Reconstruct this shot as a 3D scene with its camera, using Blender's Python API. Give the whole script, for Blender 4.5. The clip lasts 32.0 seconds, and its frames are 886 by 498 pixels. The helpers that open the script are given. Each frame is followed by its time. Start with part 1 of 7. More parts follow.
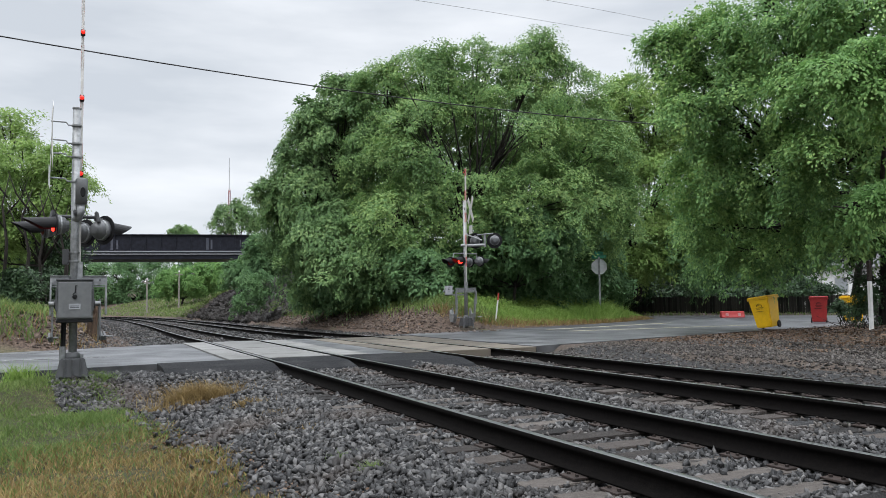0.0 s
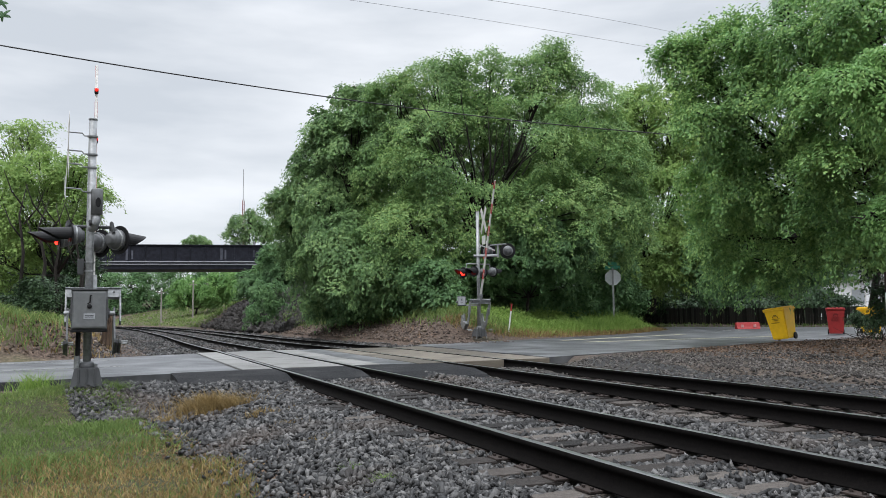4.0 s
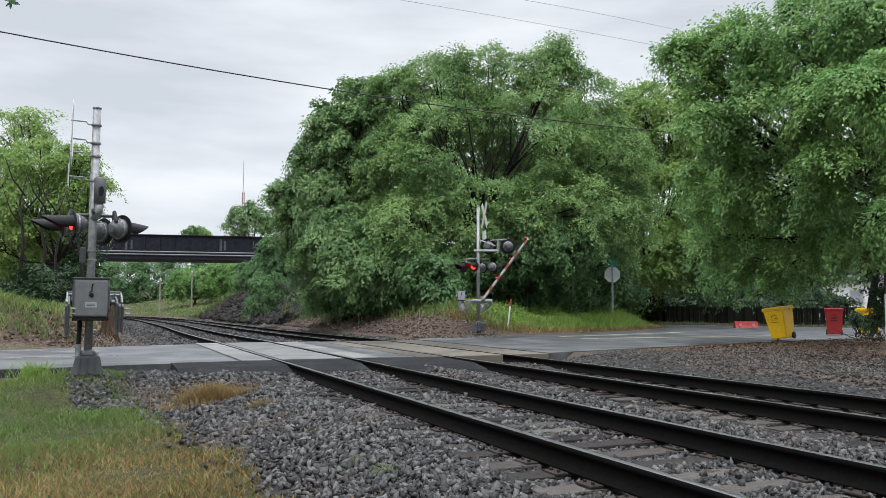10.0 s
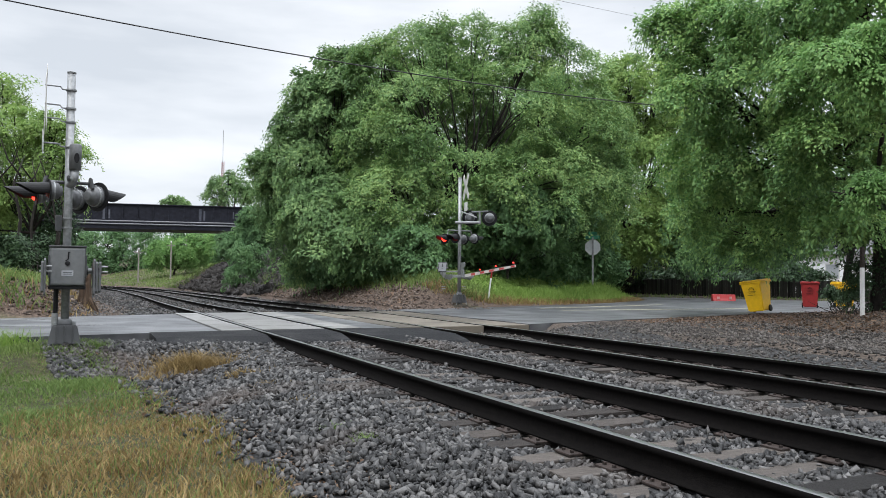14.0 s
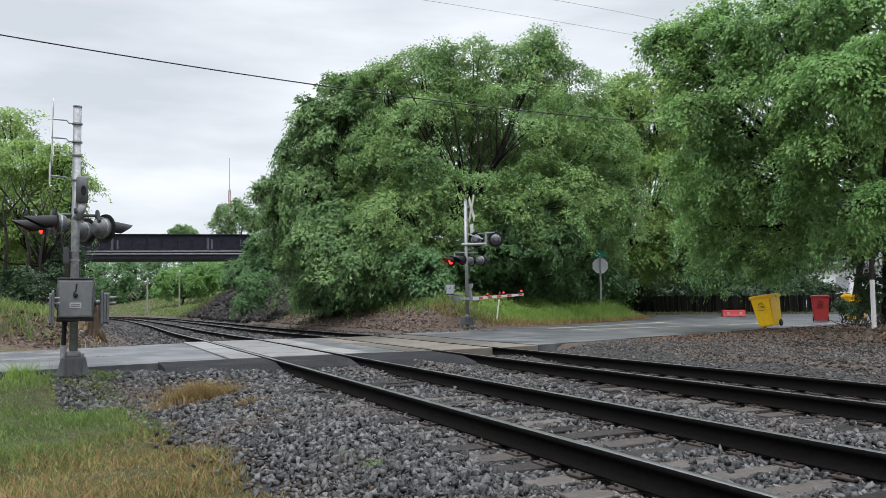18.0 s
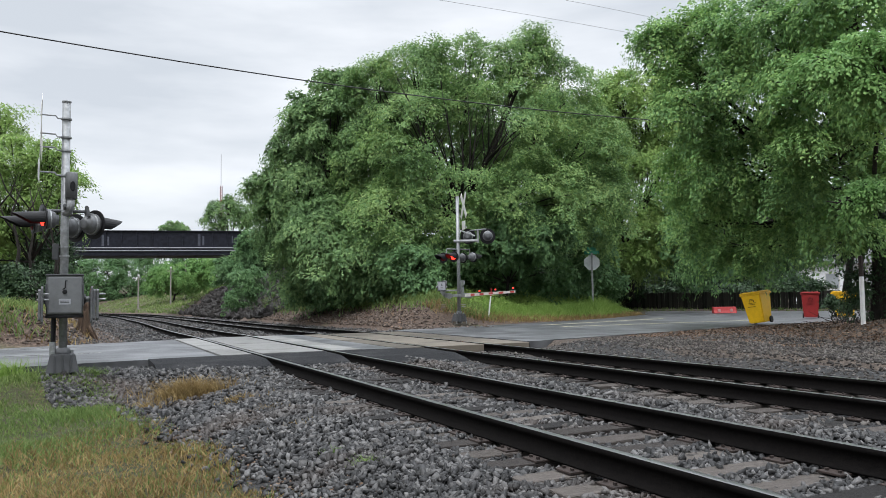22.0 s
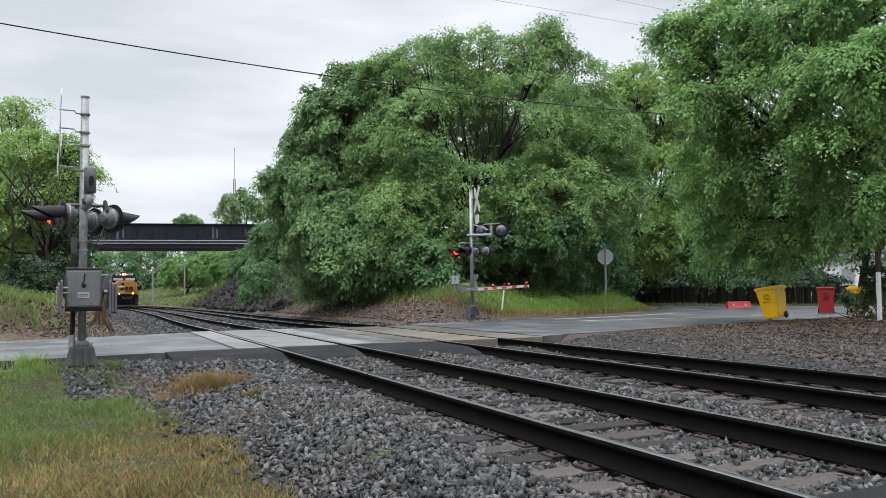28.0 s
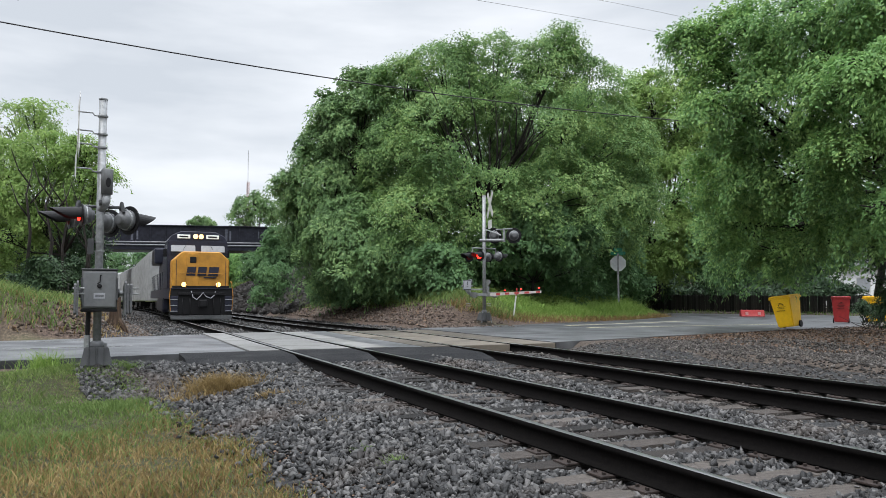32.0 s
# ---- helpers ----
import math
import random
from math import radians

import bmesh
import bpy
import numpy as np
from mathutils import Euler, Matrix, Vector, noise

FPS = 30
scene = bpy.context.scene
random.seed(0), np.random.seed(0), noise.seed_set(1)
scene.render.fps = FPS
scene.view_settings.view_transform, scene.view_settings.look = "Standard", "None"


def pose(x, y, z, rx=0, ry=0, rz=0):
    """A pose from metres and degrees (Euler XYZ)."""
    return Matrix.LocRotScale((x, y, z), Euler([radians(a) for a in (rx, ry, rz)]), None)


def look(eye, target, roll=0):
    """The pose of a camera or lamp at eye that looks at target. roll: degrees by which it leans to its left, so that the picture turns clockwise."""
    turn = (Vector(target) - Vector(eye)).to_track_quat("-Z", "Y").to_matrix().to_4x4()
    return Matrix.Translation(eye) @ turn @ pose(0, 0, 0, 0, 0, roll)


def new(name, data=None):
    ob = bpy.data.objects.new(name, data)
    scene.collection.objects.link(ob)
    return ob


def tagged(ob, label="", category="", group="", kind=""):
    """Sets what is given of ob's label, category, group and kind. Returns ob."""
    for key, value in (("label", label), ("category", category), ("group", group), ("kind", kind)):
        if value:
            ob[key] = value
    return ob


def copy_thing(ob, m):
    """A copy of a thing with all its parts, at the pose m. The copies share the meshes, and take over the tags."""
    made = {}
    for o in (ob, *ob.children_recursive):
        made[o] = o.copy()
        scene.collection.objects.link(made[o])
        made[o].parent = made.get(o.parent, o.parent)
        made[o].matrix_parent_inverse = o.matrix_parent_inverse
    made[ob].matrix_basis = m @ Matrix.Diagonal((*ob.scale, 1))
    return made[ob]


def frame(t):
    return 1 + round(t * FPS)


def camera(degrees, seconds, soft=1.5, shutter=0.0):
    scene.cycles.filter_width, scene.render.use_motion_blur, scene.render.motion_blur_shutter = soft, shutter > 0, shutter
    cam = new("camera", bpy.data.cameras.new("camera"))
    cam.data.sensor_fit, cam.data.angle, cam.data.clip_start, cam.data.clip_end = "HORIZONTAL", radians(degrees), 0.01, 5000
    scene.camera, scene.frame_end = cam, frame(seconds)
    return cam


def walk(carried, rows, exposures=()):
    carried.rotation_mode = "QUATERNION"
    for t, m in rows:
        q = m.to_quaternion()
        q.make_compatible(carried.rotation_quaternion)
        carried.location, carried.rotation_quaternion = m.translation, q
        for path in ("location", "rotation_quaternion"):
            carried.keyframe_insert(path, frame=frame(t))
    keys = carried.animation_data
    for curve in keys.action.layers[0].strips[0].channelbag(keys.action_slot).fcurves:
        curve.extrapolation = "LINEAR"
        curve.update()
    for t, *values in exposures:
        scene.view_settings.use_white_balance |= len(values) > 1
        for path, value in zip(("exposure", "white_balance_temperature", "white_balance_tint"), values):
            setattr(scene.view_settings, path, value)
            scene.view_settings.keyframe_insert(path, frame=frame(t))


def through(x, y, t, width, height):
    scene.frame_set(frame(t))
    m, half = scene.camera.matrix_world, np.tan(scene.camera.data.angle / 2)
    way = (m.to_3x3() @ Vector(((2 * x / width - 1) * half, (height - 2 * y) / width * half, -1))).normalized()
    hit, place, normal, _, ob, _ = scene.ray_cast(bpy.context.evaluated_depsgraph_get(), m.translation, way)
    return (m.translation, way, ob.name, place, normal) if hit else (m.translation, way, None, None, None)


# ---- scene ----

# Camera: held in the hand beside the line, nearly still
cam = camera(60.0, 32.0, soft=0.3)
PATH = [
    (0, -3.262, -0.045, 1.054, 93.958, 0.839, -25.014),
    (0.5, -3.236, -0.038, 1.060, 94.697, 0.123, -24.960),
    (1, -3.225, -0.028, 1.063, 94.882, -0.091, -24.693),
    (1.5, -3.221, -0.019, 1.059, 94.772, 0.289, -24.521),
    (2, -3.217, -0.009, 1.055, 94.492, 0.502, -24.363),
    (2.5, -3.232, -0.018, 1.057, 94.416, 0.704, -24.312),
    (3, -3.247, -0.027, 1.059, 94.643, 0.814, -24.239),
    (3.5, -3.252, -0.021, 1.056, 94.803, 0.712, -24.056),
    (5.5, -3.256, -0.013, 1.047, 94.269, 0.463, -24.523),
    (6, -3.247, -0.002, 1.045, 94.141, 0.344, -24.956),
    (6.5, -3.245, -0.008, 1.049, 94.252, 0.194, -25.046),
    (6.8, -3.243, -0.012, 1.051, 94.496, -0.074, -25.096),
    (7, -3.242, -0.015, 1.053, 94.522, -0.153, -25.125),
    (7.5, -3.248, -0.009, 1.049, 94.428, -0.104, -25.385),
    (8, -3.255, -0.002, 1.045, 94.421, 0.189, -25.434),
    (8.5, -3.276, -0.011, 1.038, 94.497, 0.149, -25.419),
    (9, -3.298, -0.019, 1.030, 94.226, 0.133, -24.854),
    (9.5, -3.300, -0.017, 1.038, 94.101, -0.062, -24.427),
    (10, -3.302, -0.014, 1.046, 94.350, -0.191, -24.198),
    (10.5, -3.304, -0.016, 1.042, 94.578, -0.331, -24.424),
    (10.7, -3.305, -0.016, 1.041, 94.599, -0.408, -24.520),
    (11, -3.306, -0.017, 1.038, 94.598, -0.398, -24.714),
    (11.5, -3.301, -0.014, 1.032, 94.574, -0.302, -25.332),
    (12, -3.296, -0.011, 1.025, 94.376, 0.034, -25.658),
    (12.5, -3.293, -0.011, 1.021, 94.250, 0.102, -25.756),
    (13, -3.290, -0.012, 1.017, 93.576, 0.006, -25.884),
    (13.5, -3.281, 0.007, 1.021, 92.670, -0.485, -25.980),
    (14, -3.288, 0.021, 1.026, 92.267, -0.509, -25.619),
    (14.5, -3.282, 0.016, 1.038, 93.055, 0.098, -25.420),
    (16.5, -3.275, -0.004, 1.038, 93.377, 0.923, -25.014),
    (17, -3.267, 0.000, 1.035, 93.651, 0.943, -24.970),
    (17.5, -3.267, 0.007, 1.035, 93.930, 0.899, -24.973),
    (18, -3.267, 0.014, 1.035, 93.933, 0.901, -24.990),
    (18.5, -3.267, 0.020, 1.033, 93.929, 0.920, -25.062),
    (19, -3.266, 0.025, 1.031, 93.819, 0.871, -25.405),
    (19.5, -3.270, 0.019, 1.031, 93.661, 0.777, -25.587),
    (20, -3.273, 0.014, 1.030, 93.673, 0.761, -25.606),
    (20.5, -3.269, 0.015, 1.030, 93.682, 0.820, -25.556),
    (21, -3.265, 0.016, 1.030, 93.679, 0.777, -25.575),
    (21.5, -3.258, 0.014, 1.030, 93.687, 0.805, -25.563),
    (22, -3.251, 0.012, 1.030, 93.684, 0.887, -25.569),
    (22.5, -3.254, 0.012, 1.032, 93.691, 0.862, -25.563),
    (23, -3.257, 0.011, 1.034, 93.606, 0.940, -25.467),
    (23.5, -3.260, 0.005, 1.033, 93.298, 0.971, -25.227),
    (24, -3.264, -0.002, 1.032, 93.372, 0.870, -25.023),
    (24.5, -3.257, -0.006, 1.036, 93.575, 0.907, -24.856),
    (25, -3.250, -0.010, 1.040, 93.665, 0.967, -24.804),
    (25.5, -3.238, -0.025, 1.043, 93.584, 0.965, -24.830),
    (27.5, -3.292, 0.006, 1.045, 93.209, 0.718, -24.714),
    (28, -3.304, 0.003, 1.051, 93.203, 0.686, -24.673),
    (28.5, -3.315, 0.002, 1.049, 93.155, 0.639, -24.583),
    (29, -3.327, 0.001, 1.047, 93.193, 0.579, -24.527),
    (29.5, -3.335, -0.003, 1.051, 93.174, 0.596, -24.440),
    (30, -3.343, -0.007, 1.055, 93.201, 0.726, -24.353),
    (30.2, -3.342, -0.005, 1.053, 93.175, 0.742, -24.498),
    (30.5, -3.341, -0.002, 1.051, 93.192, 0.709, -24.157),
    (31, -3.339, 0.003, 1.046, 93.072, 0.420, -23.992),
    (31.5, -3.335, 0.006, 1.052, 93.075, 0.238, -23.942),
    (32, -3.332, 0.009, 1.058, 93.544, -0.003, -23.828),
]
walk(cam, [(r[0], pose(*r[1:])) for r in PATH], [(0, -0.06), (11, -0.06), (13, 0.03), (14, 0.07), (17, 0.06), (18, 0.0), (20, 0.0), (32, 0.0)])

# World: grey overcast sky
world = bpy.data.worlds.new("overcast_sky")
scene.world = world
world.use_nodes = True
wn, wl = world.node_tree.nodes, world.node_tree.links
wn.clear()
w_out = wn.new("ShaderNodeOutputWorld")
w_bg = wn.new("ShaderNodeBackground")
w_sky = wn.new("ShaderNodeTexSky")
w_sky.sky_type = "NISHITA"
w_sky.sun_disc = False
w_sky.sun_elevation = radians(61)
w_sky.sun_rotation = radians(232)
w_tc = wn.new("ShaderNodeTexCoord")
w_map = wn.new("ShaderNodeMapping")
w_map.inputs["Scale"].default_value = (1.0, 1.0, 4.2)
w_n = wn.new("ShaderNodeTexNoise")
w_n.inputs["Scale"].default_value = 2.6
w_n.inputs["Detail"].default_value = 5.0
w_n.inputs["Roughness"].default_value = 0.5
w_ramp = wn.new("ShaderNodeValToRGB")
w_ramp.color_ramp.elements[0].position = 0.36
w_ramp.color_ramp.elements[0].color = (6.4, 6.85, 7.45, 1)
w_ramp.color_ramp.elements[1].position = 0.66
w_ramp.color_ramp.elements[1].color = (9.6, 9.9, 10.35, 1)
w_mix = wn.new("ShaderNodeMixRGB")
w_mix.inputs[0].default_value = 0.9
wl.new(w_tc.outputs["Generated"], w_map.inputs["Vector"])
wl.new(w_map.outputs["Vector"], w_n.inputs["Vector"])
wl.new(w_n.outputs["Fac"], w_ramp.inputs["Fac"])
wl.new(w_sky.outputs["Color"], w_mix.inputs[1])
wl.new(w_ramp.outputs["Color"], w_mix.inputs[2])
# an overcast dome is brightest overhead
w_sep = wn.new("ShaderNodeSeparateXYZ")
w_dome = wn.new("ShaderNodeMapRange")
w_dome.interpolation_type = "SMOOTHSTEP"
for key, value in (("From Min", 0.34), ("From Max", 0.95), ("To Min", 1.0), ("To Max", 4.4)):
    w_dome.inputs[key].default_value = value
w_mul = wn.new("ShaderNodeVectorMath")
w_mul.operation = "SCALE"
wl.new(w_tc.outputs["Generated"], w_sep.inputs[0])
wl.new(w_sep.outputs["Z"], w_dome.inputs["Value"])
wl.new(w_mix.outputs["Color"], w_mul.inputs[0])
wl.new(w_dome.outputs["Result"], w_mul.inputs["Scale"])
wl.new(w_mul.outputs["Vector"], w_bg.inputs["Color"])
w_bg.inputs["Strength"].default_value = 0.112
wl.new(w_bg.outputs["Background"], w_out.inputs["Surface"])

# Sun: veiled by the cloud, high behind the camera's shoulder
sun_data = bpy.data.lights.new("sun", "SUN")
sun_data.energy, sun_data.angle, sun_data.color = 1.35, radians(40), (1.0, 0.97, 0.93)
sun = new("sun", sun_data)
sun.matrix_world = look((0, 0, 30), (13, 10, 0))
scene.view_settings.exposure = 0.0

# ---- materials ----
def material(name, ramp, rough=0.8, scale=6.0, detail=6.0, bump=0.3, bump_scale=40.0, metal=0.0, big=None, island=False, obrand=False,
             stretch=(1, 1, 1), spec=0.3, dist=0.01):
    """A two-scale procedural surface: grain by a noise ramp, broad stains by a second noise, fine relief by a third."""
    m = bpy.data.materials.new(name)
    m.use_nodes = True
    n, l = m.node_tree.nodes, m.node_tree.links
    b = n["Principled BSDF"]
    b.inputs["Roughness"].default_value, b.inputs["Metallic"].default_value = rough, metal
    b.inputs["Specular IOR Level"].default_value = spec
    tc, mp = n.new("ShaderNodeTexCoord"), n.new("ShaderNodeMapping")
    mp.inputs["Scale"].default_value = stretch
    l.new(tc.outputs["Object"], mp.inputs["Vector"])
    t = n.new("ShaderNodeTexNoise")
    t.inputs["Scale"].default_value, t.inputs["Detail"].default_value, t.inputs["Roughness"].default_value = scale, detail, 0.62
    l.new(mp.outputs["Vector"], t.inputs["Vector"])
    fac = t.outputs["Fac"]
    if island or obrand:
        if island:
            g = n.new("ShaderNodeNewGeometry").outputs["Random Per Island"]
        else:
            g = n.new("ShaderNodeObjectInfo").outputs["Random"]
        mx = n.new("ShaderNodeMath")
        mx.operation = "MULTIPLY_ADD"
        mx.inputs[1].default_value = 0.5
        l.new(g, mx.inputs[0])
        sc = n.new("ShaderNodeMath")
        sc.operation = "MULTIPLY"
        sc.inputs[1].default_value = 0.5
        l.new(fac, sc.inputs[0])
        l.new(sc.outputs[0], mx.inputs[2])
        fac = mx.outputs[0]
    r = n.new("ShaderNodeValToRGB")
    e = r.color_ramp.elements
    while len(e) < len(ramp):
        e.new(0.5)
    for el, (p, c) in zip(e, ramp):
        el.position, el.color = p, (*c, 1)
    l.new(fac, r.inputs["Fac"])
    col = r.outputs["Color"]
    if big:
        bscale, bcol, lo, hi = big
        t2 = n.new("ShaderNodeTexNoise")
        t2.inputs["Scale"].default_value, t2.inputs["Detail"].default_value = bscale, 4
        l.new(tc.outputs["Object"], t2.inputs["Vector"])
        mr = n.new("ShaderNodeMapRange")
        mr.inputs["From Min"].default_value, mr.inputs["From Max"].default_value = lo, hi
        l.new(t2.outputs["Fac"], mr.inputs["Value"])
        mix = n.new("ShaderNodeMixRGB")
        mix.inputs[2].default_value = (*bcol, 1)
        l.new(mr.outputs["Result"], mix.inputs[0])
        l.new(col, mix.inputs[1])
        col = mix.outputs["Color"]
    l.new(col, b.inputs["Base Color"])
    if bump:
        t3 = n.new("ShaderNodeTexNoise")
        t3.inputs["Scale"].default_value, t3.inputs["Detail"].default_value = bump_scale, 4
        l.new(mp.outputs["Vector"], t3.inputs["Vector"])
        bp = n.new("ShaderNodeBump")
        bp.inputs["Strength"].default_value, bp.inputs["Distance"].default_value = bump, dist
        l.new(t3.outputs["Fac"], bp.inputs["Height"])
        l.new(bp.outputs["Normal"], b.inputs["Normal"])
    return m


def leaf_material(name, dark, mid, light, through=0.3):
    """Leaf tissue: a colour for each leaf, some light let through."""
    m = bpy.data.materials.new(name)
    m.use_nodes = True
    n, l = m.node_tree.nodes, m.node_tree.links
    b = n["Principled BSDF"]
    b.inputs["Roughness"].default_value, b.inputs["Specular IOR Level"].default_value = 0.6, 0.18
    g = n.new("ShaderNodeNewGeometry")
    tc, t = n.new("ShaderNodeTexCoord"), n.new("ShaderNodeTexNoise")
    t.inputs["Scale"].default_value, t.inputs["Detail"].default_value = 0.5, 4
    l.new(tc.outputs["Object"], t.inputs["Vector"])
    a = n.new("ShaderNodeMath")
    a.operation = "MULTIPLY_ADD"
    a.inputs[1].default_value = 0.36
    l.new(g.outputs["Random Per Island"], a.inputs[0])
    s = n.new("ShaderNodeMath")
    s.operation = "MULTIPLY"
    s.inputs[1].default_value = 0.68
    l.new(t.outputs["Fac"], s.inputs[0])
    l.new(s.outputs[0], a.inputs[2])
    r = n.new("ShaderNodeValToRGB")
    e = r.color_ramp.elements
    e.new(0.5)
    for el, (p, c) in zip(e, ((0.15, dark), (0.5, mid), (0.85, light))):
        el.position, el.color = p, (*c, 1)
    l.new(a.outputs[0], r.inputs["Fac"])
    l.new(r.outputs["Color"], b.inputs["Base Color"])
    tr = n.new("ShaderNodeBsdfTranslucent")
    l.new(r.outputs["Color"], tr.inputs["Color"])
    mx = n.new("ShaderNodeMixShader")
    mx.inputs[0].default_value = through
    l.new(b.outputs[0], mx.inputs[1])
    l.new(tr.outputs[0], mx.inputs[2])
    l.new(mx.outputs[0], n["Material Output"].inputs["Surface"])
    return m


def plain(name, colour, rough=0.5, metal=0.0, spec=0.4, vary=0.12, scale=9.0, bump=0.08, glow=0.0):
    """Painted or bare metal and plastic with faint dirt."""
    lo = tuple(c * (1 - vary) for c in colour)
    hi = tuple(min(1.0, c * (1 + vary)) for c in colour)
    m = material(name, ((0.3, lo), (0.7, hi)), rough, scale, 5, bump, 60, metal, spec=spec)
    if glow:
        b = m.node_tree.nodes["Principled BSDF"]
        b.inputs["Emission Color"].default_value = (*colour, 1)
        b.inputs["Emission Strength"].default_value = glow
    return m


M_STONE = material("ballast_stone", ((0.22, (0.003, 0.003, 0.0032)), (0.5, (0.019, 0.0187, 0.019)), (0.85, (0.145, 0.14, 0.136))), 0.6, 14, 5, 0.35, 60, island=True, spec=0.4,
                   big=(0.45, (0.075, 0.05, 0.035), 0.52, 0.88))
M_STONE_PALE = material("gravel_stone", ((0.2, (0.012, 0.0105, 0.0095)), (0.5, (0.045, 0.04, 0.036)), (0.85, (0.16, 0.147, 0.135))), 0.85, 14, 5, 0.5, 60, island=True)
M_BALLAST = material("ballast_bed", ((0.3, (0.007, 0.007, 0.0075)), (0.55, (0.026, 0.026, 0.0265)), (0.72, (0.09, 0.088, 0.086))), 0.9, 22, 8, 1.0, 24, dist=0.05,
                     big=(0.3, (0.09, 0.07, 0.05), 0.5, 0.8))
M_EARTH = material("leaf_littered_earth", ((0.3, (0.02, 0.014, 0.011)), (0.5, (0.065, 0.045, 0.034)), (0.7, (0.15, 0.11, 0.085))), 0.95, 13, 9, 0.6, 22, dist=0.03,
                   big=(0.25, (0.075, 0.09, 0.035), 0.55, 0.8))
M_SOIL = material("gravelly_soil", ((0.3, (0.018, 0.013, 0.010)), (0.55, (0.06, 0.046, 0.036)), (0.75, (0.15, 0.122, 0.098))), 0.95, 16, 9, 0.8, 30, dist=0.03,
                  big=(0.35, (0.07, 0.055, 0.045), 0.5, 0.72))
M_LAWN = material("grassy_ground", ((0.3, (0.014, 0.017, 0.007)), (0.55, (0.045, 0.043, 0.017)), (0.75, (0.1, 0.078, 0.036))), 0.95, 8, 9, 0.8, 25, dist=0.05)
M_ASPHALT = material("wet_asphalt", ((0.38, (0.008, 0.009, 0.011)), (0.5, (0.029, 0.031, 0.035)), (0.63, (0.075, 0.078, 0.084))), 0.5, 3.0, 9, 0.25, 60, spec=0.5, stretch=(0.14, 1.5, 1),
                     big=(0.8, (0.11, 0.113, 0.118), 0.42, 0.68))
M_RAMP = material("fresh_asphalt", ((0.3, (0.006, 0.0063, 0.0073)), (0.7, (0.019, 0.0197, 0.0215))), 0.85, 40, 6, 0.8, 90, spec=0.12, big=(1.4, (0.035, 0.035, 0.036), 0.5, 0.85))
M_CONC = material("crossing_concrete", ((0.25, (0.115, 0.114, 0.11)), (0.75, (0.19, 0.188, 0.181))), 0.55, 7, 7, 0.3, 90, obrand=True, big=(1.3, (0.05, 0.047, 0.04), 0.5, 0.8))
M_CONC_OLD = material("stained_concrete", ((0.25, (0.05, 0.043, 0.033)), (0.75, (0.125, 0.108, 0.086))), 0.65, 7, 7, 0.3, 90, obrand=True, big=(1.1, (0.03, 0.027, 0.02), 0.5, 0.8))
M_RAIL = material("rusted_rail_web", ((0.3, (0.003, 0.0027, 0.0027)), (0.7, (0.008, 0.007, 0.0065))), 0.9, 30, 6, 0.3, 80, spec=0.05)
M_RAILTOP = plain("polished_rail_head", (0.27, 0.275, 0.28), 0.33, 1.0, 0.5, 0.1, 30)
M_TIE = material("weathered_tie_wood", ((0.32, (0.007, 0.006, 0.0055)), (0.52, (0.034, 0.028, 0.0245)), (0.76, (0.1, 0.087, 0.077))), 0.85, 5, 8, 0.8, 18, obrand=True, stretch=(1, 7, 7), dist=0.02)
M_PLATE = material("rusted_plate", ((0.3, (0.012, 0.009, 0.008)), (0.7, (0.045, 0.032, 0.027))), 0.85, 20, 6, 0.4, 60)
M_BARK = material("bark", ((0.3, (0.008, 0.007, 0.006)), (0.7, (0.04, 0.034, 0.029))), 0.95, 9, 8, 1.0, 14, stretch=(1, 1, 0.3), dist=0.04)
M_STUMP = material("rotten_wood", ((0.3, (0.02, 0.013, 0.009)), (0.7, (0.1, 0.066, 0.044))), 0.95, 7, 8, 1.0, 14, stretch=(1, 1, 0.25), dist=0.04)
M_LEAF = leaf_material("tree_leaves", (0.05, 0.1, 0.045), (0.135, 0.235, 0.092), (0.3, 0.43, 0.172), 0.3)
M_LEAF_FINE = leaf_material("fine_feathery_leaves", (0.055, 0.115, 0.05), (0.165, 0.283, 0.1), (0.375, 0.51, 0.185), 0.33)
M_LEAF_FRESH = leaf_material("bright_young_leaves", (0.075, 0.165, 0.055), (0.155, 0.295, 0.09), (0.28, 0.43, 0.145), 0.36)
M_LEAF_DK = leaf_material("deep_green_leaves", (0.05, 0.105, 0.05), (0.105, 0.2, 0.085), (0.19, 0.315, 0.125), 0.35)
# leaf green taken far down, so the canopy's shade sits in the colour
M_LEAF_SHADE = leaf_material("shade_dark_leaves", (0.013, 0.028, 0.014), (0.031, 0.06, 0.028), (0.066, 0.115, 0.047), 0.18)
M_LEAF_LT = leaf_material("fresh_leaves", (0.053, 0.12, 0.05), (0.163, 0.3, 0.103), (0.4, 0.575, 0.19), 0.36)
M_LEAF_YG = leaf_material("feathery_leaves", (0.095, 0.165, 0.05), (0.205, 0.32, 0.093), (0.38, 0.51, 0.165), 0.42)
M_GRASS = leaf_material("green_grass", (0.05, 0.092, 0.024), (0.12, 0.185, 0.052), (0.24, 0.29, 0.1), 0.3)
M_GRASS_DRY = leaf_material("dry_grass", (0.075, 0.05, 0.022), (0.195, 0.135, 0.058), (0.4, 0.3, 0.13), 0.25)
M_LITTER = leaf_material("dead_leaves", (0.035, 0.022, 0.015), (0.1, 0.062, 0.04), (0.22, 0.15, 0.1), 0.1)
M_WEED = leaf_material("roadside_weeds", (0.09, 0.16, 0.035), (0.185, 0.3, 0.065), (0.34, 0.44, 0.135), 0.38)
M_GALV = plain("galvanised_steel", (0.25, 0.258, 0.262), 0.45, 0.5, 0.45, 0.3, 14)
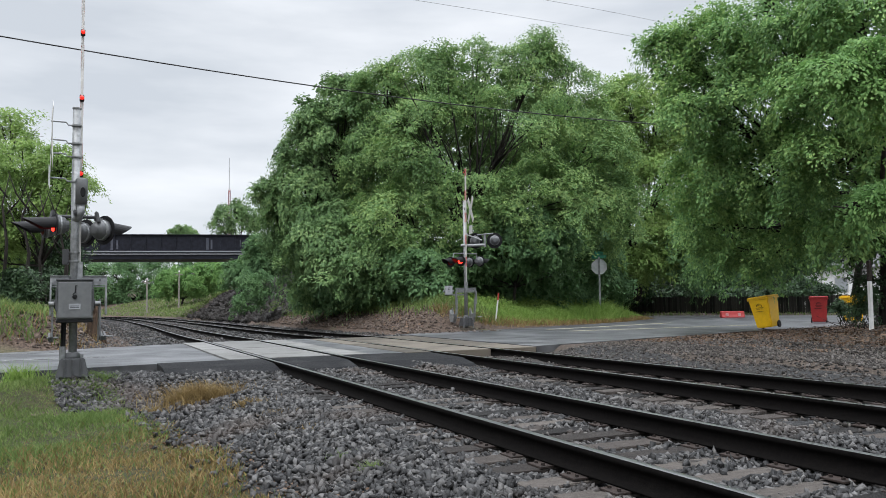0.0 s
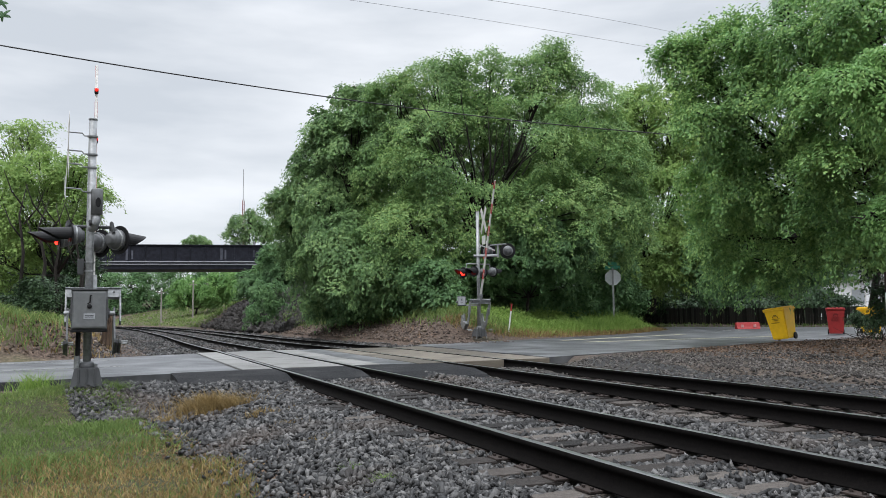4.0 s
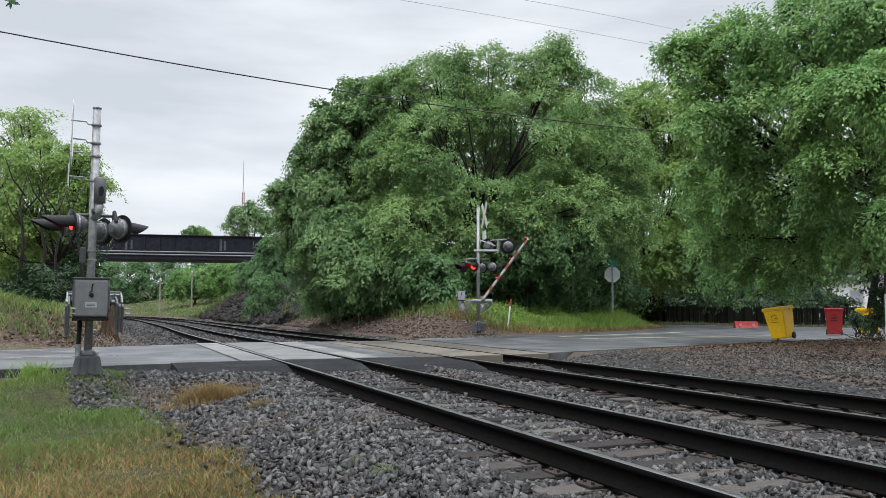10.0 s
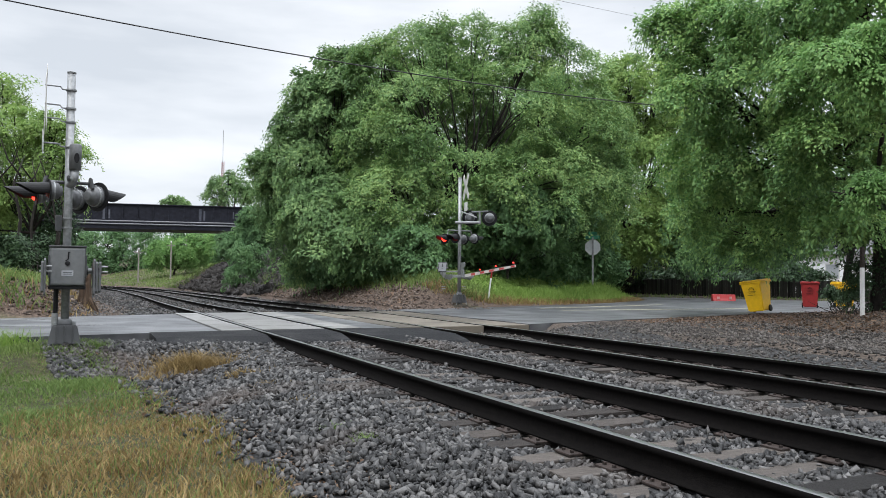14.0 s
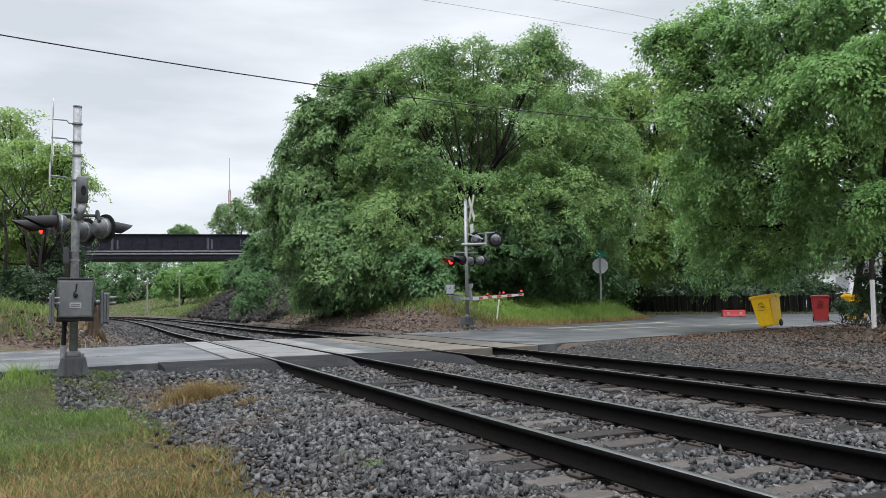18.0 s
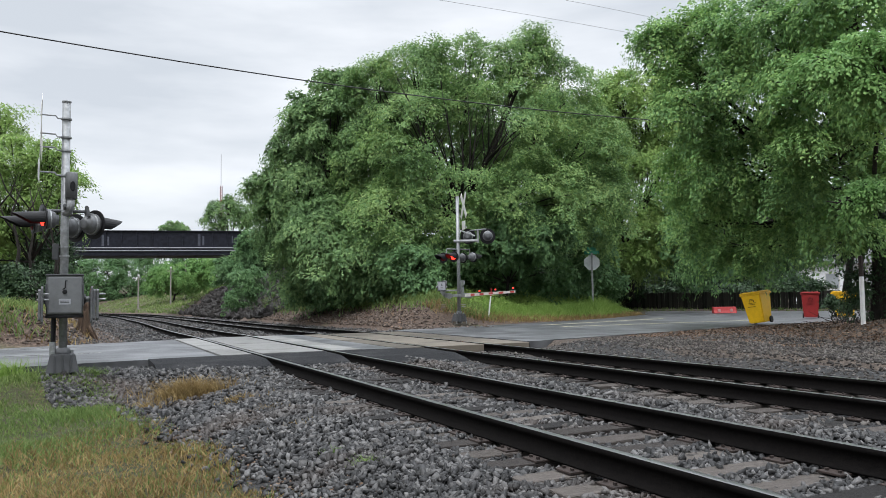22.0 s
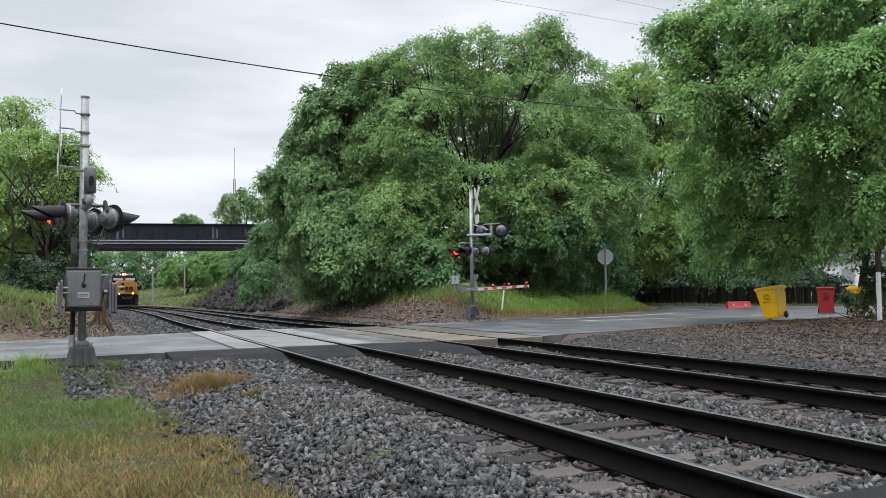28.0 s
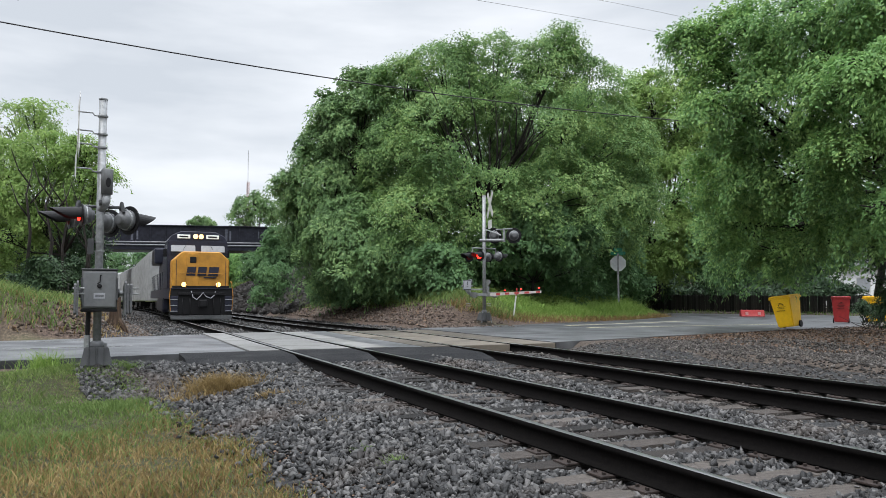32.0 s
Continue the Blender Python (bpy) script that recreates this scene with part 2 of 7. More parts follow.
M_ALU = plain("cast_aluminium", (0.1, 0.103, 0.107), 0.5, 0.2, 0.35, 0.25, 12)
M_BOX = plain("grey_painted_case", (0.14, 0.145, 0.148), 0.5, 0.1, 0.35, 0.14, 10)
M_BLACK = plain("black_paint", (0.01, 0.01, 0.011), 0.55, spec=0.2)
M_DARK = plain("dark_housing", (0.055, 0.057, 0.06), 0.5)
M_WHITE = plain("white_paint", (0.55, 0.55, 0.535), 0.5, vary=0.12)
M_ARM = plain("weathered_white_arm", (0.46, 0.45, 0.43), 0.55, vary=0.2, scale=5)
M_RED = plain("red_reflective", (0.34, 0.03, 0.026), 0.5)
# white patch dimmed to pink in colour, as it looks in shade
M_PATCH = plain("shaded_pink_patch", (0.4, 0.2, 0.19), 0.6)
M_REDGLOW = plain("lit_red_lens", (0.9, 0.03, 0.02), 0.3, glow=1.0)
M_REDDARK = plain("unlit_red_lens", (0.12, 0.01, 0.012), 0.15)
M_WARMGLOW = plain("lit_headlamp", (1.0, 0.52, 0.16), 0.3, glow=4.0)
M_GIRDER = material("black_bridge_paint", ((0.3, (0.006, 0.0065, 0.011)), (0.7, (0.019, 0.021, 0.031))), 0.6, 2.5, 8, 0.3, 12, spec=0.2, big=(1.5, (0.045, 0.046, 0.055), 0.7, 0.95))
M_PAINTMARK = plain("faded_paint_marks", (0.07, 0.075, 0.095), 0.7, vary=0.4, scale=4)
M_STEELRAIL = plain("bridge_handrail_steel", (0.2, 0.205, 0.22), 0.6, 0.1)
M_ROCK = material("dark_rock", ((0.3, (0.01, 0.0095, 0.009)), (0.7, (0.05, 0.045, 0.042))), 0.9, 3.5, 9, 1.0, 7, dist=0.12)
M_FENCE = material("dark_fence_wood", ((0.3, (0.014, 0.0135, 0.012)), (0.7, (0.045, 0.043, 0.038))), 0.9, 8, 7, 0.5, 30, obrand=True, stretch=(6, 6, 1))
M_YELLOW = plain("yellow_plastic", (0.8, 0.47, 0.008), 0.45, vary=0.08)
M_REDBIN = plain("red_plastic", (0.3, 0.025, 0.025), 0.45)
M_YLINE = material("worn_yellow_line", ((0.35, (0.2, 0.185, 0.12)), (0.6, (0.48, 0.45, 0.32))), 0.6, 16, 7, 0.2, 90)
M_WLINE = material("worn_white_line", ((0.4, (0.07, 0.07, 0.072)), (0.65, (0.34, 0.34, 0.33))), 0.6, 16, 7, 0.2, 90)
M_LOCOY = plain("locomotive_yellow", (0.42, 0.2, 0.025), 0.45, vary=0.25, scale=2.0)
M_LOCOB = plain("locomotive_dark_blue", (0.01, 0.012, 0.026), 0.5, vary=0.25, scale=2.0)
M_LOCOG = plain("locomotive_grey", (0.3, 0.31, 0.33), 0.5)
# pale grey base colour paints a sky reflection into the panes
M_GLASS = plain("sky_pale_glass", (0.3, 0.32, 0.34), 0.08, spec=0.8, bump=0.0)
M_CAR = plain("galvanised_car_side", (0.3, 0.305, 0.3), 0.6, 0.1, vary=0.2, scale=2.0)
M_HOUSE = plain("white_siding", (0.75, 0.76, 0.78), 0.6)
M_SIGNBACK = plain("aluminium_sign_back", (0.5, 0.52, 0.53), 0.5, 0.4)
M_SIGNGREEN = plain("green_sign", (0.02, 0.2, 0.12), 0.4)
M_CABLE = plain("black_cable", (0.015, 0.015, 0.016), 0.6)
M_GLOWLENS = plain("glowing_red_lens", (1.0, 0.025, 0.015), 0.3, glow=5.0)
M_BANKSTONE = material("brown_bank_stone", ((0.2, (0.018, 0.013, 0.011)), (0.5, (0.07, 0.052, 0.042)), (0.85, (0.2, 0.165, 0.14))), 0.9, 10, 5, 0.5, 40, island=True)
M_NUMBER = plain("lit_number_board", (0.7, 0.72, 0.7), 0.4, glow=0.25)
M_FENCEPOLE = material("pale_pole_wood", ((0.3, (0.16, 0.15, 0.13)), (0.7, (0.3, 0.28, 0.25))), 0.8, 6, 6, 0.3, 30)


# ---- mesh tools ----
def link(name, me, material_, parent=None, label=""):
    me.materials.append(material_) if not me.materials else None
    ob = new(name, me)
    ob.parent = parent
    return tagged(ob, label) if label else ob


def part(name, bm, material_, parent=None, label="", smooth=False):
    me = bpy.data.meshes.new(name)
    bm.normal_update()
    bm.to_mesh(me)
    bm.free()
    if smooth:
        me.shade_smooth()
    return link(name, me, material_, parent, label)


def empty(name, m=None):
    ob = new(name)
    ob.empty_display_size = 0.2
    if m is not None:
        ob.matrix_world = m
    return ob


def arrays(name, verts, quads, material_, parent=None, label=""):
    """A mesh from numpy arrays of corners and four-cornered faces."""
    me = bpy.data.meshes.new(name)
    v, q = np.asarray(verts, np.float32), np.asarray(quads, np.int32)
    me.vertices.add(len(v))
    me.vertices.foreach_set("co", v.ravel())
    me.loops.add(q.size)
    me.loops.foreach_set("vertex_index", q.ravel())
    me.polygons.add(len(q))
    me.polygons.foreach_set("loop_start", np.arange(len(q), dtype=np.int32) * q.shape[1])
    me.polygons.foreach_set("loop_total", np.full(len(q), q.shape[1], np.int32))
    me.update(calc_edges=True)
    return link(name, me, material_, parent, label)


def box(bm, x0, x1, y0, y1, z0, z1, bevel=0.0, m=None):
    """A bevelled block between the given limits."""
    vs = [bm.verts.new((x, y, z)) for z in (z0, z1) for y in (y0, y1) for x in (x0, x1)]
    fs = [bm.faces.new([vs[i] for i in f]) for f in ((0, 2, 3, 1), (4, 5, 7, 6), (0, 1, 5, 4), (2, 6, 7, 3), (1, 3, 7, 5), (0, 4, 6, 2))]
    if bevel:
        es = list({e for f in fs for e in f.edges})
        got = bmesh.ops.bevel(bm, geom=es, offset=bevel, segments=2, affect="EDGES", profile=0.6)
        vs = list({v for f in got["faces"] for v in f.verts} | {v for v in vs if v.is_valid})
    if m is not None:
        bmesh.ops.transform(bm, matrix=m, verts=vs)
    return bm


def boxed(x0, x1, y0, y1, z0, z1, bevel=0.0, m=None):
    return box(bmesh.new(), x0, x1, y0, y1, z0, z1, bevel, m)


def tube(bm, pts, radii, sides=10, cap=True):
    """A tapered tube through points."""
    rings = []
    pts = [Vector(p) for p in pts]
    if not hasattr(radii, "__len__"):
        radii = [radii] * len(pts)
    for i, p in enumerate(pts):
        d = (pts[min(i + 1, len(pts) - 1)] - pts[max(i - 1, 0)]).normalized()
        a = d.orthogonal().normalized() if i == 0 else (rings_a - d * rings_a.dot(d)).normalized()
        rings_a = a
        b = d.cross(a)
        rings.append([bm.verts.new(p + (a * math.cos(2 * math.pi * k / sides) + b * math.sin(2 * math.pi * k / sides)) * radii[i]) for k in range(sides)])
    for r, s in zip(rings, rings[1:]):
        for k in range(sides):
            bm.faces.new((r[k], r[(k + 1) % sides], s[(k + 1) % sides], s[k]))
    if cap:
        bm.faces.new(rings[0][::-1])
        bm.faces.new(rings[-1])
    return bm


def tubed(pts, radii, sides=10, cap=True):
    return tube(bmesh.new(), pts, radii, sides, cap)


def lathe(profile, sides=20, m=None):
    """A turned shape about z from (radius, height) pairs."""
    bm = bmesh.new()
    rings = [[bm.verts.new((r * math.cos(2 * math.pi * k / sides), r * math.sin(2 * math.pi * k / sides), z)) for k in range(sides)] for r, z in profile]
    for r, s in zip(rings, rings[1:]):
        for k in range(sides):
            bm.faces.new((r[k], r[(k + 1) % sides], s[(k + 1) % sides], s[k]))
    bm.faces.new(rings[0][::-1])
    bm.faces.new(rings[-1])
    if m is not None:
        bmesh.ops.transform(bm, matrix=m, verts=bm.verts)
    return bm


def prism(outline, z0, z1, m=None, bevel=0.0):
    """An outline in x and y, raised from z0 to z1."""
    bm = bmesh.new()
    lo = [bm.verts.new((x, y, z0)) for x, y in outline]
    hi = [bm.verts.new((x, y, z1)) for x, y in outline]
    bm.faces.new(lo[::-1])
    bm.faces.new(hi)
    for i in range(len(lo)):
        j = (i + 1) % len(lo)
        bm.faces.new((lo[i], lo[j], hi[j], hi[i]))
    if bevel:
        bmesh.ops.bevel(bm, geom=bm.edges[:], offset=bevel, segments=1, affect="EDGES")
    bmesh.ops.recalc_face_normals(bm, faces=bm.faces)
    if m is not None:
        bmesh.ops.transform(bm, matrix=m, verts=bm.verts)
    return bm


def stones_np(rng, pos, size, flat=0.75):
    """Angular stones: deformed cubes of eight corners, six faces each, at the given places."""
    n = len(pos)
    base = np.array([(x, y, z) for z in (-1, 1) for y in (-1, 1) for x in (-1, 1)], np.float32) * 0.55
    v = base[None] * (1 + rng.uniform(-0.5, 0.42, (n, 8, 3)))
    v[:, 4:, :2] *= rng.uniform(0.6, 1.0, (n, 1, 2))
    v *= size[:, None, None] * np.stack([rng.uniform(0.85, 1.8, n), rng.uniform(0.5, 1.0, n), np.full(n, flat) * rng.uniform(0.6, 1.1, n)], -1)[:, None]
    q = rng.normal(0, 1, (n, 4)) * (0.6, 0.6, 1, 1)
    q /= np.linalg.norm(q, axis=1, keepdims=True)
    x, y, z, w = q.T
    rot = np.stack([1 - 2 * (y * y + z * z), 2 * (x * y - z * w), 2 * (x * z + y * w), 2 * (x * y + z * w), 1 - 2 * (x * x + z * z), 2 * (y * z - x * w),
                    2 * (x * z - y * w), 2 * (y * z + x * w), 1 - 2 * (x * x + y * y)], -1).reshape(n, 3, 3)
    v = np.einsum("nij,nkj->nki", rot, v) + pos[:, None]
    f = np.array(((0, 2, 3, 1), (4, 5, 7, 6), (0, 1, 5, 4), (2, 6, 7, 3), (1, 3, 7, 5), (0, 4, 6, 2)))
    return v.reshape(-1, 3), (f[None] + 8 * np.arange(n)[:, None, None]).reshape(-1, 4)


def blades_np(rng, pos, height, width, lean=0.35):
    """Grass blades: tapered strips of two bent quads."""
    n = len(pos)
    a = rng.uniform(0, 2 * math.pi, n)
    side = np.stack([np.cos(a), np.sin(a), 0 * a], -1) * width[:, None]
    b = rng.uniform(0, 2 * math.pi, n)
    tip = np.stack([np.cos(b), np.sin(b), 0 * b], -1) * (height * lean * rng.uniform(0.2, 1.6, n))[:, None]
    up = np.array((0, 0, 1.0)) * height[:, None]
    v = np.stack([pos - side, pos + side, pos + up * 0.55 + tip * 0.3 + side * 0.75, pos + up * 0.55 + tip * 0.3 - side * 0.75,
                  pos + up * 0.97 + tip + side * 0.12, pos + up * 0.97 + tip - side * 0.12], 1)
    f = np.array(((0, 1, 2, 3), (3, 2, 4, 5)))
    return v.reshape(-1, 3), (f[None] + 6 * np.arange(n)[:, None, None]).reshape(-1, 4)


def leaves_np(rng, pos, nor, size, along=None, width=0.4, sides=4):
    """Leaves: creased diamonds that face along nor, each a little its own way, and point along the given way."""
    n = len(pos)
    nor = nor + rng.normal(0, 0.38, (n, 3))
    nor = nor / (np.linalg.norm(nor, axis=1, keepdims=True) + 1e-6)
    d = rng.normal(0, 0.55, (n, 3)) + (along if along is not None else 0)
    d = d - nor * (d * nor).sum(1, keepdims=True)
    d /= np.linalg.norm(d, axis=1, keepdims=True) + 1e-6
    s = np.cross(nor, d)
    L, W = size[:, None], size[:, None] * width * rng.uniform(0.8, 1.2, (n, 1))
    v = np.stack([pos - d * L * 0.5, pos + s * W - d * L * 0.05 - nor * L * 0.07, pos + d * L * 0.5 - nor * L * 0.1, pos - s * W - d * L * 0.05 - nor * L * 0.07], 1)
    if sides == 3:
        v = np.stack([v[:, 0] + s * W * 0.75, v[:, 2], v[:, 0] - s * W * 0.75], 1)
    return v.reshape(-1, 3), np.arange(sides * n).reshape(n, sides)


def crown_np(rng, blobs, count, leaf, clump=0.55, carve=None, droop=0.5, sides=3, hollow=0.72):
    """Leafy pads: drooping domes of leaves with ragged edges, set over the skin of overlapping lobes, with shade between them."""
    blobs = np.array(blobs, float)
    area = blobs[:, 3] * blobs[:, 4] + blobs[:, 4] * blobs[:, 5] + blobs[:, 3] * blobs[:, 5]
    cen, way = [], []
    for (cx, cy, cz, rx, ry, rz), ar in zip(blobs, area):
        k = max(10, int(ar * 2.9 / clump**2))
        d = rng.normal(0, 1, (k, 3))
        d[:, 2] = d[:, 2] * 0.9 + 0.15
        d /= np.linalg.norm(d, axis=1, keepdims=True)
        depth = np.where(rng.uniform(0, 1, (k, 1)) < 0.8, rng.uniform(0.82, 1.06, (k, 1)), rng.uniform(0.4, 0.82, (k, 1)))
        cen.append(d * depth * (rx, ry, rz) + (cx, cy, cz))
        way.append(d)
    cen, way = np.concatenate(cen), np.concatenate(way)
    # pads deep inside another lobe are never reached by light: most are left out
    deep = np.min([(((cen - b[:3]) / b[3:]) ** 2).sum(1) for b in blobs], 0) < hollow**2
    keep = ~(deep & (rng.uniform(0, 1, len(cen)) < 0.75))
    cen, way = cen[keep], way[keep]
    k = len(cen)
    size = clump * (0.4 + 1.25 * rng.uniform(0, 1, k) ** 1.5)
    axis_ = way * 0.55 + np.array((0, 0, 0.75)) + rng.normal(0, 0.36, (k, 3))
    axis_ /= np.linalg.norm(axis_, axis=1, keepdims=True)
    e1 = np.cross(axis_, rng.normal(0, 1, (k, 3)))
    e1 /= np.linalg.norm(e1, axis=1, keepdims=True) + 1e-6
    e2 = np.cross(axis_, e1)
    phase = rng.uniform(0, 2 * math.pi, (k, 2))
    pick = rng.choice(k, count, p=size**2 / (size**2).sum())
    droop = droop * rng.uniform(0.4, 1.7, k)[pick]
    a = rng.uniform(0, 2 * math.pi, count)
    rag = 1 + 0.38 * np.sin(3 * a + phase[pick, 0]) + 0.24 * np.sin(7 * a + phase[pick, 1])
    r = np.sqrt(rng.uniform(0, 1, count)) * rag
    sz = size[pick]
    flat = (np.cos(a) * r)[:, None] * e1[pick] + (np.sin(a) * r)[:, None] * e2[pick]
    p = cen[pick] + flat * sz[:, None] + axis_[pick] * ((0.17 * rng.normal(0, 1, count) - droop * 0.55 * r * r) * sz)[:, None]
    p[:, 2] -= droop * 0.22 * sz * r * r
    nor = axis_[pick] + flat * droop[:, None] * 1.1
    along = flat * 1.2 + way[pick] * 0.3 + np.array((0, 0, -0.9)) * droop[:, None]
    if carve is not None:
        gone = (((p - carve[:3]) / carve[3:]) ** 2).sum(1) < rng.uniform(0.6, 1.1, len(p))
        p, nor, along = p[~gone], nor[~gone], along[~gone]
    return leaves_np(rng, p, nor, leaf * rng.uniform(0.6, 1.3, len(p)), along, 0.27 if sides == 4 else 0.42, sides)


def tree(name, base, blobs, trunk_r, count, leaf, mat, label, seed, category="tree", clump=0.55, forks=None, carve=None, group="", droop=0.5, sides=3):
    """A tree: tapered trunk, limbs that reach into each lobe of the crown, and a leafy crown."""
    rng = np.random.default_rng(seed)
    t = empty(name)
    tagged(t, label, category, group)
    base = Vector(base)
    top = Vector(np.mean([b[:3] for b in blobs], 0))
    fork = base.lerp(top, 0.38) if forks is None else Vector(forks)
    part("trunk", tubed([base - Vector((0, 0, 0.3)), base.lerp(fork, 0.3) + Vector((0.1, 0.05, 0)) * trunk_r * 4, fork], [trunk_r * 1.35, trunk_r, trunk_r * 0.8], 10), M_BARK, t, smooth=True)
    for b in blobs:
        c = Vector(b[:3])
        mid = fork.lerp(c, 0.5) + Vector(rng.normal(0, 0.25, 3))
        mid.z -= 0.08 * (c - fork).length
        tip = c + Vector((rng.normal(0, 0.3), rng.normal(0, 0.3), b[5] * 0.7))
        bm = tubed([fork - Vector((0, 0, 0.3)), mid, c, tip], [trunk_r * 0.5, trunk_r * 0.32, trunk_r * 0.2, 0.012], 7)
        for _ in range(7):
            d = Vector(rng.normal(0, 1, 3)).normalized()
            e = c + Vector((d.x * b[3], d.y * b[4], abs(d.z) * b[5])) * 1.0
            tube(bm, [mid.lerp(c, rng.uniform(0.1, 0.9)), c.lerp(e, 0.5) + Vector((0, 0, 0.1)), e], [trunk_r * 0.26, trunk_r * 0.16, 0.012], 5)
        part("limb", bm, M_BARK, t, smooth=True)
    v, q = crown_np(rng, blobs, count, leaf, clump, carve, droop, sides)
    arrays("crown", v, q, mat, t)
    return t


# ---- ground, road and crossing ----
def ramp01(v, a, b):
    t = np.clip((v - a) / (b - a), 0, 1)
    return t * t * (3 - 2 * t)


def track_drop(y):
    """The line falls gently beyond the crossing."""
    y = np.asarray(y, float)
    return -0.009 * np.clip(y - 24, 0, 18) - 0.0045 * np.clip(y - 42, 0, 400)


def bend(y):
    """How far the line swings from straight: a little to the right past the crossing, then round to the left."""
    y = np.asarray(y, float)
    t = np.clip((y - 24) / 32, 0, 1)
    return 0.6 * t * t * (3 - 2 * t) - np.clip(y - 78, 0, 400) ** 2 / 1700.0 - np.clip(y - 105, 0, 400) ** 2 / 560.0


def lumps(x, y, s, a):
    return a * (np.sin(x * s + 1.3 * np.sin(y * s * 0.7)) * np.cos(y * s * 1.1 + 0.8 * np.sin(x * s * 0.6)))


def ground_height(x, y):
    x, y = np.asarray(x, float), np.asarray(y, float)
    xs = x - bend(y)
    z = -0.42 + 0 * x
    # gravel yard beside the second track
    z = z + 0.40 * ramp01(xs, 6.0, 7.6) + 0.2 * ramp01(xs, 12.5, 17.5) * ramp01(y, 8, 13) * (1 - ramp01(y, 17, 19)) + 0.4 * ramp01(xs, 15.0, 18.5) * (1 - ramp01(xs, 21, 23)) * ramp01(y, 12, 15) * (1 - ramp01(y, 17.0, 18.6))
    # stone banked up to the road's edge
    z = z + 0.25 * ramp01(y, 11.4, 13.5) * ramp01(-xs, 0.4, 1.6)
    # road level
    road = ramp01(y, 13.6, 15.0) * (1 - ramp01(y, 22.6, 24.0))
    road = np.where(x > 7, ramp01(y, 13.6, 15.0), road)
    z = z * (1 - road) + road * np.where(xs > 7, -0.012, -0.18)
    # bank beyond the road, left of the line
    edge = np.interp(x, [-60, -5, -1, 6.2, 11.5, 15.2, 19, 24.5, 27.5, 29.3, 33.5, 37.5, 60], [21.7, 21.9, 23.0, 23.7, 25.4, 26.8, 28.7, 32.7, 37.5, 38.3, 30.6, 24.1, 19.1])
    far = ramp01(y - edge, 0.2, 3.0 + 1.6 * ramp01(x, 9, 12))
    left = ramp01(-xs, 2.2, 4.4) * 0.95 + ramp01(-xs, 3.6, 12.0) * 2.3
    z = z + far * left * (1 - 0.75 * ramp01(y, 90, 130))
    # bank beyond the road, right of the line
    right = ramp01(xs, 6.3, 10.5) * 1.15 - 0.5 * ramp01(xs, 10.5, 15) * (1 - ramp01(y, 34, 44))
    right = right * (1 - 0.85 * ramp01(x, 22, 28) * (1 - ramp01(y, 60, 80)))
    cut = ramp01(y, 48, 74) * (1 - ramp01(y, 98, 120)) * ramp01(xs, 7.2, 14.0) * 2.6
    slope = ramp01(y, 110, 150) * ramp01(xs, 10, 34) * 3.0
    z = z + far * right * (1 - 0.35 * ramp01(y, 60, 100)) + cut + slope
    z = z + track_drop(y) * ramp01(18 - np.abs(xs), 0, 10)
    off = ramp01(np.abs(xs - 2.6), 4.4, 6.5)
    z = z + (lumps(x, y, 1.7, 0.035) + lumps(y, x, 0.53, 0.07)) * off * (1 - road)
    # gravel heaped round the signal's foot
    z = z + 0.1 * np.exp(-((x + 3.3) ** 2 + (y - 13.3) ** 2) / 1.6) * (1 - road)
    # far hills close the view
    r = np.hypot(x, y)
    return z + ramp01(r, 180, 900) * 16.0


def axis(lo, a, b, hi, fine, grow):
    mid = list(np.arange(a, b, fine))
    out, s = [], fine
    v = b
    while v < hi:
        out.append(v)
        s *= grow
        v += s
    low, s, v = [], fine, a - fine
    while v > lo:
        low.append(v)
        s *= grow
        v -= s
    return np.array([lo] + low[::-1] + mid + out + [hi])


def sheet(name, xs, ys, zf, mat, label):
    gx, gy = np.meshgrid(xs, ys)
    v = np.stack([gx, gy, zf(gx, gy)], -1).reshape(-1, 3)
    i = np.arange(len(v)).reshape(gx.shape)
    q = np.stack([i[:-1, :-1], i[:-1, 1:], i[1:, 1:], i[1:, :-1]], -1).reshape(-1, 4)
    ob = arrays(name, v, q, mat)
    ob.data.shade_smooth()
    return tagged(ob, label, "ground", kind="structure")


sheet("ground", axis(-1500, -14, 30, 1500, 0.45, 1.12), axis(-200, -3, 45, 2500, 0.45, 1.1), ground_height, M_EARTH,
      "brown earth with leaf litter rising in banks beside the line")


sheet("gravel_yard", np.arange(6.35, 30, 0.35), np.arange(-6, 20.0, 0.4), lambda x, y: ground_height(x, y) + np.where((y > 15.4 + (x - 6.2) * 0.25), -0.1, 0.006), M_SOIL,
      "dark gravelly soil of the yard beside the tracks")


def bed_height(x, y):
    x = np.asarray(x, float)
    z = -0.225 + 0 * x
    z = z - 0.24 * ramp01(-x, 0.75, 2.6) + 0.05 * ramp01(x, 2.1, 2.5) * (1 - ramp01(x, 2.5, 2.8)) + 0.13 * ramp01(x, 5.9, 7.4)
    z = z + (0.24 * ramp01(-x, 0.75, 2.6) + 0.07) * ramp01(np.asarray(y, float), 11.4, 13.5) * (np.asarray(y) < 20)
    return z + lumps(x, y, 4.1, 0.012) + lumps(y, x, 2.3, 0.015)


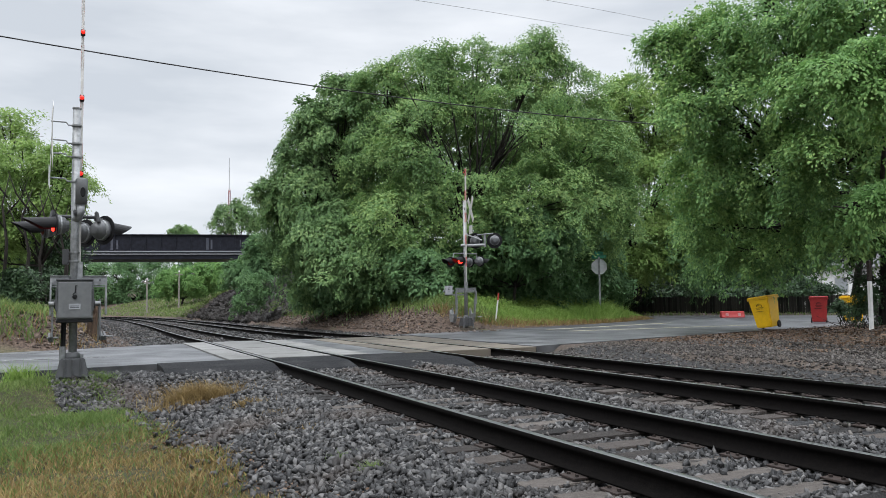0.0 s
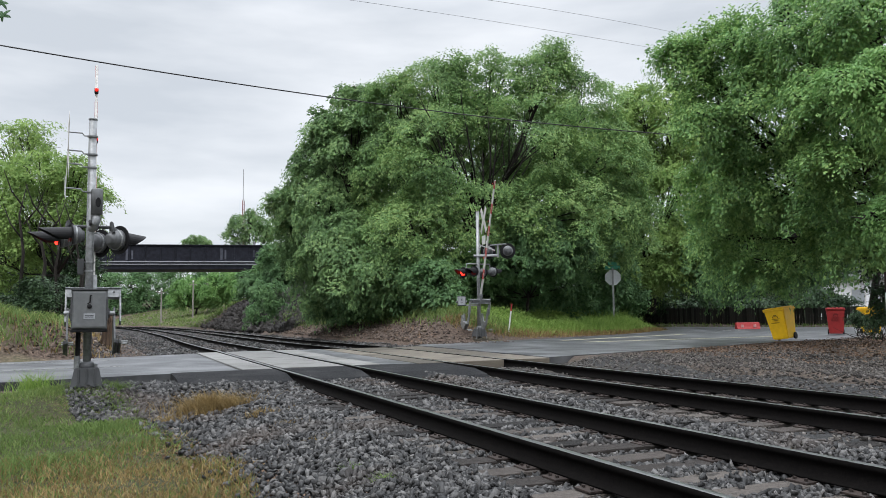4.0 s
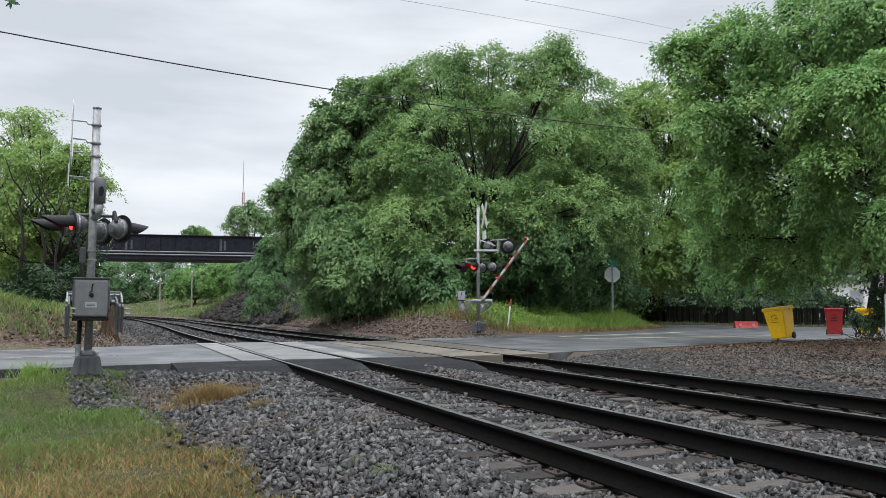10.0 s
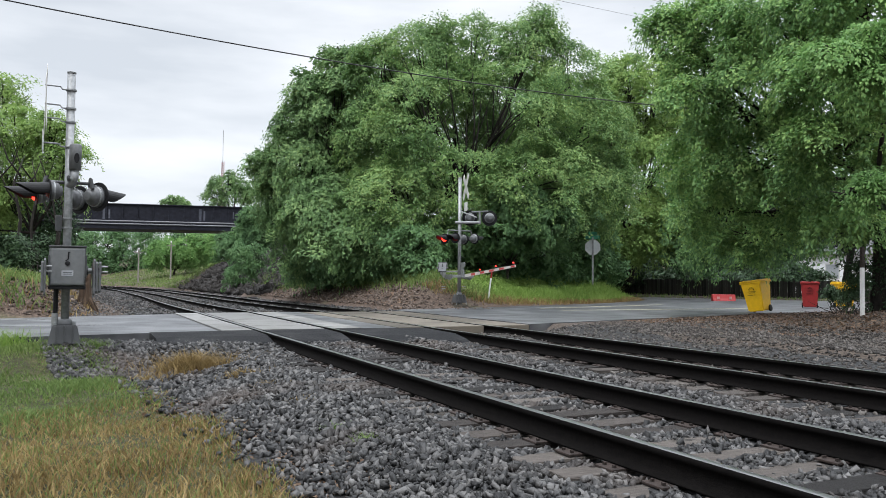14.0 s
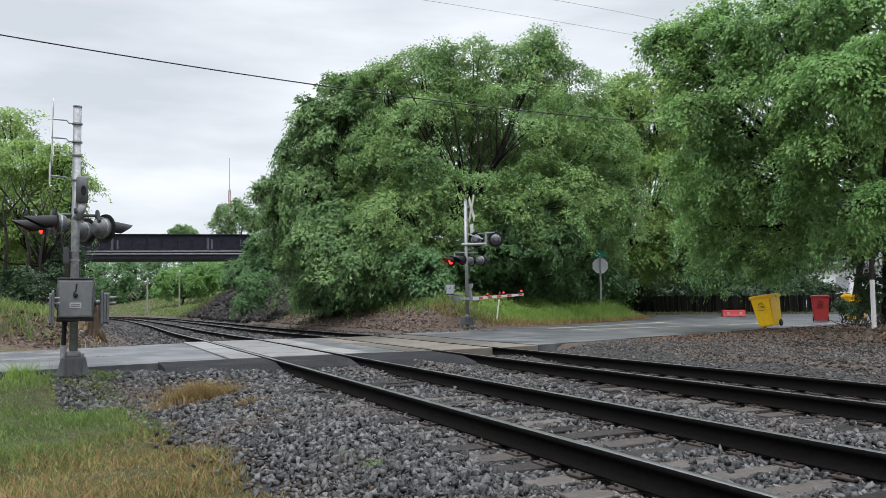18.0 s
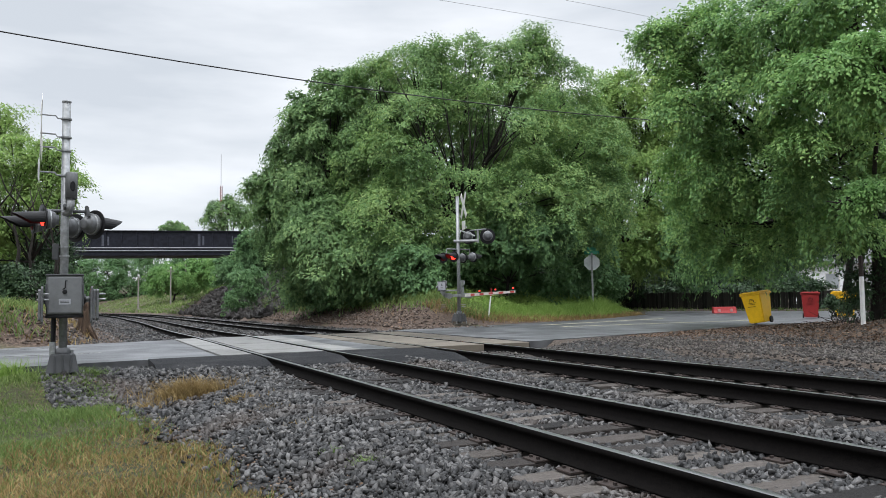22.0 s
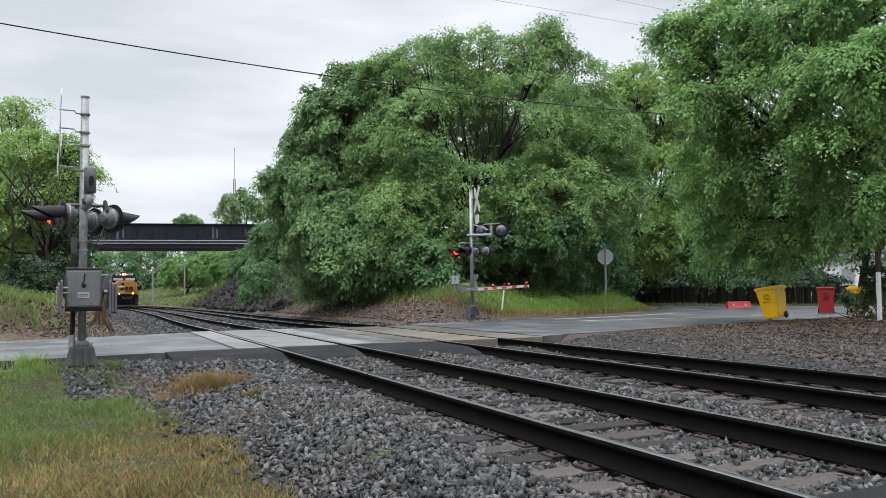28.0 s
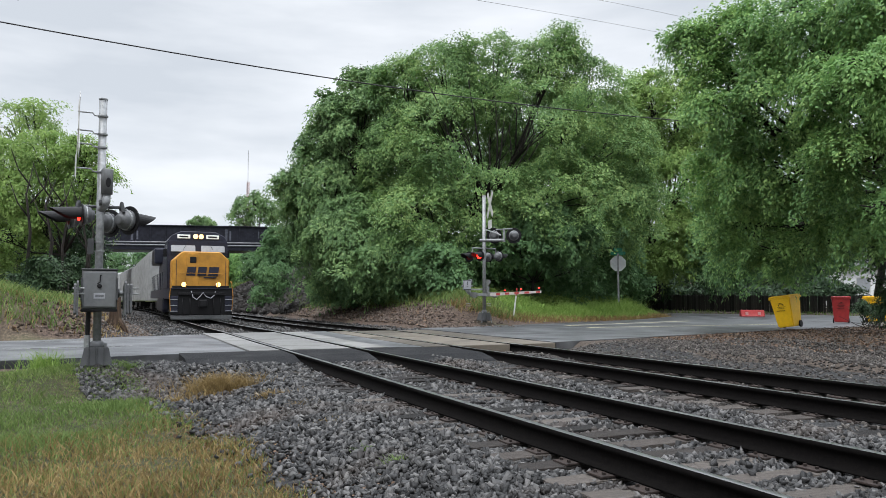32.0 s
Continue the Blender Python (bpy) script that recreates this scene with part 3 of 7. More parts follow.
BED_X = np.concatenate([np.arange(-2.9, 8.2, 0.15), [8.2]])
near = sheet("ballast_near", BED_X, np.arange(-8, 15.0, 0.2), lambda x, y: bed_height(x, y) + 0.012, M_BALLAST, "grey crushed stone ballast between and beside the tracks")
BED_FAR = np.concatenate([np.arange(-2.9, 6.9, 0.2), [6.9]])
far_y = np.arange(22.6, 240, 1.0)
gx, gy = np.meshgrid(BED_FAR, far_y)
v = np.stack([gx + bend(gy), gy, bed_height(gx, gy) + track_drop(gy) + 0.05], -1).reshape(-1, 3)
i = np.arange(len(v)).reshape(gx.shape)
tagged(arrays("ballast_far", v, np.stack([i[:-1, :-1], i[:-1, 1:], i[1:, 1:], i[1:, :-1]], -1).reshape(-1, 4), M_BALLAST),
       "grey ballast bed running away under the bridge", "ballast", kind="structure")

# asphalt road, both sides of the crossing
tagged(part("road", prism([(-90, 15.25), (-4.4, 15.1), (-2.3, 15.5), (-0.69, 15.5), (-0.69, 23.1), (-1.6, 23.0), (-5.0, 21.8), (-90, 21.6)], -0.55, -0.035), M_ASPHALT),
       "wet grey asphalt road leading up to the crossing", "road", kind="structure")
tagged(part("road_far", prism([(6.22, 15.2), (8.5, 15.9), (12, 16.8), (16.5, 18.0), (24, 19.0), (60, 12), (60, 19), (37.5, 24.0), (33.5, 30.5), (29.3, 38.2), (27.5, 37.4), (24.5, 32.6), (19, 28.6), (15.2, 26.7), (11.5, 25.3), (6.22, 23.6)], -0.6, 0.012), M_ASPHALT),
       "grey asphalt road widening into a junction beyond the tracks", "road", kind="structure")
tagged(part("road_middle", prism([(2.22, 15.4), (2.94, 15.3), (2.94, 23.2), (2.22, 23.2)], -0.5, -0.012), M_ASPHALT), "dark asphalt strip between the two tracks", "road", kind="structure")


def stripe(name, a, b, w, mat, z=0.017):
    a, b = Vector((*a, 0)), Vector((*b, 0))
    n = (b - a).cross(Vector((0, 0, 1))).normalized() * w / 2
    tagged(part(name, prism([(a + n)[:2], (b + n)[:2], (b - n)[:2], (a - n)[:2]], z - 0.004, z + 0.002), mat), "worn painted line on the asphalt", "road marking", kind="structure")


stripe("yellow_line", (11.9, 23.5), (19.6, 25.9), 0.2, M_YLINE)
stripe("yellow_line", (11.6, 21.75), (20.4, 21.5), 0.2, M_YLINE)
stripe("white_line", (25.0, 29.2), (25.6, 28.7), 0.35, M_WLINE)
stripe("white_line", (-40, 18.2), (-2.7, 18.4), 0.12, M_WLINE, -0.03)
stripe("white_line", (-40, 21.0), (-3.0, 21.1), 0.12, M_WLINE, -0.03)

# ramps of newer asphalt against the rails
def ramp_piece(x0, x1, y0, y1, z0=-0.24):
    bm = bmesh.new()
    rng = np.random.default_rng(int((x0 + 9) * 10))
    cols = np.linspace(x0, x1, 9)
    rows = []
    for x in cols:
        e = y0 + rng.uniform(-0.1, 0.1) - 0.12 * math.sin((x - x0) / (x1 - x0) * 3.1)
        rows.append([bm.verts.new((x, e, -0.5)), bm.verts.new((x, e + 0.03, z0 + 0.02)), bm.verts.new((x, e + 0.22, -0.11)), bm.verts.new((x, e + 0.75, -0.03)), bm.verts.new((x, y1, -0.014)), bm.verts.new((x, y1, -0.5))])
    for a, b in zip(rows, rows[1:]):
        for k in range(5):
            bm.faces.new((a[k], b[k], b[k + 1], a[k + 1]))
    bm.faces.new(rows[0])
    bm.faces.new(rows[-1][::-1])
    return bm


for x0, x1, y0 in ((-2.0, -0.05, 13.5), (0.12, 1.40, 13.6), (1.6, 3.5, 12.9)):
    tagged(part("asphalt_ramp", ramp_piece(x0, x1, y0, 15.42), M_RAMP, smooth=False), "dark newer asphalt ramp at the edge of the crossing", "asphalt", kind="structure")

# concrete crossing panels
crossing = tagged(empty("crossing_surface"), "pale concrete crossing panels laid between the rails", "level crossing", kind="structure")
for x0, x1, mat in ((-0.67, -0.075, M_CONC), (0.115, 1.39, M_CONC), (1.585, 2.2, M_CONC), (2.96, 3.545, M_CONC_OLD), (3.735, 5.01, M_CONC_OLD), (5.205, 6.2, M_CONC_OLD)):
    for k in range(4):
        y0 = 15.44 + k * 1.95 - (0.25 if x0 > 2.9 else 0)
        part("panel", boxed(x0, x1, y0, y0 + 1.935, -0.3, -0.004 - 0.003 * (k % 2), 0.012), mat, crossing)

# ---- tracks ----
RAIL = [(-0.075, -0.172), (0.075, -0.172), (0.075, -0.158), (0.012, -0.138), (0.010, -0.05), (0.036, -0.038), (0.037, -0.01), (0.028, 0.0),
        (-0.028, 0.0), (-0.037, -0.01), (-0.036, -0.038), (-0.010, -0.05), (-0.012, -0.138), (-0.075, -0.158)]


def rail(parent, x, y0, y1, step):
    """One rail: foot, web and head swept along the line, with a bright strip where wheels run."""
    ys = np.arange(y0, y1 + 0.01, step)
    off, drop = bend(ys), track_drop(ys)
    v = np.array([[(x + o + px, y, pz + d) for px, pz in RAIL] for y, o, d in zip(ys, off, drop)], float)
    n, k = len(ys), len(RAIL)
    i = np.arange(n * k).reshape(n, k)
    j = np.roll(i, -1, 1)
    q = np.stack([i[:-1], j[:-1], j[1:], i[1:]], -1).reshape(-1, 4)
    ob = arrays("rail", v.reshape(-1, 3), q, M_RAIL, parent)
    t = np.array([[(x + o + px, y, d + pz) for px, pz in ((-0.033, 0.0005), (-0.02, 0.003), (0.02, 0.003), (0.033, 0.0005))] for y, o, d in zip(ys, off, drop)], float)
    i = np.arange(n * 4).reshape(n, 4)
    q = np.stack([i[:-1, :-1], i[:-1, 1:], i[1:, 1:], i[1:, :-1]], -1).reshape(-1, 4)
    arrays("running_surface", t.reshape(-1, 3), q, M_RAILTOP, ob, "bright strip worn by wheels")


TIES = []


def track(cx, seed):
    tr = tagged(empty("railway_track"), "dark steel rails on weathered wooden ties in ballast", "railway track", kind="structure")
    for s in (-0.7525, 0.7525):
        rail(tr, cx + s, -8, 100, 4.0)
        rail(tr, cx + s, 100, 240, 4.0)
    rng = random.Random(seed)
    tie_bm = boxed(-1.3, 1.3, -0.115, 0.115, -0.18, 0.0, 0.012)
    me = bpy.data.meshes.new("tie")
    tie_bm.to_mesh(me)
    tie_bm.free()
    plate_bm = boxed(-0.18, 0.18, -0.095, 0.095, 0.0, 0.016, 0.004)
    for px, py in ((-0.13, 0.05), (-0.13, -0.05), (0.13, 0.05), (0.13, -0.05)):
        box(plate_bm, px - 0.01, px + 0.01, py - 0.01, py + 0.01, 0.01, 0.034)
    pm = bpy.data.meshes.new("tie_plate")
    plate_bm.to_mesh(pm)
    plate_bm.free()
    y, k = -3.0, 0
    while y < 105:
        if not 14.6 < y < 22.9:
            TIES.append((cx, y))
            t = link("tie", me, M_TIE, tr)
            o, d = float(bend(y)), float(track_drop(y))
            t.matrix_basis = pose(cx + o + rng.uniform(-0.05, 0.05), y, -0.19 + d + rng.uniform(-0.012, 0.008), rng.uniform(-1, 1), rng.uniform(-0.3, 0.3), rng.uniform(-1.6, 1.6))
            if y < 14.6:
                for s in (-0.7525, 0.7525):
                    p = link("tie_plate", pm, M_PLATE, tr)
                    p.matrix_basis = pose(cx + s, y, -0.191 + d)
        y += 0.445 + rng.uniform(-0.03, 0.03) if y < 14 else 0.5
        k += 1


track(0.7525, 1)
track(4.37, 2)


# ---- trees ----
tall_tree = tree("tree", (15.2, 34.5, 1.0),
     [(12.2, 35.2, 11.9, 2.2, 2.2, 1.9), (14.5, 34.0, 12.5, 2.3, 2.3, 1.7), (17.0, 32.8, 12.8, 1.7, 1.7, 1.3), (10.4, 36.0, 11.2, 1.9, 1.9, 1.8),
      (19.0, 32.0, 10.9, 2.0, 2.0, 2.0), (11.7, 33.4, 8.4, 3.0, 3.0, 2.5), (15.4, 31.6, 8.9, 3.0, 3.0, 2.5), (10.2, 36.4, 8.0, 2.2, 2.2, 2.2),
      (20.0, 31.7, 8.3, 2.2, 2.2, 2.3), (13.0, 33.0, 5.4, 3.3, 3.3, 2.5), (16.4, 31.4, 5.4, 3.0, 3.0, 2.2), (9.9, 33.4, 4.6, 2.3, 2.3, 2.1),
      (20.3, 31.8, 5.6, 2.2, 2.2, 2.0), (17.5, 32.5, 13.9, 0.8, 0.8, 0.7)],
     0.17, 300000, 0.125, M_LEAF_FINE, "tall broad green tree beside the crossing signal", 11, "tree", 0.62, droop=0.32, forks=(13.8, 33.6, 5.2), carve=(12.9, 31.0, 8.3, 2.1, 3.2, 1.9))
tree("tree", (8.0, 39.1, 1.2),
     [(9.5, 38.6, 12.3, 1.2, 1.2, 1.2), (8.0, 38.4, 10.3, 1.4, 1.4, 1.6), (6.9, 39.0, 8.7, 1.1, 1.1, 1.5), (8.9, 38.0, 9.4, 2.1, 2.1, 2.4),
      (7.4, 39.0, 6.5, 2.2, 2.2, 2.1), (5.8, 39.7, 7.0, 1.0, 1.0, 1.1), (6.2, 39.6, 5.0, 0.9, 0.9, 1.5), (7.9, 36.7, 4.0, 2.2, 2.2, 2.0),
      (7.0, 39.4, 3.0, 1.2, 1.2, 1.5), (8.7, 34.2, 2.7, 2.1, 2.1, 1.5)],
     0.15, 140000, 0.16, M_LEAF, "leafy green tree at the edge of the cutting", 12, "tree", 0.6)
tree("tree", (26.8, 36.8, 1.2),
     [(26.2, 36.2, 12.6, 1.7, 1.7, 2.0), (27.8, 35.5, 12.0, 2.0, 2.0, 2.4), (25.4, 36.8, 9.0, 2.0, 2.0, 2.4), (27.6, 35.9, 7.7, 3.0, 3.0, 2.7),
      (29.1, 35.0, 9.7, 2.4, 2.4, 2.7), (26.4, 36.7, 4.6, 2.9, 2.9, 2.0), (29.2, 35.4, 4.2, 3.0, 3.0, 2.0), (24.9, 37.4, 4.0, 2.0, 2.0, 1.7)],
     0.2, 100000, 0.18, M_LEAF_YG, "leafy tree behind the road junction", 13, "tree", 0.65)
tree("tree", (17.85, 14.75, 0.3),
     [(14.0, 19.0, 9.0, 0.9, 0.9, 0.8), (14.8, 17.4, 9.0, 1.4, 1.4, 1.1), (14.9, 15.2, 8.8, 1.5, 1.5, 1.3), (14.8, 13.1, 8.4, 1.3, 1.3, 1.0),
      (14.1, 18.0, 6.9, 1.2, 1.2, 1.2), (15.0, 16.4, 6.8, 1.6, 1.6, 1.4), (14.2, 13.5, 6.2, 1.5, 1.5, 1.2), (15.2, 18.7, 5.0, 1.5, 1.5, 1.4),
      (16.2, 17.1, 5.0, 1.7, 1.7, 1.3), (14.7, 13.4, 4.6, 1.3, 1.3, 1.0), (17.3, 20.0, 3.1, 1.4, 1.4, 1.0), (17.4, 17.8, 3.1, 1.3, 1.3, 0.8),
      (12.8, 10.9, 5.6, 0.9, 0.9, 1.1), (16.6, 14.8, 3.1, 1.1, 1.1, 0.8), (16.5, 18.2, 2.3, 1.1, 1.1, 0.6), (16.7, 20.3, 3.5, 1.1, 1.1, 1.0)],
     0.19, 190000, 0.115, M_LEAF_LT, "large dark-trunked tree overhanging the gravel yard", 14, "tree", 0.55, forks=(17.9, 14.6, 4.3), droop=0.4, sides=4)
tree("tree", (12.9, 9.2, 0.2),
     [(10.1, 10.0, 5.4, 0.75, 0.6, 0.25), (10.6, 9.7, 5.8, 0.6, 0.6, 0.22), (11.4, 10.2, 3.05, 0.5, 0.5, 0.2), (10.5, 9.5, 4.95, 0.6, 0.5, 0.22), (11.0, 10.4, 2.8, 0.35, 0.35, 0.15)],
     0.12, 15000, 0.09, M_LEAF_FRESH, "tree with fresh green leaves hanging into view", 15, "tree", 0.26, droop=0.5, sides=4, forks=(12.7, 9.3, 4.0))
# dark leaf colour paints the deep shade about the trunk
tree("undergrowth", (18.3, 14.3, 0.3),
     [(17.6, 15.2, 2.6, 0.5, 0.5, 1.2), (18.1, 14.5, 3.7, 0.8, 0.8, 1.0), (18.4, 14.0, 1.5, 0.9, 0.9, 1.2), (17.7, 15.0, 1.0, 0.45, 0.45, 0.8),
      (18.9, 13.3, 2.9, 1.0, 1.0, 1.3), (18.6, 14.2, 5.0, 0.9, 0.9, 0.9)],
     0.04, 26000, 0.1, M_LEAF_SHADE, "creeper and undergrowth about the tree trunk, coloured dark as shade", 61, "shrub", 0.3)
tree("hedge_tree", (45.6, 50.0, 1.0),
     [(41.1, 51.9, 4.2, 2.9, 2.9, 2.2), (44.6, 50.2, 4.2, 2.9, 2.9, 2.2), (48.2, 48.6, 4.4, 2.9, 2.9, 2.2), (51.7, 46.9, 4.1, 2.9, 2.9, 1.9),
      (38.5, 53.2, 3.8, 2.4, 2.4, 1.9), (54.7, 45.4, 4.5, 2.9, 2.9, 2.4), (58.2, 43.8, 4.0, 2.9, 2.9, 2.9), (43.3, 50.6, 7.6, 2.9, 2.9, 2.4),
      (49.0, 47.9, 7.5, 3.4, 3.4, 2.4), (54.2, 45.4, 7.9, 3.4, 3.4, 2.9), (58.6, 43.2, 9.3, 3.4, 3.4, 3.4)],
     0.2, 32000, 0.36, M_LEAF_DK, "dark row of trees behind the fence", 16, "tree", 0.8)
tree("shrub", (9.4, 31.7, 1.1),
     [(8.0, 39.0, 2.1, 1.5, 1.5, 1.1), (8.7, 36.4, 2.3, 1.7, 1.7, 1.3), (9.7, 33.7, 2.4, 1.6, 1.6, 1.2), (10.3, 31.2, 2.3, 1.5, 1.5, 1.1),
      (12.8, 32.8, 2.1, 1.6, 1.6, 1.1), (15.5, 33.2, 2.4, 1.7, 1.7, 1.2), (17.8, 32.6, 2.3, 1.6, 1.6, 1.1), (20.5, 33.0, 2.3, 1.5, 1.5, 0.9),
      (24.3, 35.6, 2.2, 1.0, 1.0, 0.9)],
     0.05, 45000, 0.16, M_LEAF_DK, "dense dark undergrowth along the foot of the trees", 17, "shrub", 0.5)
tree("woodland", (23.3, 49.5, 1.5),
     [(13.0, 51.5, 10.3, 2.2, 2.2, 2.4), (14.6, 50.6, 12.3, 2.8, 2.8, 2.8), (17.5, 49.2, 13.4, 3.2, 3.2, 2.8), (20.3, 47.8, 13.8, 3.2, 3.2, 2.8),
      (23.2, 46.4, 13.7, 3.2, 3.2, 2.8), (26.1, 45.1, 12.9, 3.2, 3.2, 2.8), (29.0, 43.8, 11.6, 3.2, 3.2, 2.8), (14.0, 51.3, 7.2, 3.2, 3.2, 2.8),
      (17.6, 49.5, 8.3, 3.2, 3.2, 3.2), (21.1, 47.8, 8.6, 3.2, 3.2, 3.2), (24.7, 46.1, 8.2, 3.2, 3.2, 3.2), (28.3, 44.5, 7.3, 3.2, 3.2, 3.2),
      (13.7, 51.7, 3.6, 2.8, 2.8, 2.4), (15.5, 50.9, 3.2, 3.2, 3.2, 2.4), (19.1, 49.2, 3.1, 3.2, 3.2, 2.4), (22.6, 47.5, 3.0, 3.2, 3.2, 2.4),
      (26.2, 45.8, 3.0, 3.2, 3.2, 2.4), (29.8, 44.0, 3.3, 3.2, 3.2, 2.4)],
     0.2, 90000, 0.27, M_LEAF, "thick green woodland behind the tall tree", 31, "tree", 0.8)
# added to close sky gaps; shade under the wood is in the leaf colour
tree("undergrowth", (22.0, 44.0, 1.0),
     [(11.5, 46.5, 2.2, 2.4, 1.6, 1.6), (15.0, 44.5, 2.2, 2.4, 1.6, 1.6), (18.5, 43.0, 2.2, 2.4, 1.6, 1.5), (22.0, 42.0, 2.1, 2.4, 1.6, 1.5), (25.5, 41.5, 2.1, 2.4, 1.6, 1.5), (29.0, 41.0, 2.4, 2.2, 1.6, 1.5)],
     0.05, 22000, 0.26, M_LEAF_SHADE, "understorey of the wood, the wood's shade put into its colour", 62, "shrub", 0.6)
tree("undergrowth", (9.1, 30.8, 0.9),
     [(8.1, 41.2, 1.4, 1.1, 1.1, 0.6), (8.8, 38.7, 1.5, 1.3, 1.3, 0.8), (9.3, 35.6, 1.6, 1.1, 1.1, 0.7), (9.8, 33.2, 1.7, 1.0, 1.0, 0.7),
      (10.4, 31.2, 1.6, 1.0, 1.0, 0.7), (12.4, 32.5, 1.6, 1.1, 1.1, 0.6), (14.7, 33.6, 1.7, 1.3, 1.3, 0.7), (16.5, 33.3, 1.7, 1.3, 1.3, 0.7),
      (18.3, 33.0, 1.6, 1.1, 1.1, 0.6), (21.1, 33.9, 1.6, 1.2, 1.2, 0.6), (24.8, 36.6, 1.7, 1.0, 1.0, 0.7), (6.8, 50.6, 2.4, 1.1, 1.1, 1.1),
      (8.4, 61.0, 1.3, 1.1, 1.1, 0.8)],
     0.04, 50000, 0.15, M_LEAF_DK, "low green undergrowth at the foot of the bank trees", 32, "shrub", 0.4)
tree("tree", (34.8, 28.6, 0.4),
     [(28.4, 33.6, 3.5, 1.8, 1.8, 1.5), (30.4, 32.6, 3.7, 1.8, 1.8, 1.6), (32.5, 31.7, 3.4, 1.6, 1.6, 1.3), (34.2, 30.8, 4.0, 1.5, 1.5, 1.3),
      (29.2, 33.0, 5.7, 1.9, 1.9, 1.6), (33.6, 31.0, 6.0, 1.9, 1.9, 1.6)],
     0.18, 42000, 0.22, M_LEAF_DK, "shady trees leaning over the junction and fence", 33, "tree", 0.6, forks=(31.5, 25.0, 5.5))
# hedge leaves coloured as though the overhanging trees shaded them
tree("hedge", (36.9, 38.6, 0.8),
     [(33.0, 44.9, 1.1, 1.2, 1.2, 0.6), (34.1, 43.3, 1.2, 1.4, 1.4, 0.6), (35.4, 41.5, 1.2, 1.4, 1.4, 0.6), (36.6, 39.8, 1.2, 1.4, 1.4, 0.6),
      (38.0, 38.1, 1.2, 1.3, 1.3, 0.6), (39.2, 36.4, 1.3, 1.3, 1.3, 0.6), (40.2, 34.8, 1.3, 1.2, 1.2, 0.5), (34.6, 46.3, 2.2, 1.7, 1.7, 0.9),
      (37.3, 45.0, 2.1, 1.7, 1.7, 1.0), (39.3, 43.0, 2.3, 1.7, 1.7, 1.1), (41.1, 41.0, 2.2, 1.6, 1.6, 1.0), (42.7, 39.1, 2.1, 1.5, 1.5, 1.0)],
     0.05, 32000, 0.22, M_LEAF_SHADE, "hedge growing behind the board fence, coloured dark as shade", 34, "shrub", 0.5)
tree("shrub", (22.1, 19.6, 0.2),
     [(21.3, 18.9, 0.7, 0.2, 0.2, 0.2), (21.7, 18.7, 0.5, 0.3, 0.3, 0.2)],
     0.02, 3000, 0.09, M_LEAF_SHADE, "small dark bush in front of the bins", 35, "shrub", 0.25)
tree("tree", (-5.2, 47.5, 1.7),
     [(-6.4, 47.6, 8.8, 1.7, 1.7, 1.4), (-4.6, 46.7, 8.9, 1.1, 1.1, 1.0), (-6.8, 47.9, 6.7, 1.9, 1.9, 1.7), (-4.5, 46.8, 7.0, 1.5, 1.5, 1.5),
      (-3.6, 46.3, 7.6, 0.9, 0.9, 0.9), (-3.4, 46.4, 5.7, 0.7, 0.7, 0.7), (-6.6, 47.9, 5.4, 1.4, 1.4, 1.1), (-8.6, 48.7, 7.6, 2.2, 2.2, 2.2),
      (-8.3, 48.8, 4.2, 2.2, 2.2, 2.2)],
     0.14, 60000, 0.15, M_LEAF_YG, "green trees on the bank beside the line", 18, "tree", 0.55)
tree("small_tree", (15.0, 31.3, 0.9),
     [(14.2, 30.9, 3.4, 1.4, 1.4, 1.0), (16.1, 30.0, 3.7, 1.4, 1.4, 1.1), (22.5, 35.3, 3.8, 1.6, 1.6, 1.1), (12.4, 31.8, 3.0, 1.3, 1.3, 0.9),
      (15.0, 30.4, 4.8, 1.2, 1.2, 0.8), (20.3, 34.0, 5.4, 1.3, 1.3, 1.0), (10.7, 32.7, 2.7, 1.1, 1.1, 0.8)],
     0.07, 70000, 0.16, M_LEAF_DK, "broad-leaved young tree under the tall crown", 52, "tree", 0.34)
# shade below the bank trees painted by the leaf colour
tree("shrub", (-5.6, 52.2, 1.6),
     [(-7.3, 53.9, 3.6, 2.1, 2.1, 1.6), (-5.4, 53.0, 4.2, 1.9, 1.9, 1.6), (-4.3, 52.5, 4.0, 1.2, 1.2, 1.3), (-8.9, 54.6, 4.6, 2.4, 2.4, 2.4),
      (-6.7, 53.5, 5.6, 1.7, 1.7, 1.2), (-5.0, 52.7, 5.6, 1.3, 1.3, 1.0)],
     0.05, 26000, 0.17, M_LEAF_SHADE, "undergrowth below the bank trees, their shade put into its colour", 41, "shrub", 0.5)
tree("tree", (-8.0, 68.7, 2.9),
     [(-8.6, 68.1, 15.1, 1.7, 1.7, 1.9), (-9.8, 68.7, 14.4, 2.2, 2.2, 2.0), (-7.4, 67.6, 14.2, 1.3, 1.3, 1.1)],
     0.16, 5000, 0.22, M_LEAF_YG, "tall sparsely leaved tree on the far bank", 19, "tree", 0.8)
# bushes darkened in colour for the shade under the left trees
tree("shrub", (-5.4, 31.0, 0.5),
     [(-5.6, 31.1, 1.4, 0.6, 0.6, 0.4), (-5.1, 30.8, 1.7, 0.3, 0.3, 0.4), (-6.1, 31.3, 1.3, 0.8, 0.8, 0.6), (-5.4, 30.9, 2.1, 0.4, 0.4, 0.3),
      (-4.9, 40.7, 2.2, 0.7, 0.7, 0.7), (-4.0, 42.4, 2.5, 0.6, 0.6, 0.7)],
     0.03, 20000, 0.11, M_LEAF_SHADE, "green bushes on the bank beside the road, coloured dark as shade", 20, "shrub", 0.35)
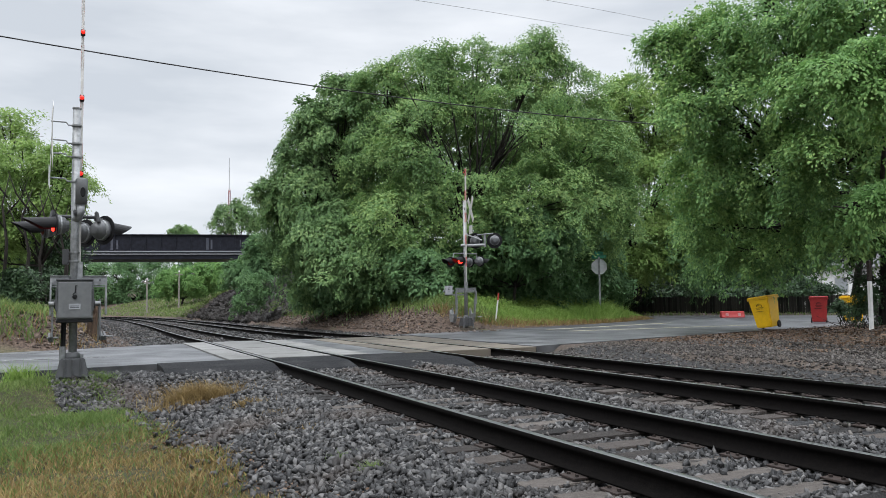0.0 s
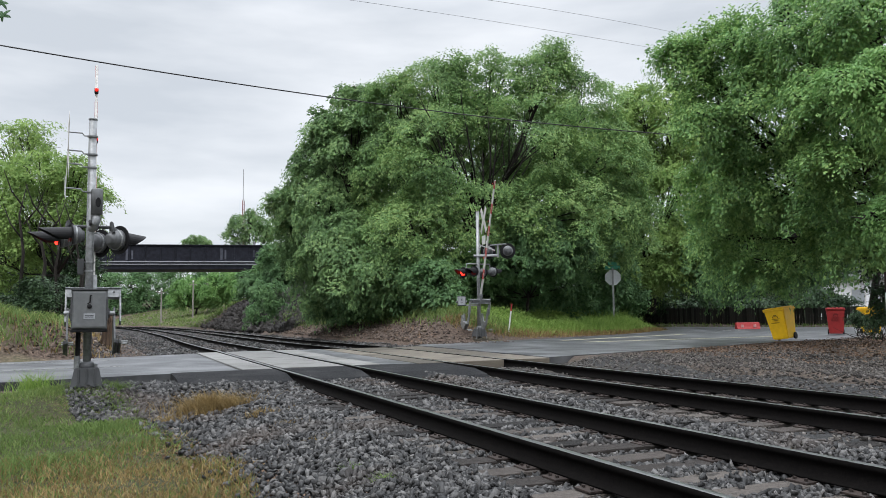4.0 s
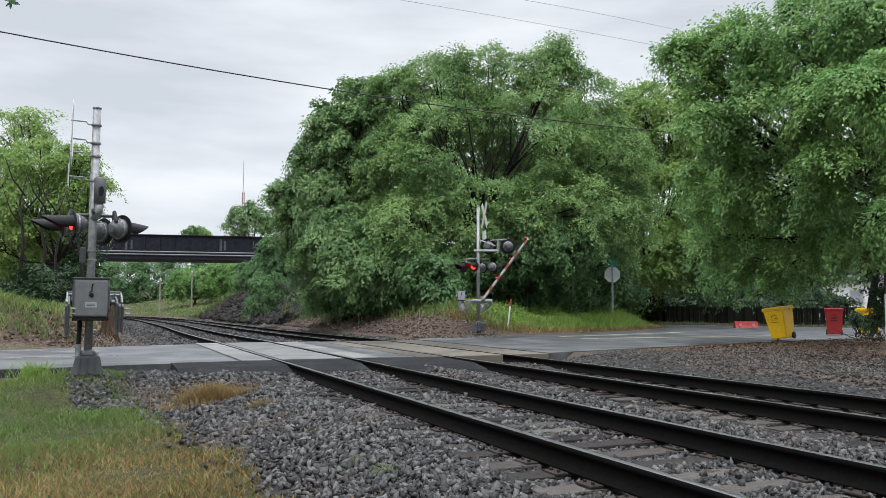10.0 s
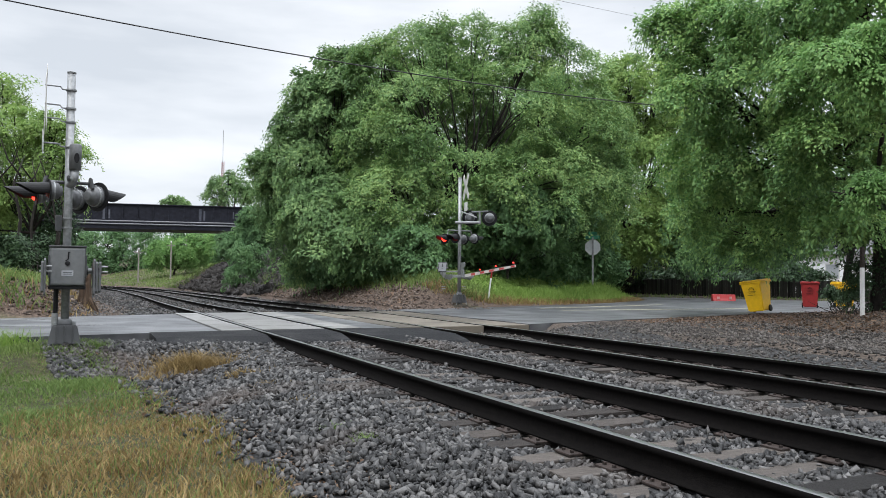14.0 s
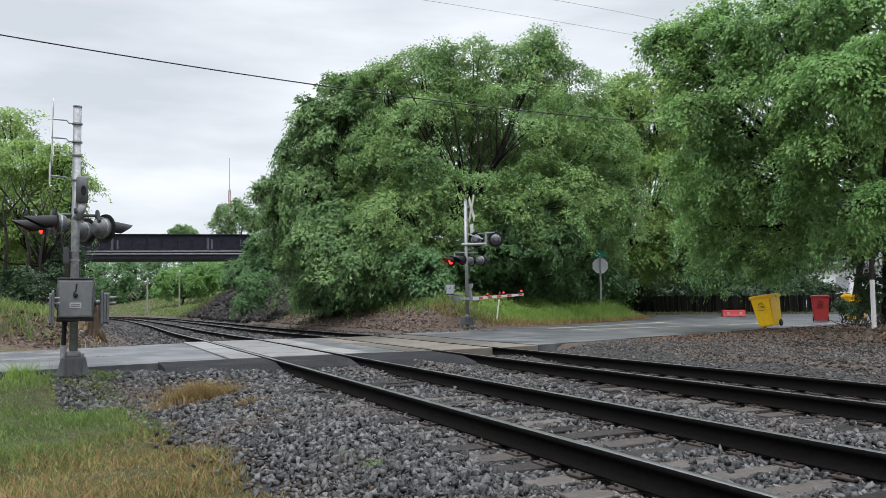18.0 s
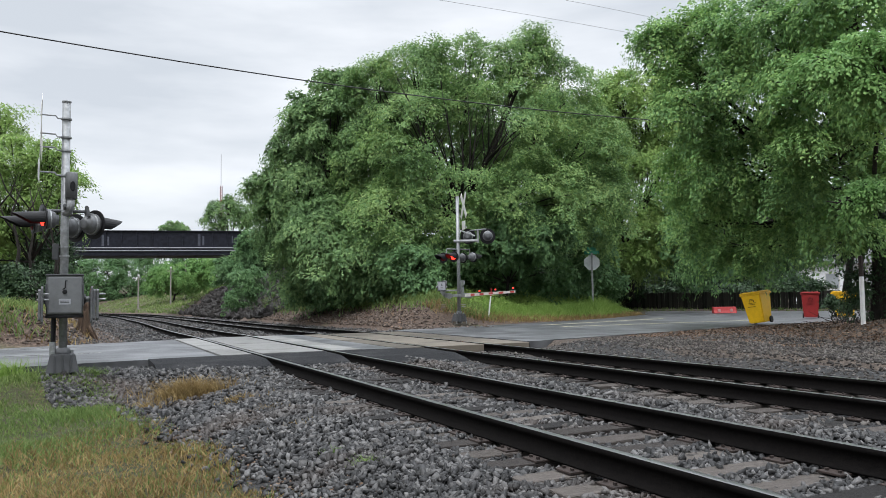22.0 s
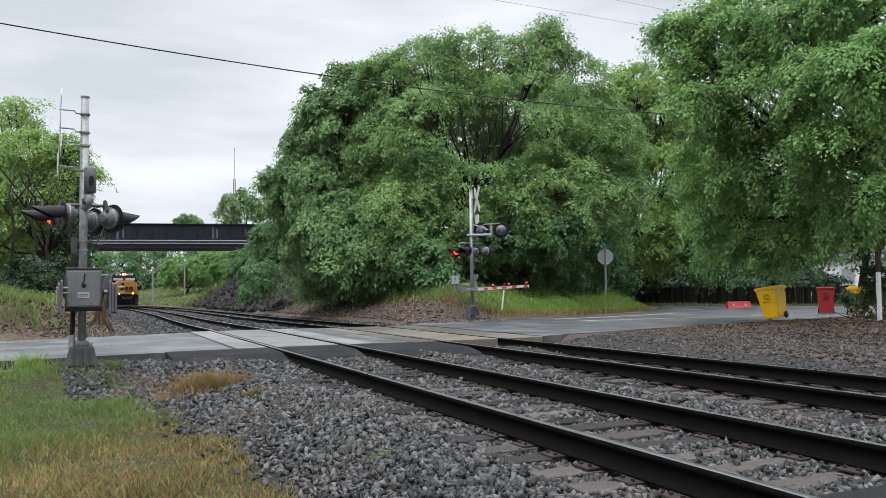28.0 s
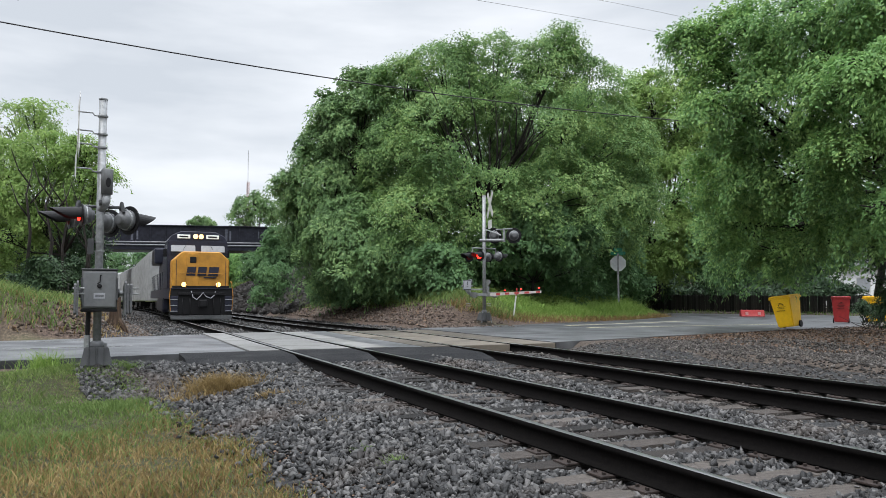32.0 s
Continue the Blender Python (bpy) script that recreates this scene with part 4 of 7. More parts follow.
tree("tree_line", (7.2, 183.8, 1.0),
     [(-3.1, 188.2, 7.5, 5.0, 5.0, 4.4), (2.6, 185.4, 8.0, 5.0, 5.0, 4.4), (8.2, 182.8, 7.3, 5.0, 5.0, 4.4), (13.9, 180.0, 8.4, 5.0, 5.0, 5.0),
      (20.7, 176.8, 8.3, 5.0, 5.0, 5.0), (-8.7, 190.8, 8.8, 5.0, 5.0, 5.0), (26.3, 174.1, 8.2, 5.0, 5.0, 5.0), (-14.4, 193.4, 8.9, 5.0, 5.0, 5.0),
      (32.0, 171.4, 9.4, 6.3, 6.3, 5.0), (-5.3, 189.5, 3.8, 5.0, 5.0, 3.0), (1.0, 186.5, 3.6, 5.0, 5.0, 3.0), (7.2, 183.6, 3.5, 5.0, 5.0, 3.0),
      (13.4, 180.6, 3.4, 5.0, 5.0, 3.0), (19.6, 177.7, 3.6, 5.0, 5.0, 3.0), (-12.1, 192.7, 3.9, 5.0, 5.0, 3.0), (25.8, 174.7, 3.8, 5.0, 5.0, 3.0)],
     0.3, 110000, 0.42, M_LEAF_DK, "distant line of green trees beyond the bridge", 21, "tree", 1.4)
tree("tree", (12.2, 142.5, 0.9),
     [(10.8, 142.8, 5.4, 2.6, 2.6, 2.4), (14.0, 141.3, 5.8, 3.0, 3.0, 2.6), (16.6, 140.0, 6.8, 2.4, 2.4, 2.2), (9.5, 143.6, 3.9, 1.8, 1.8, 1.6),
      (15.3, 140.8, 4.3, 2.6, 2.6, 1.6)],
     0.2, 26000, 0.3, M_LEAF_FRESH, "bright green tree beyond the bridge", 22, "tree", 0.8)
tree("tree", (19.4, 210.0, 17.0),
     [(19.7, 209.6, 21.0, 2.7, 2.7, 1.2), (18.1, 210.4, 20.3, 2.1, 2.1, 1.0), (21.5, 208.8, 20.2, 1.8, 1.8, 0.9)],
     0.25, 6000, 0.34, M_LEAF, "distant treetop above the bridge", 23, "tree", 0.8)
tree("tree", (15.4, 107.4, 5.5),
     [(14.9, 107.0, 13.6, 2.3, 2.3, 1.5), (13.9, 107.6, 12.0, 1.7, 1.7, 1.2), (16.3, 106.4, 12.0, 2.0, 2.0, 1.4), (17.7, 105.7, 12.8, 1.7, 1.7, 1.7),
      (15.6, 106.6, 14.7, 0.9, 0.9, 0.8)],
     0.18, 9000, 0.28, M_LEAF, "tree rising behind the bridge", 24, "tree", 0.6)
tree("tree", (11.6, 79.5, 0.9),
     [(11.6, 79.3, 4.3, 1.8, 1.8, 1.3), (10.3, 79.9, 4.6, 1.0, 1.0, 0.9), (13.2, 78.5, 4.8, 1.7, 1.7, 1.6), (12.9, 78.5, 6.6, 1.7, 1.7, 1.7),
      (13.7, 78.4, 3.1, 1.6, 1.6, 1.5)],
     0.16, 30000, 0.24, M_LEAF_DK, "dark tree beside the bridge abutment", 25, "tree", 0.6)

# fan of bare limbs seen in the gap of the tall tree's crown
limb_rng = np.random.default_rng(5)
for k in range(15):
    a = -1.1 + 2.2 * k / 14 + limb_rng.normal(0, 0.08)
    foot = Vector((13.3 + 0.5 * a, 32.2 + limb_rng.normal(0, 0.35), 5.5 + limb_rng.uniform(0, 0.9)))
    h = limb_rng.uniform(2.8, 5.2)
    tip = foot + Vector((a * 2.6 + limb_rng.normal(0, 0.4), -0.3 + limb_rng.normal(0, 0.5), h))
    mid = foot.lerp(tip, 0.5) + Vector((a * 0.25, -0.15, 0.2))
    bm = tubed([foot, mid, tip], [0.05, 0.035, 0.01], 6)
    for _ in range(4):
        f = limb_rng.uniform(0.3, 0.9)
        p = foot.lerp(mid, f * 2) if f < 0.5 else mid.lerp(tip, f * 2 - 1)
        tube(bm, [p, p + Vector((limb_rng.normal(0, 0.5), limb_rng.normal(0, 0.4), limb_rng.uniform(0.5, 1.2)))], [0.02, 0.006], 5)
    part("limb", bm, M_BARK, tall_tree, smooth=True)


# ---- loose stone, grass and weeds ----
def scatter(rng, n, x0, x1, y0, y1, keep):
    x, y = rng.uniform(x0, x1, n), rng.uniform(y0, y1, n)
    k = keep(x, y)
    return x[k], y[k]


def grass_edge(y):
    return np.interp(y, [-6, 2, 5.2, 6.4, 7.5, 9.2, 10.5, 12.7, 14.6], [-2.2, -2.0, -1.82, -1.86, -2.0, -2.24, -2.54, -2.86, -3.14])


rng = np.random.default_rng(31)
# big stones near, smaller cover further along
px_, py_, ps_ = [], [], []
for n, y0, y1, size in ((21000, 2.4, 6.0, 0.042), (17000, 6.0, 10.0, 0.048), (9500, 10.0, 14.6, 0.053)):
    x, y = scatter(rng, n, -2.9, 3.4, y0, y1, lambda x, y: x > grass_edge(y) + rng.normal(0, 0.15, len(x)))
    px_.append(x), py_.append(y), ps_.append(np.full(len(x), size))
x, y = np.concatenate(px_), np.concatenate(py_)
s = np.concatenate(ps_) * rng.uniform(0.5, 1.35, len(x))
on_rail = (np.abs(x) < 0.085) | (np.abs(x - 1.505) < 0.085) | (x > 2.95)
x, y, s = x[~on_rail], y[~on_rail], s[~on_rail]
# ties stay mostly bare
tie_y = np.array(sorted(ty for tx, ty in TIES if tx < 2))
near_tie = np.abs(y[:, None] - tie_y[None]).min(1) < 0.1
bay = (x > -0.55) & (x < 2.05)
out_ = bay & near_tie & (rng.uniform(0, 1, len(x)) < 0.93)
x, y, s, bay = x[~out_], y[~out_], s[~out_], bay[~out_]
z = np.maximum(bed_height(x, y), ground_height(x, y) * (x < -0.8) - 9 * (x >= -0.8)) + 0.02 + rng.uniform(-0.01, 0.02, len(x)) - np.where(bay, 0.018, 0)
v, q = stones_np(rng, np.stack([x, y, z], -1), s, 0.62)
tagged(arrays("ballast_stones", v, q, M_STONE), "loose angular grey ballast stones", "stones", kind="stuff")
TIE2 = np.array(sorted(ty for tx, ty in TIES if tx > 2))
x, y = scatter(rng, 19000, 2.1, 12.5, 2.5, 14.8, lambda x, y: (np.abs(x - 3.62) > 0.09) & ((np.abs(x - 4.37) > 1.4) | (np.abs(y[:, None] - TIE2[None]).min(1) > 0.1)) & (np.abs(x - 5.125) > 0.09) & (x < 13))
z = np.maximum(bed_height(x, y) + 0.015, ground_height(x, y) + 0.012)
v, q = stones_np(rng, np.stack([x, y, z], -1), rng.uniform(0.016, 0.045, len(x)))
tagged(arrays("yard_stones", v, q, M_STONE_PALE), "pale gravel stones in the yard and second track", "stones", kind="stuff")
x, y = scatter(rng, 10000, 7.6, 19.0, 8.0, 18.5, lambda x, y: y < 15.0 + (x - 6) * 0.28)
v, q = stones_np(rng, np.stack([x, y, ground_height(x, y) + 0.01], -1), rng.uniform(0.012, 0.034, len(x)))
tagged(arrays("yard_gravel", v, q, M_STONE_PALE), "scattered gravel beside the road", "stones", kind="stuff")
x, y = rng.uniform(-3.5, 6.9, 10500), 23.3 + 62 * rng.uniform(0, 1, 10500) ** 1.7
ok = (np.abs(x) > 0.1) & (np.abs(x - 1.505) > 0.1) & (np.abs(x - 3.62) > 0.1) & (np.abs(x - 5.125) > 0.1)
x, y = x[ok], y[ok]
v, q = stones_np(rng, np.stack([x + bend(y), y, np.maximum(bed_height(x, y) + track_drop(y) + 0.05, ground_height(x + bend(y), y)) + 0.015], -1), rng.uniform(0.035, 0.075, len(x)) * (1 + 0.012 * (y - 23)))
tagged(arrays("far_ballast_stones", v, q, M_STONE), "grey ballast stones beyond the crossing", "stones", kind="stuff")

# litter on the banks
x, y = scatter(rng, 44000, -14, 26, 23.0, 60.0, lambda x, y: (x < -2.1) | ((x > 6.4) & (x - 0.62 * (y - 25) < 7.5)))
v, q = leaves_np(rng, np.stack([x, y, ground_height(x, y) + 0.02], -1), np.tile((0, 0, 1.0), (len(x), 1)), rng.uniform(0.06, 0.16, len(x)))
tagged(arrays("leaf_litter", v, q, M_LITTER), "brown dead leaves lying on the banks", "leaf litter", kind="stuff")
x, y = scatter(rng, 22000, 9.5, 26, 11.0, 20.0, lambda x, y: y < 15.0 + (x - 6) * 0.28)
v, q = leaves_np(rng, np.stack([x, y, ground_height(x, y) + 0.02], -1), np.tile((0, 0, 1.0), (len(x), 1)), rng.uniform(0.04, 0.1, len(x)))
tagged(arrays("yard_litter", v, q, M_LITTER), "brown dead leaves under the overhanging trees", "leaf litter", kind="stuff")

x, y = scatter(rng, 30000, -4.2, -1.0, 4.5, 14.0, lambda x, y: np.abs(x - grass_edge(y) - 0.1) < np.abs(rng.normal(0, 0.22, len(x))) * (0.6 + 0.8 * (np.sin(y * 1.7) > -0.2)) )
keep = rng.uniform(0, 1, len(x)) < 0.5
x, y = x[keep], y[keep]
v, q = leaves_np(rng, np.stack([x, y, np.maximum(bed_height(x, y), ground_height(x, y)) + 0.03], -1), np.tile((0, 0, 1.0), (len(x), 1)), rng.uniform(0.02, 0.055, len(x)))
tagged(arrays("verge_litter", v, q, M_LITTER), "dead brown leaves along the edge of the verge", "leaf litter", kind="stuff")

x, y = scatter(rng, 3600, -9.0, -2.5, 23.0, 34.0, lambda x, y: rng.uniform(0, 1, len(x)) < ramp01(-x, 2.4, 3.4))
v, q = blades_np(rng, np.stack([x, y, ground_height(x, y)], -1), rng.uniform(0.06, 0.26, len(x)), np.full(len(x), 0.012), 0.9)
tagged(arrays("dry_bank_grass", v, q, M_GRASS_DRY), "dry brown grass on the bank beside the road", "grass", kind="stuff")

sheet("verge_soil", np.arange(-12.0, -1.5, 0.15), np.arange(-6.0, 14.1, 0.18), lambda x, y: ground_height(x, y) + np.where(x < grass_edge(y) - 0.05 + 0.08 * np.sin(y * 9.0) * np.sin(y * 3.7), 0.008, -0.12), M_LAWN,
      "matted green and brown turf beside the ballast")
# foreground verge: green towards the road, dry and brown nearer
x, y = scatter(rng, 86000, -6.8, -1.4, 3.5, 14.0, lambda x, y: x < grass_edge(y) + rng.normal(0, 0.08, len(x)))
z = ground_height(x, y) - 0.01
green = (y + 1.1 * (x + 3.2) * -1 + rng.normal(0, 0.9, len(x))) > 8.7
h = rng.uniform(0.03, 0.095, len(x)) * (1 + 0.5 * lumps(x, y, 2.3, 1.0))
for k, mat, name, lab in ((green, M_GRASS, "verge_grass", "short green verge grass beside the ballast"), (~green, M_GRASS_DRY, "dry_verge_grass", "dry brown and green verge grass")):
    v, q = blades_np(rng, np.stack([x, y, z], -1)[k], h[k], np.full(k.sum(), 0.0065), 0.7)
    tagged(arrays(name, v, q, mat), lab, "grass", kind="stuff")
mixg = ~green & (rng.uniform(0, 1, len(x)) < 0.3)
v, q = blades_np(rng, np.stack([x, y, z], -1)[mixg] + (0.02, 0.01, 0), h[mixg] * 1.1, np.full(mixg.sum(), 0.004))
tagged(arrays("mixed_verge_grass", v, q, M_GRASS), "green blades among the dry verge grass", "grass", kind="stuff")
# dry tufts in the stone
for cx, cy, r, n, hh, mat in ((-1.8, 11.75, 0.42, 1400, 0.3, M_GRASS_DRY), (-1.5, 11.5, 0.3, 500, 0.24, M_GRASS_DRY), (-2.35, 11.2, 0.2, 200, 0.16, M_GRASS_DRY), (-1.3, 10.2, 0.26, 380, 0.13, M_GRASS_DRY),
                              (-1.18, 9.2, 0.22, 240, 0.1, M_GRASS_DRY), (-1.2, 7.8, 0.2, 200, 0.09, M_GRASS_DRY), (-1.25, 6.35, 0.09, 110, 0.1, M_GRASS), (-1.24, 5.65, 0.09, 110, 0.11, M_GRASS),
                              (-4.15, 13.9, 0.35, 300, 0.36, M_WEED), (-2.95, 13.0, 0.2, 160, 0.2, M_GRASS)):
    a, d = rng.uniform(0, 6.283, n), np.abs(rng.normal(0, r * 0.5, n))
    x, y = cx + np.cos(a) * d * 1.4, cy + np.sin(a) * d
    v, q = blades_np(rng, np.stack([x, y, np.maximum(bed_height(x, y), ground_height(x, y)) - 0.02], -1), rng.uniform(0.4, 1.1, n) * hh, np.full(n, 0.005), 0.8)
    tagged(arrays("grass_tuft", v, q, mat), "dry straw-coloured grass tuft growing in the ballast" if mat is M_GRASS_DRY else "small green weed tuft in the stones", "grass tuft", kind="stuff")

# weeds and grass beyond the road
def weed_edge(x):
    return np.interp(x, [9.5, 11.5, 15.2, 19, 24.5, 27], [27.3, 27.2, 28.2, 29.6, 33.4, 37.5])


x, y = scatter(rng, 62000, 10.6, 26.0, 25.5, 39.0, lambda x, y: (y > weed_edge(x) + 0.25 * np.sin(x * 2.1) + 0.3 * np.sin(x * 5.7)) & (y < weed_edge(x) + 4.2))
back = (y - weed_edge(x)) / 3.0
tall = rng.uniform(0.16, 0.42, len(x)) * np.clip(0.2 + back, 0.22, 1.1) * (1 + 0.55 * lumps(x, y, 1.9, 1.0))
v, q = leaves_np(rng, np.stack([x, y, ground_height(x, y) + tall * rng.uniform(0.6, 1.1, len(x))], -1), np.tile((0.0, -0.35, 0.8), (len(x), 1)), rng.uniform(0.05, 0.13, len(x)), sides=3)
v2, q2 = blades_np(rng, np.stack([x, y, ground_height(x, y)], -1)[::3], tall[::3] * 1.2, np.full(len(x[::3]), 0.01), 0.8)
tagged(arrays("roadside_grass", v2, q2, M_WEED), "long green grass between the road and the trees", "grass", kind="stuff")
tagged(arrays("roadside_weeds", v, q, M_WEED), "leafy green weeds between the road and the trees", "weeds", kind="stuff")
n = 9000
x = rng.uniform(11.8, 22.0, n)
y = weed_edge(x) + 0.55 + rng.normal(0, 0.4, n)
tall = np.interp(x, [11.8, 14, 17, 20, 21.4, 22.0], [0.2, 0.3, 0.45, 0.7, 0.65, 0.25]) * (1 + 0.45 * np.sin(x * 5.3) * np.sin(x * 2.1))
v, q = blades_np(rng, np.stack([x, y, ground_height(x, y)], -1), rng.uniform(0.4, 1.1, n) * tall, np.full(n, 0.013), 0.6)
tagged(arrays("tall_grass", v, q, M_WEED), "tall green grass round the foot of the stop sign", "grass", kind="stuff")
# straw-coloured fringe towards the road
n = 7000
x = rng.uniform(9.0, 24.0, n)
y = weed_edge(x) - 0.25 + rng.normal(0, 0.35, n)
v, q = blades_np(rng, np.stack([x, y, ground_height(x, y)], -1), rng.uniform(0.06, 0.24, n), np.full(n, 0.01), 0.9)
tagged(arrays("dry_fringe", v, q, M_GRASS_DRY), "dry straw-coloured grass at the road's edge", "grass", kind="stuff")
x, y = scatter(rng, 18000, -10, -2.6, 23.2, 42.0, lambda x, y: rng.uniform(0, 1, len(x)) < ramp01(-x, 3.5, 5.4))
v, q = blades_np(rng, np.stack([x, y, ground_height(x, y)], -1), rng.uniform(0.1, 0.4, len(x)), np.full(len(x), 0.016), 0.7)
tagged(arrays("bank_weeds", v, q, M_GRASS), "green weeds on the bank beside the line", "weeds", kind="stuff")
x, y = scatter(rng, 16000, 8.0, 12.0, 26.5, 60.0, lambda x, y: rng.uniform(0, 1, len(x)) < ramp01(x, 8.2, 10.0))
v, q = blades_np(rng, np.stack([x, y, ground_height(x, y)], -1), rng.uniform(0.15, 0.45, len(x)), np.full(len(x), 0.014), 0.7)
tagged(arrays("bank_grass", v, q, M_GRASS), "grass along the foot of the trees", "weeds", kind="stuff")
x, y = scatter(rng, 26000, -6, 34, 96, 175.0, lambda x, y: np.abs(x - bend(y) - 2.2) > 5)
v, q = blades_np(rng, np.stack([x, y, ground_height(x, y)], -1), rng.uniform(0.12, 0.4, len(x)), np.full(len(x), 0.05), 0.9)
tagged(arrays("field_grass", v, q, M_GRASS), "grass field beyond the bridge", "grass", kind="stuff")

# stones on the bank and a dark rock outcrop by the bridge
x, y = scatter(rng, 9000, 6.3, 11.0, 23.6, 50.0, lambda x, y: rng.uniform(0, 1, len(x)) > ramp01(x, 7.0, 11.0))
v, q = stones_np(rng, np.stack([x, y, ground_height(x, y) + 0.01], -1), 0.02 + 0.075 * rng.uniform(0, 1, len(x)) ** 2)
tagged(arrays("bank_stones", v, q, M_BANKSTONE), "brown stones lying on the bank beside the line", "stones", kind="stuff")
x, y = scatter(rng, 8000, -6.0, -1.9, 23.0, 40.0, lambda x, y: rng.uniform(0, 1, len(x)) > ramp01(-x, 2.6, 6.0))
v, q = stones_np(rng, np.stack([x, y, ground_height(x, y) + 0.01], -1), rng.uniform(0.02, 0.07, len(x)))
tagged(arrays("bank_stones", v, q, M_BANKSTONE), "brown stones lying on the bank beside the road", "stones", kind="stuff")
x, y = scatter(rng, 4200, 7.6, 14.5, 50.0, 92.0, lambda x, y: np.ones_like(x, bool))
v, q = stones_np(rng, np.stack([x, y, ground_height(x, y) + 0.05], -1), 0.12 + 0.55 * rng.uniform(0, 1, len(x)) ** 2.2, 0.4)
tagged(arrays("rock_outcrop", v, q, M_ROCK), "dark broken rock in the cutting side below the bridge", "rock", kind="stuff")
x, y = scatter(rng, 90, -5.0, -2.6, 24.0, 40.0, lambda x, y: np.ones_like(x, bool))
v, q = stones_np(rng, np.stack([x, y, ground_height(x, y) + 0.02], -1), rng.uniform(0.08, 0.22, len(x)), 0.5)
tagged(arrays("bank_rocks", v, q, M_BANKSTONE), "weathered rocks at the foot of the bank", "rock", kind="stuff")
x, y = scatter(rng, 3500, -3.9, -2.2, 11.6, 15.2, lambda x, y: x > grass_edge(y) - 0.8)
v, q = stones_np(rng, np.stack([x, y, ground_height(x, y) + 0.015], -1), rng.uniform(0.03, 0.07, len(x)))
tagged(arrays("footing_stones", v, q, M_STONE), "grey stones heaped about the signal's foot", "stones", kind="stuff")

# mown strip in front of the fence
x, y = scatter(rng, 9000, 26.0, 46.0, 18.0, 44.0, lambda x, y: (y > np.interp(x, [27, 29.3, 33.5, 37.5, 60], [37.6, 38.4, 30.7, 24.2, 19.2])) & (y < np.interp(x, [27, 30.4, 36, 41.5, 47], [46, 41.6, 31.2, 22.8, 14.8]) + 0.3))
v, q = blades_np(rng, np.stack([x, y, ground_height(x, y)], -1), rng.uniform(0.05, 0.16, len(x)), np.full(len(x), 0.03), 0.6)
tagged(arrays("fence_grass", v, q, M_GRASS), "strip of grass in front of the fence", "grass", kind="stuff")


# ---- crossing signals ----
def ring_at(m, r0, r1, depth, sides=20):
    return lathe([(r0, 0), (r1, 0), (r1, depth), (r0, depth)], sides, m)


def lamp_unit(parent, m, disc=0.195):
    """A flashing light unit facing +x of m: round housing behind, black target disc, lens and long hood."""
    f = m @ pose(0, 0, 0, 0, 90, 0)
    head = part("light_housing", lathe([(0.05, -0.2), (0.085, -0.195), (0.09, -0.16), (0.12, -0.145), (0.14, -0.12), (0.15, -0.05), (0.165, -0.045), (0.165, 0.0)], 20, f), M_ALU, parent, smooth=True)
    part("target_disc", lathe([(0.135, 0.0), (disc, 0.0), (disc + 0.003, 0.012), (0.14, 0.014)], 28, f), M_BLACK, head)
    part("housing_band", lathe([(0.15, -0.075), (0.158, -0.07), (0.158, -0.05), (0.15, -0.045)], 20, f), M_GALV, head)
    part("housing_latch", boxed(-0.09, -0.03, -0.02, 0.02, 0.15, 0.175, 0.005, m), M_GALV, head)
    part("lens", lathe([(0.13, 0.002), (0.13, 0.02), (0.1, 0.045), (0.05, 0.055)], 20, f), M_REDDARK, head, smooth=True)
    bm = bmesh.new()
    rows = []
    for k in range(17):
        a = math.radians(-25 + 230 * k / 16)
        length = 0.3 + 0.22 * math.sin(a)
        c, s = math.cos(a), math.sin(a)
        rows.append([bm.verts.new((x, c * r, s * r - x * 0.06)) for x, r in ((0.01, 0.142), (length, 0.132), (length, 0.125), (0.01, 0.134))])
    for a, b in zip(rows, rows[1:]):
        for k in range(4):
            bm.faces.new((a[k], b[k], b[(k + 1) % 4], a[(k + 1) % 4]))
    bm.faces.new(rows[0])
    bm.faces.new(rows[-1][::-1])
    bmesh.ops.transform(bm, matrix=m, verts=bm.verts)
    part("hood", bm, M_BLACK, head)
    return head


def light_pair(parent, z, spread, off, turn, size=1.0, twist=0, disc=0.195):
    """Two units side by side on a cross pipe; they face along turn."""
    for s in (-1, 1):
        lamp_unit(parent, pose(0, 0, z, 0, 0, turn) @ pose(off, s * spread, 0, 0, 0, twist) @ Matrix.Scale(size, 4), disc)


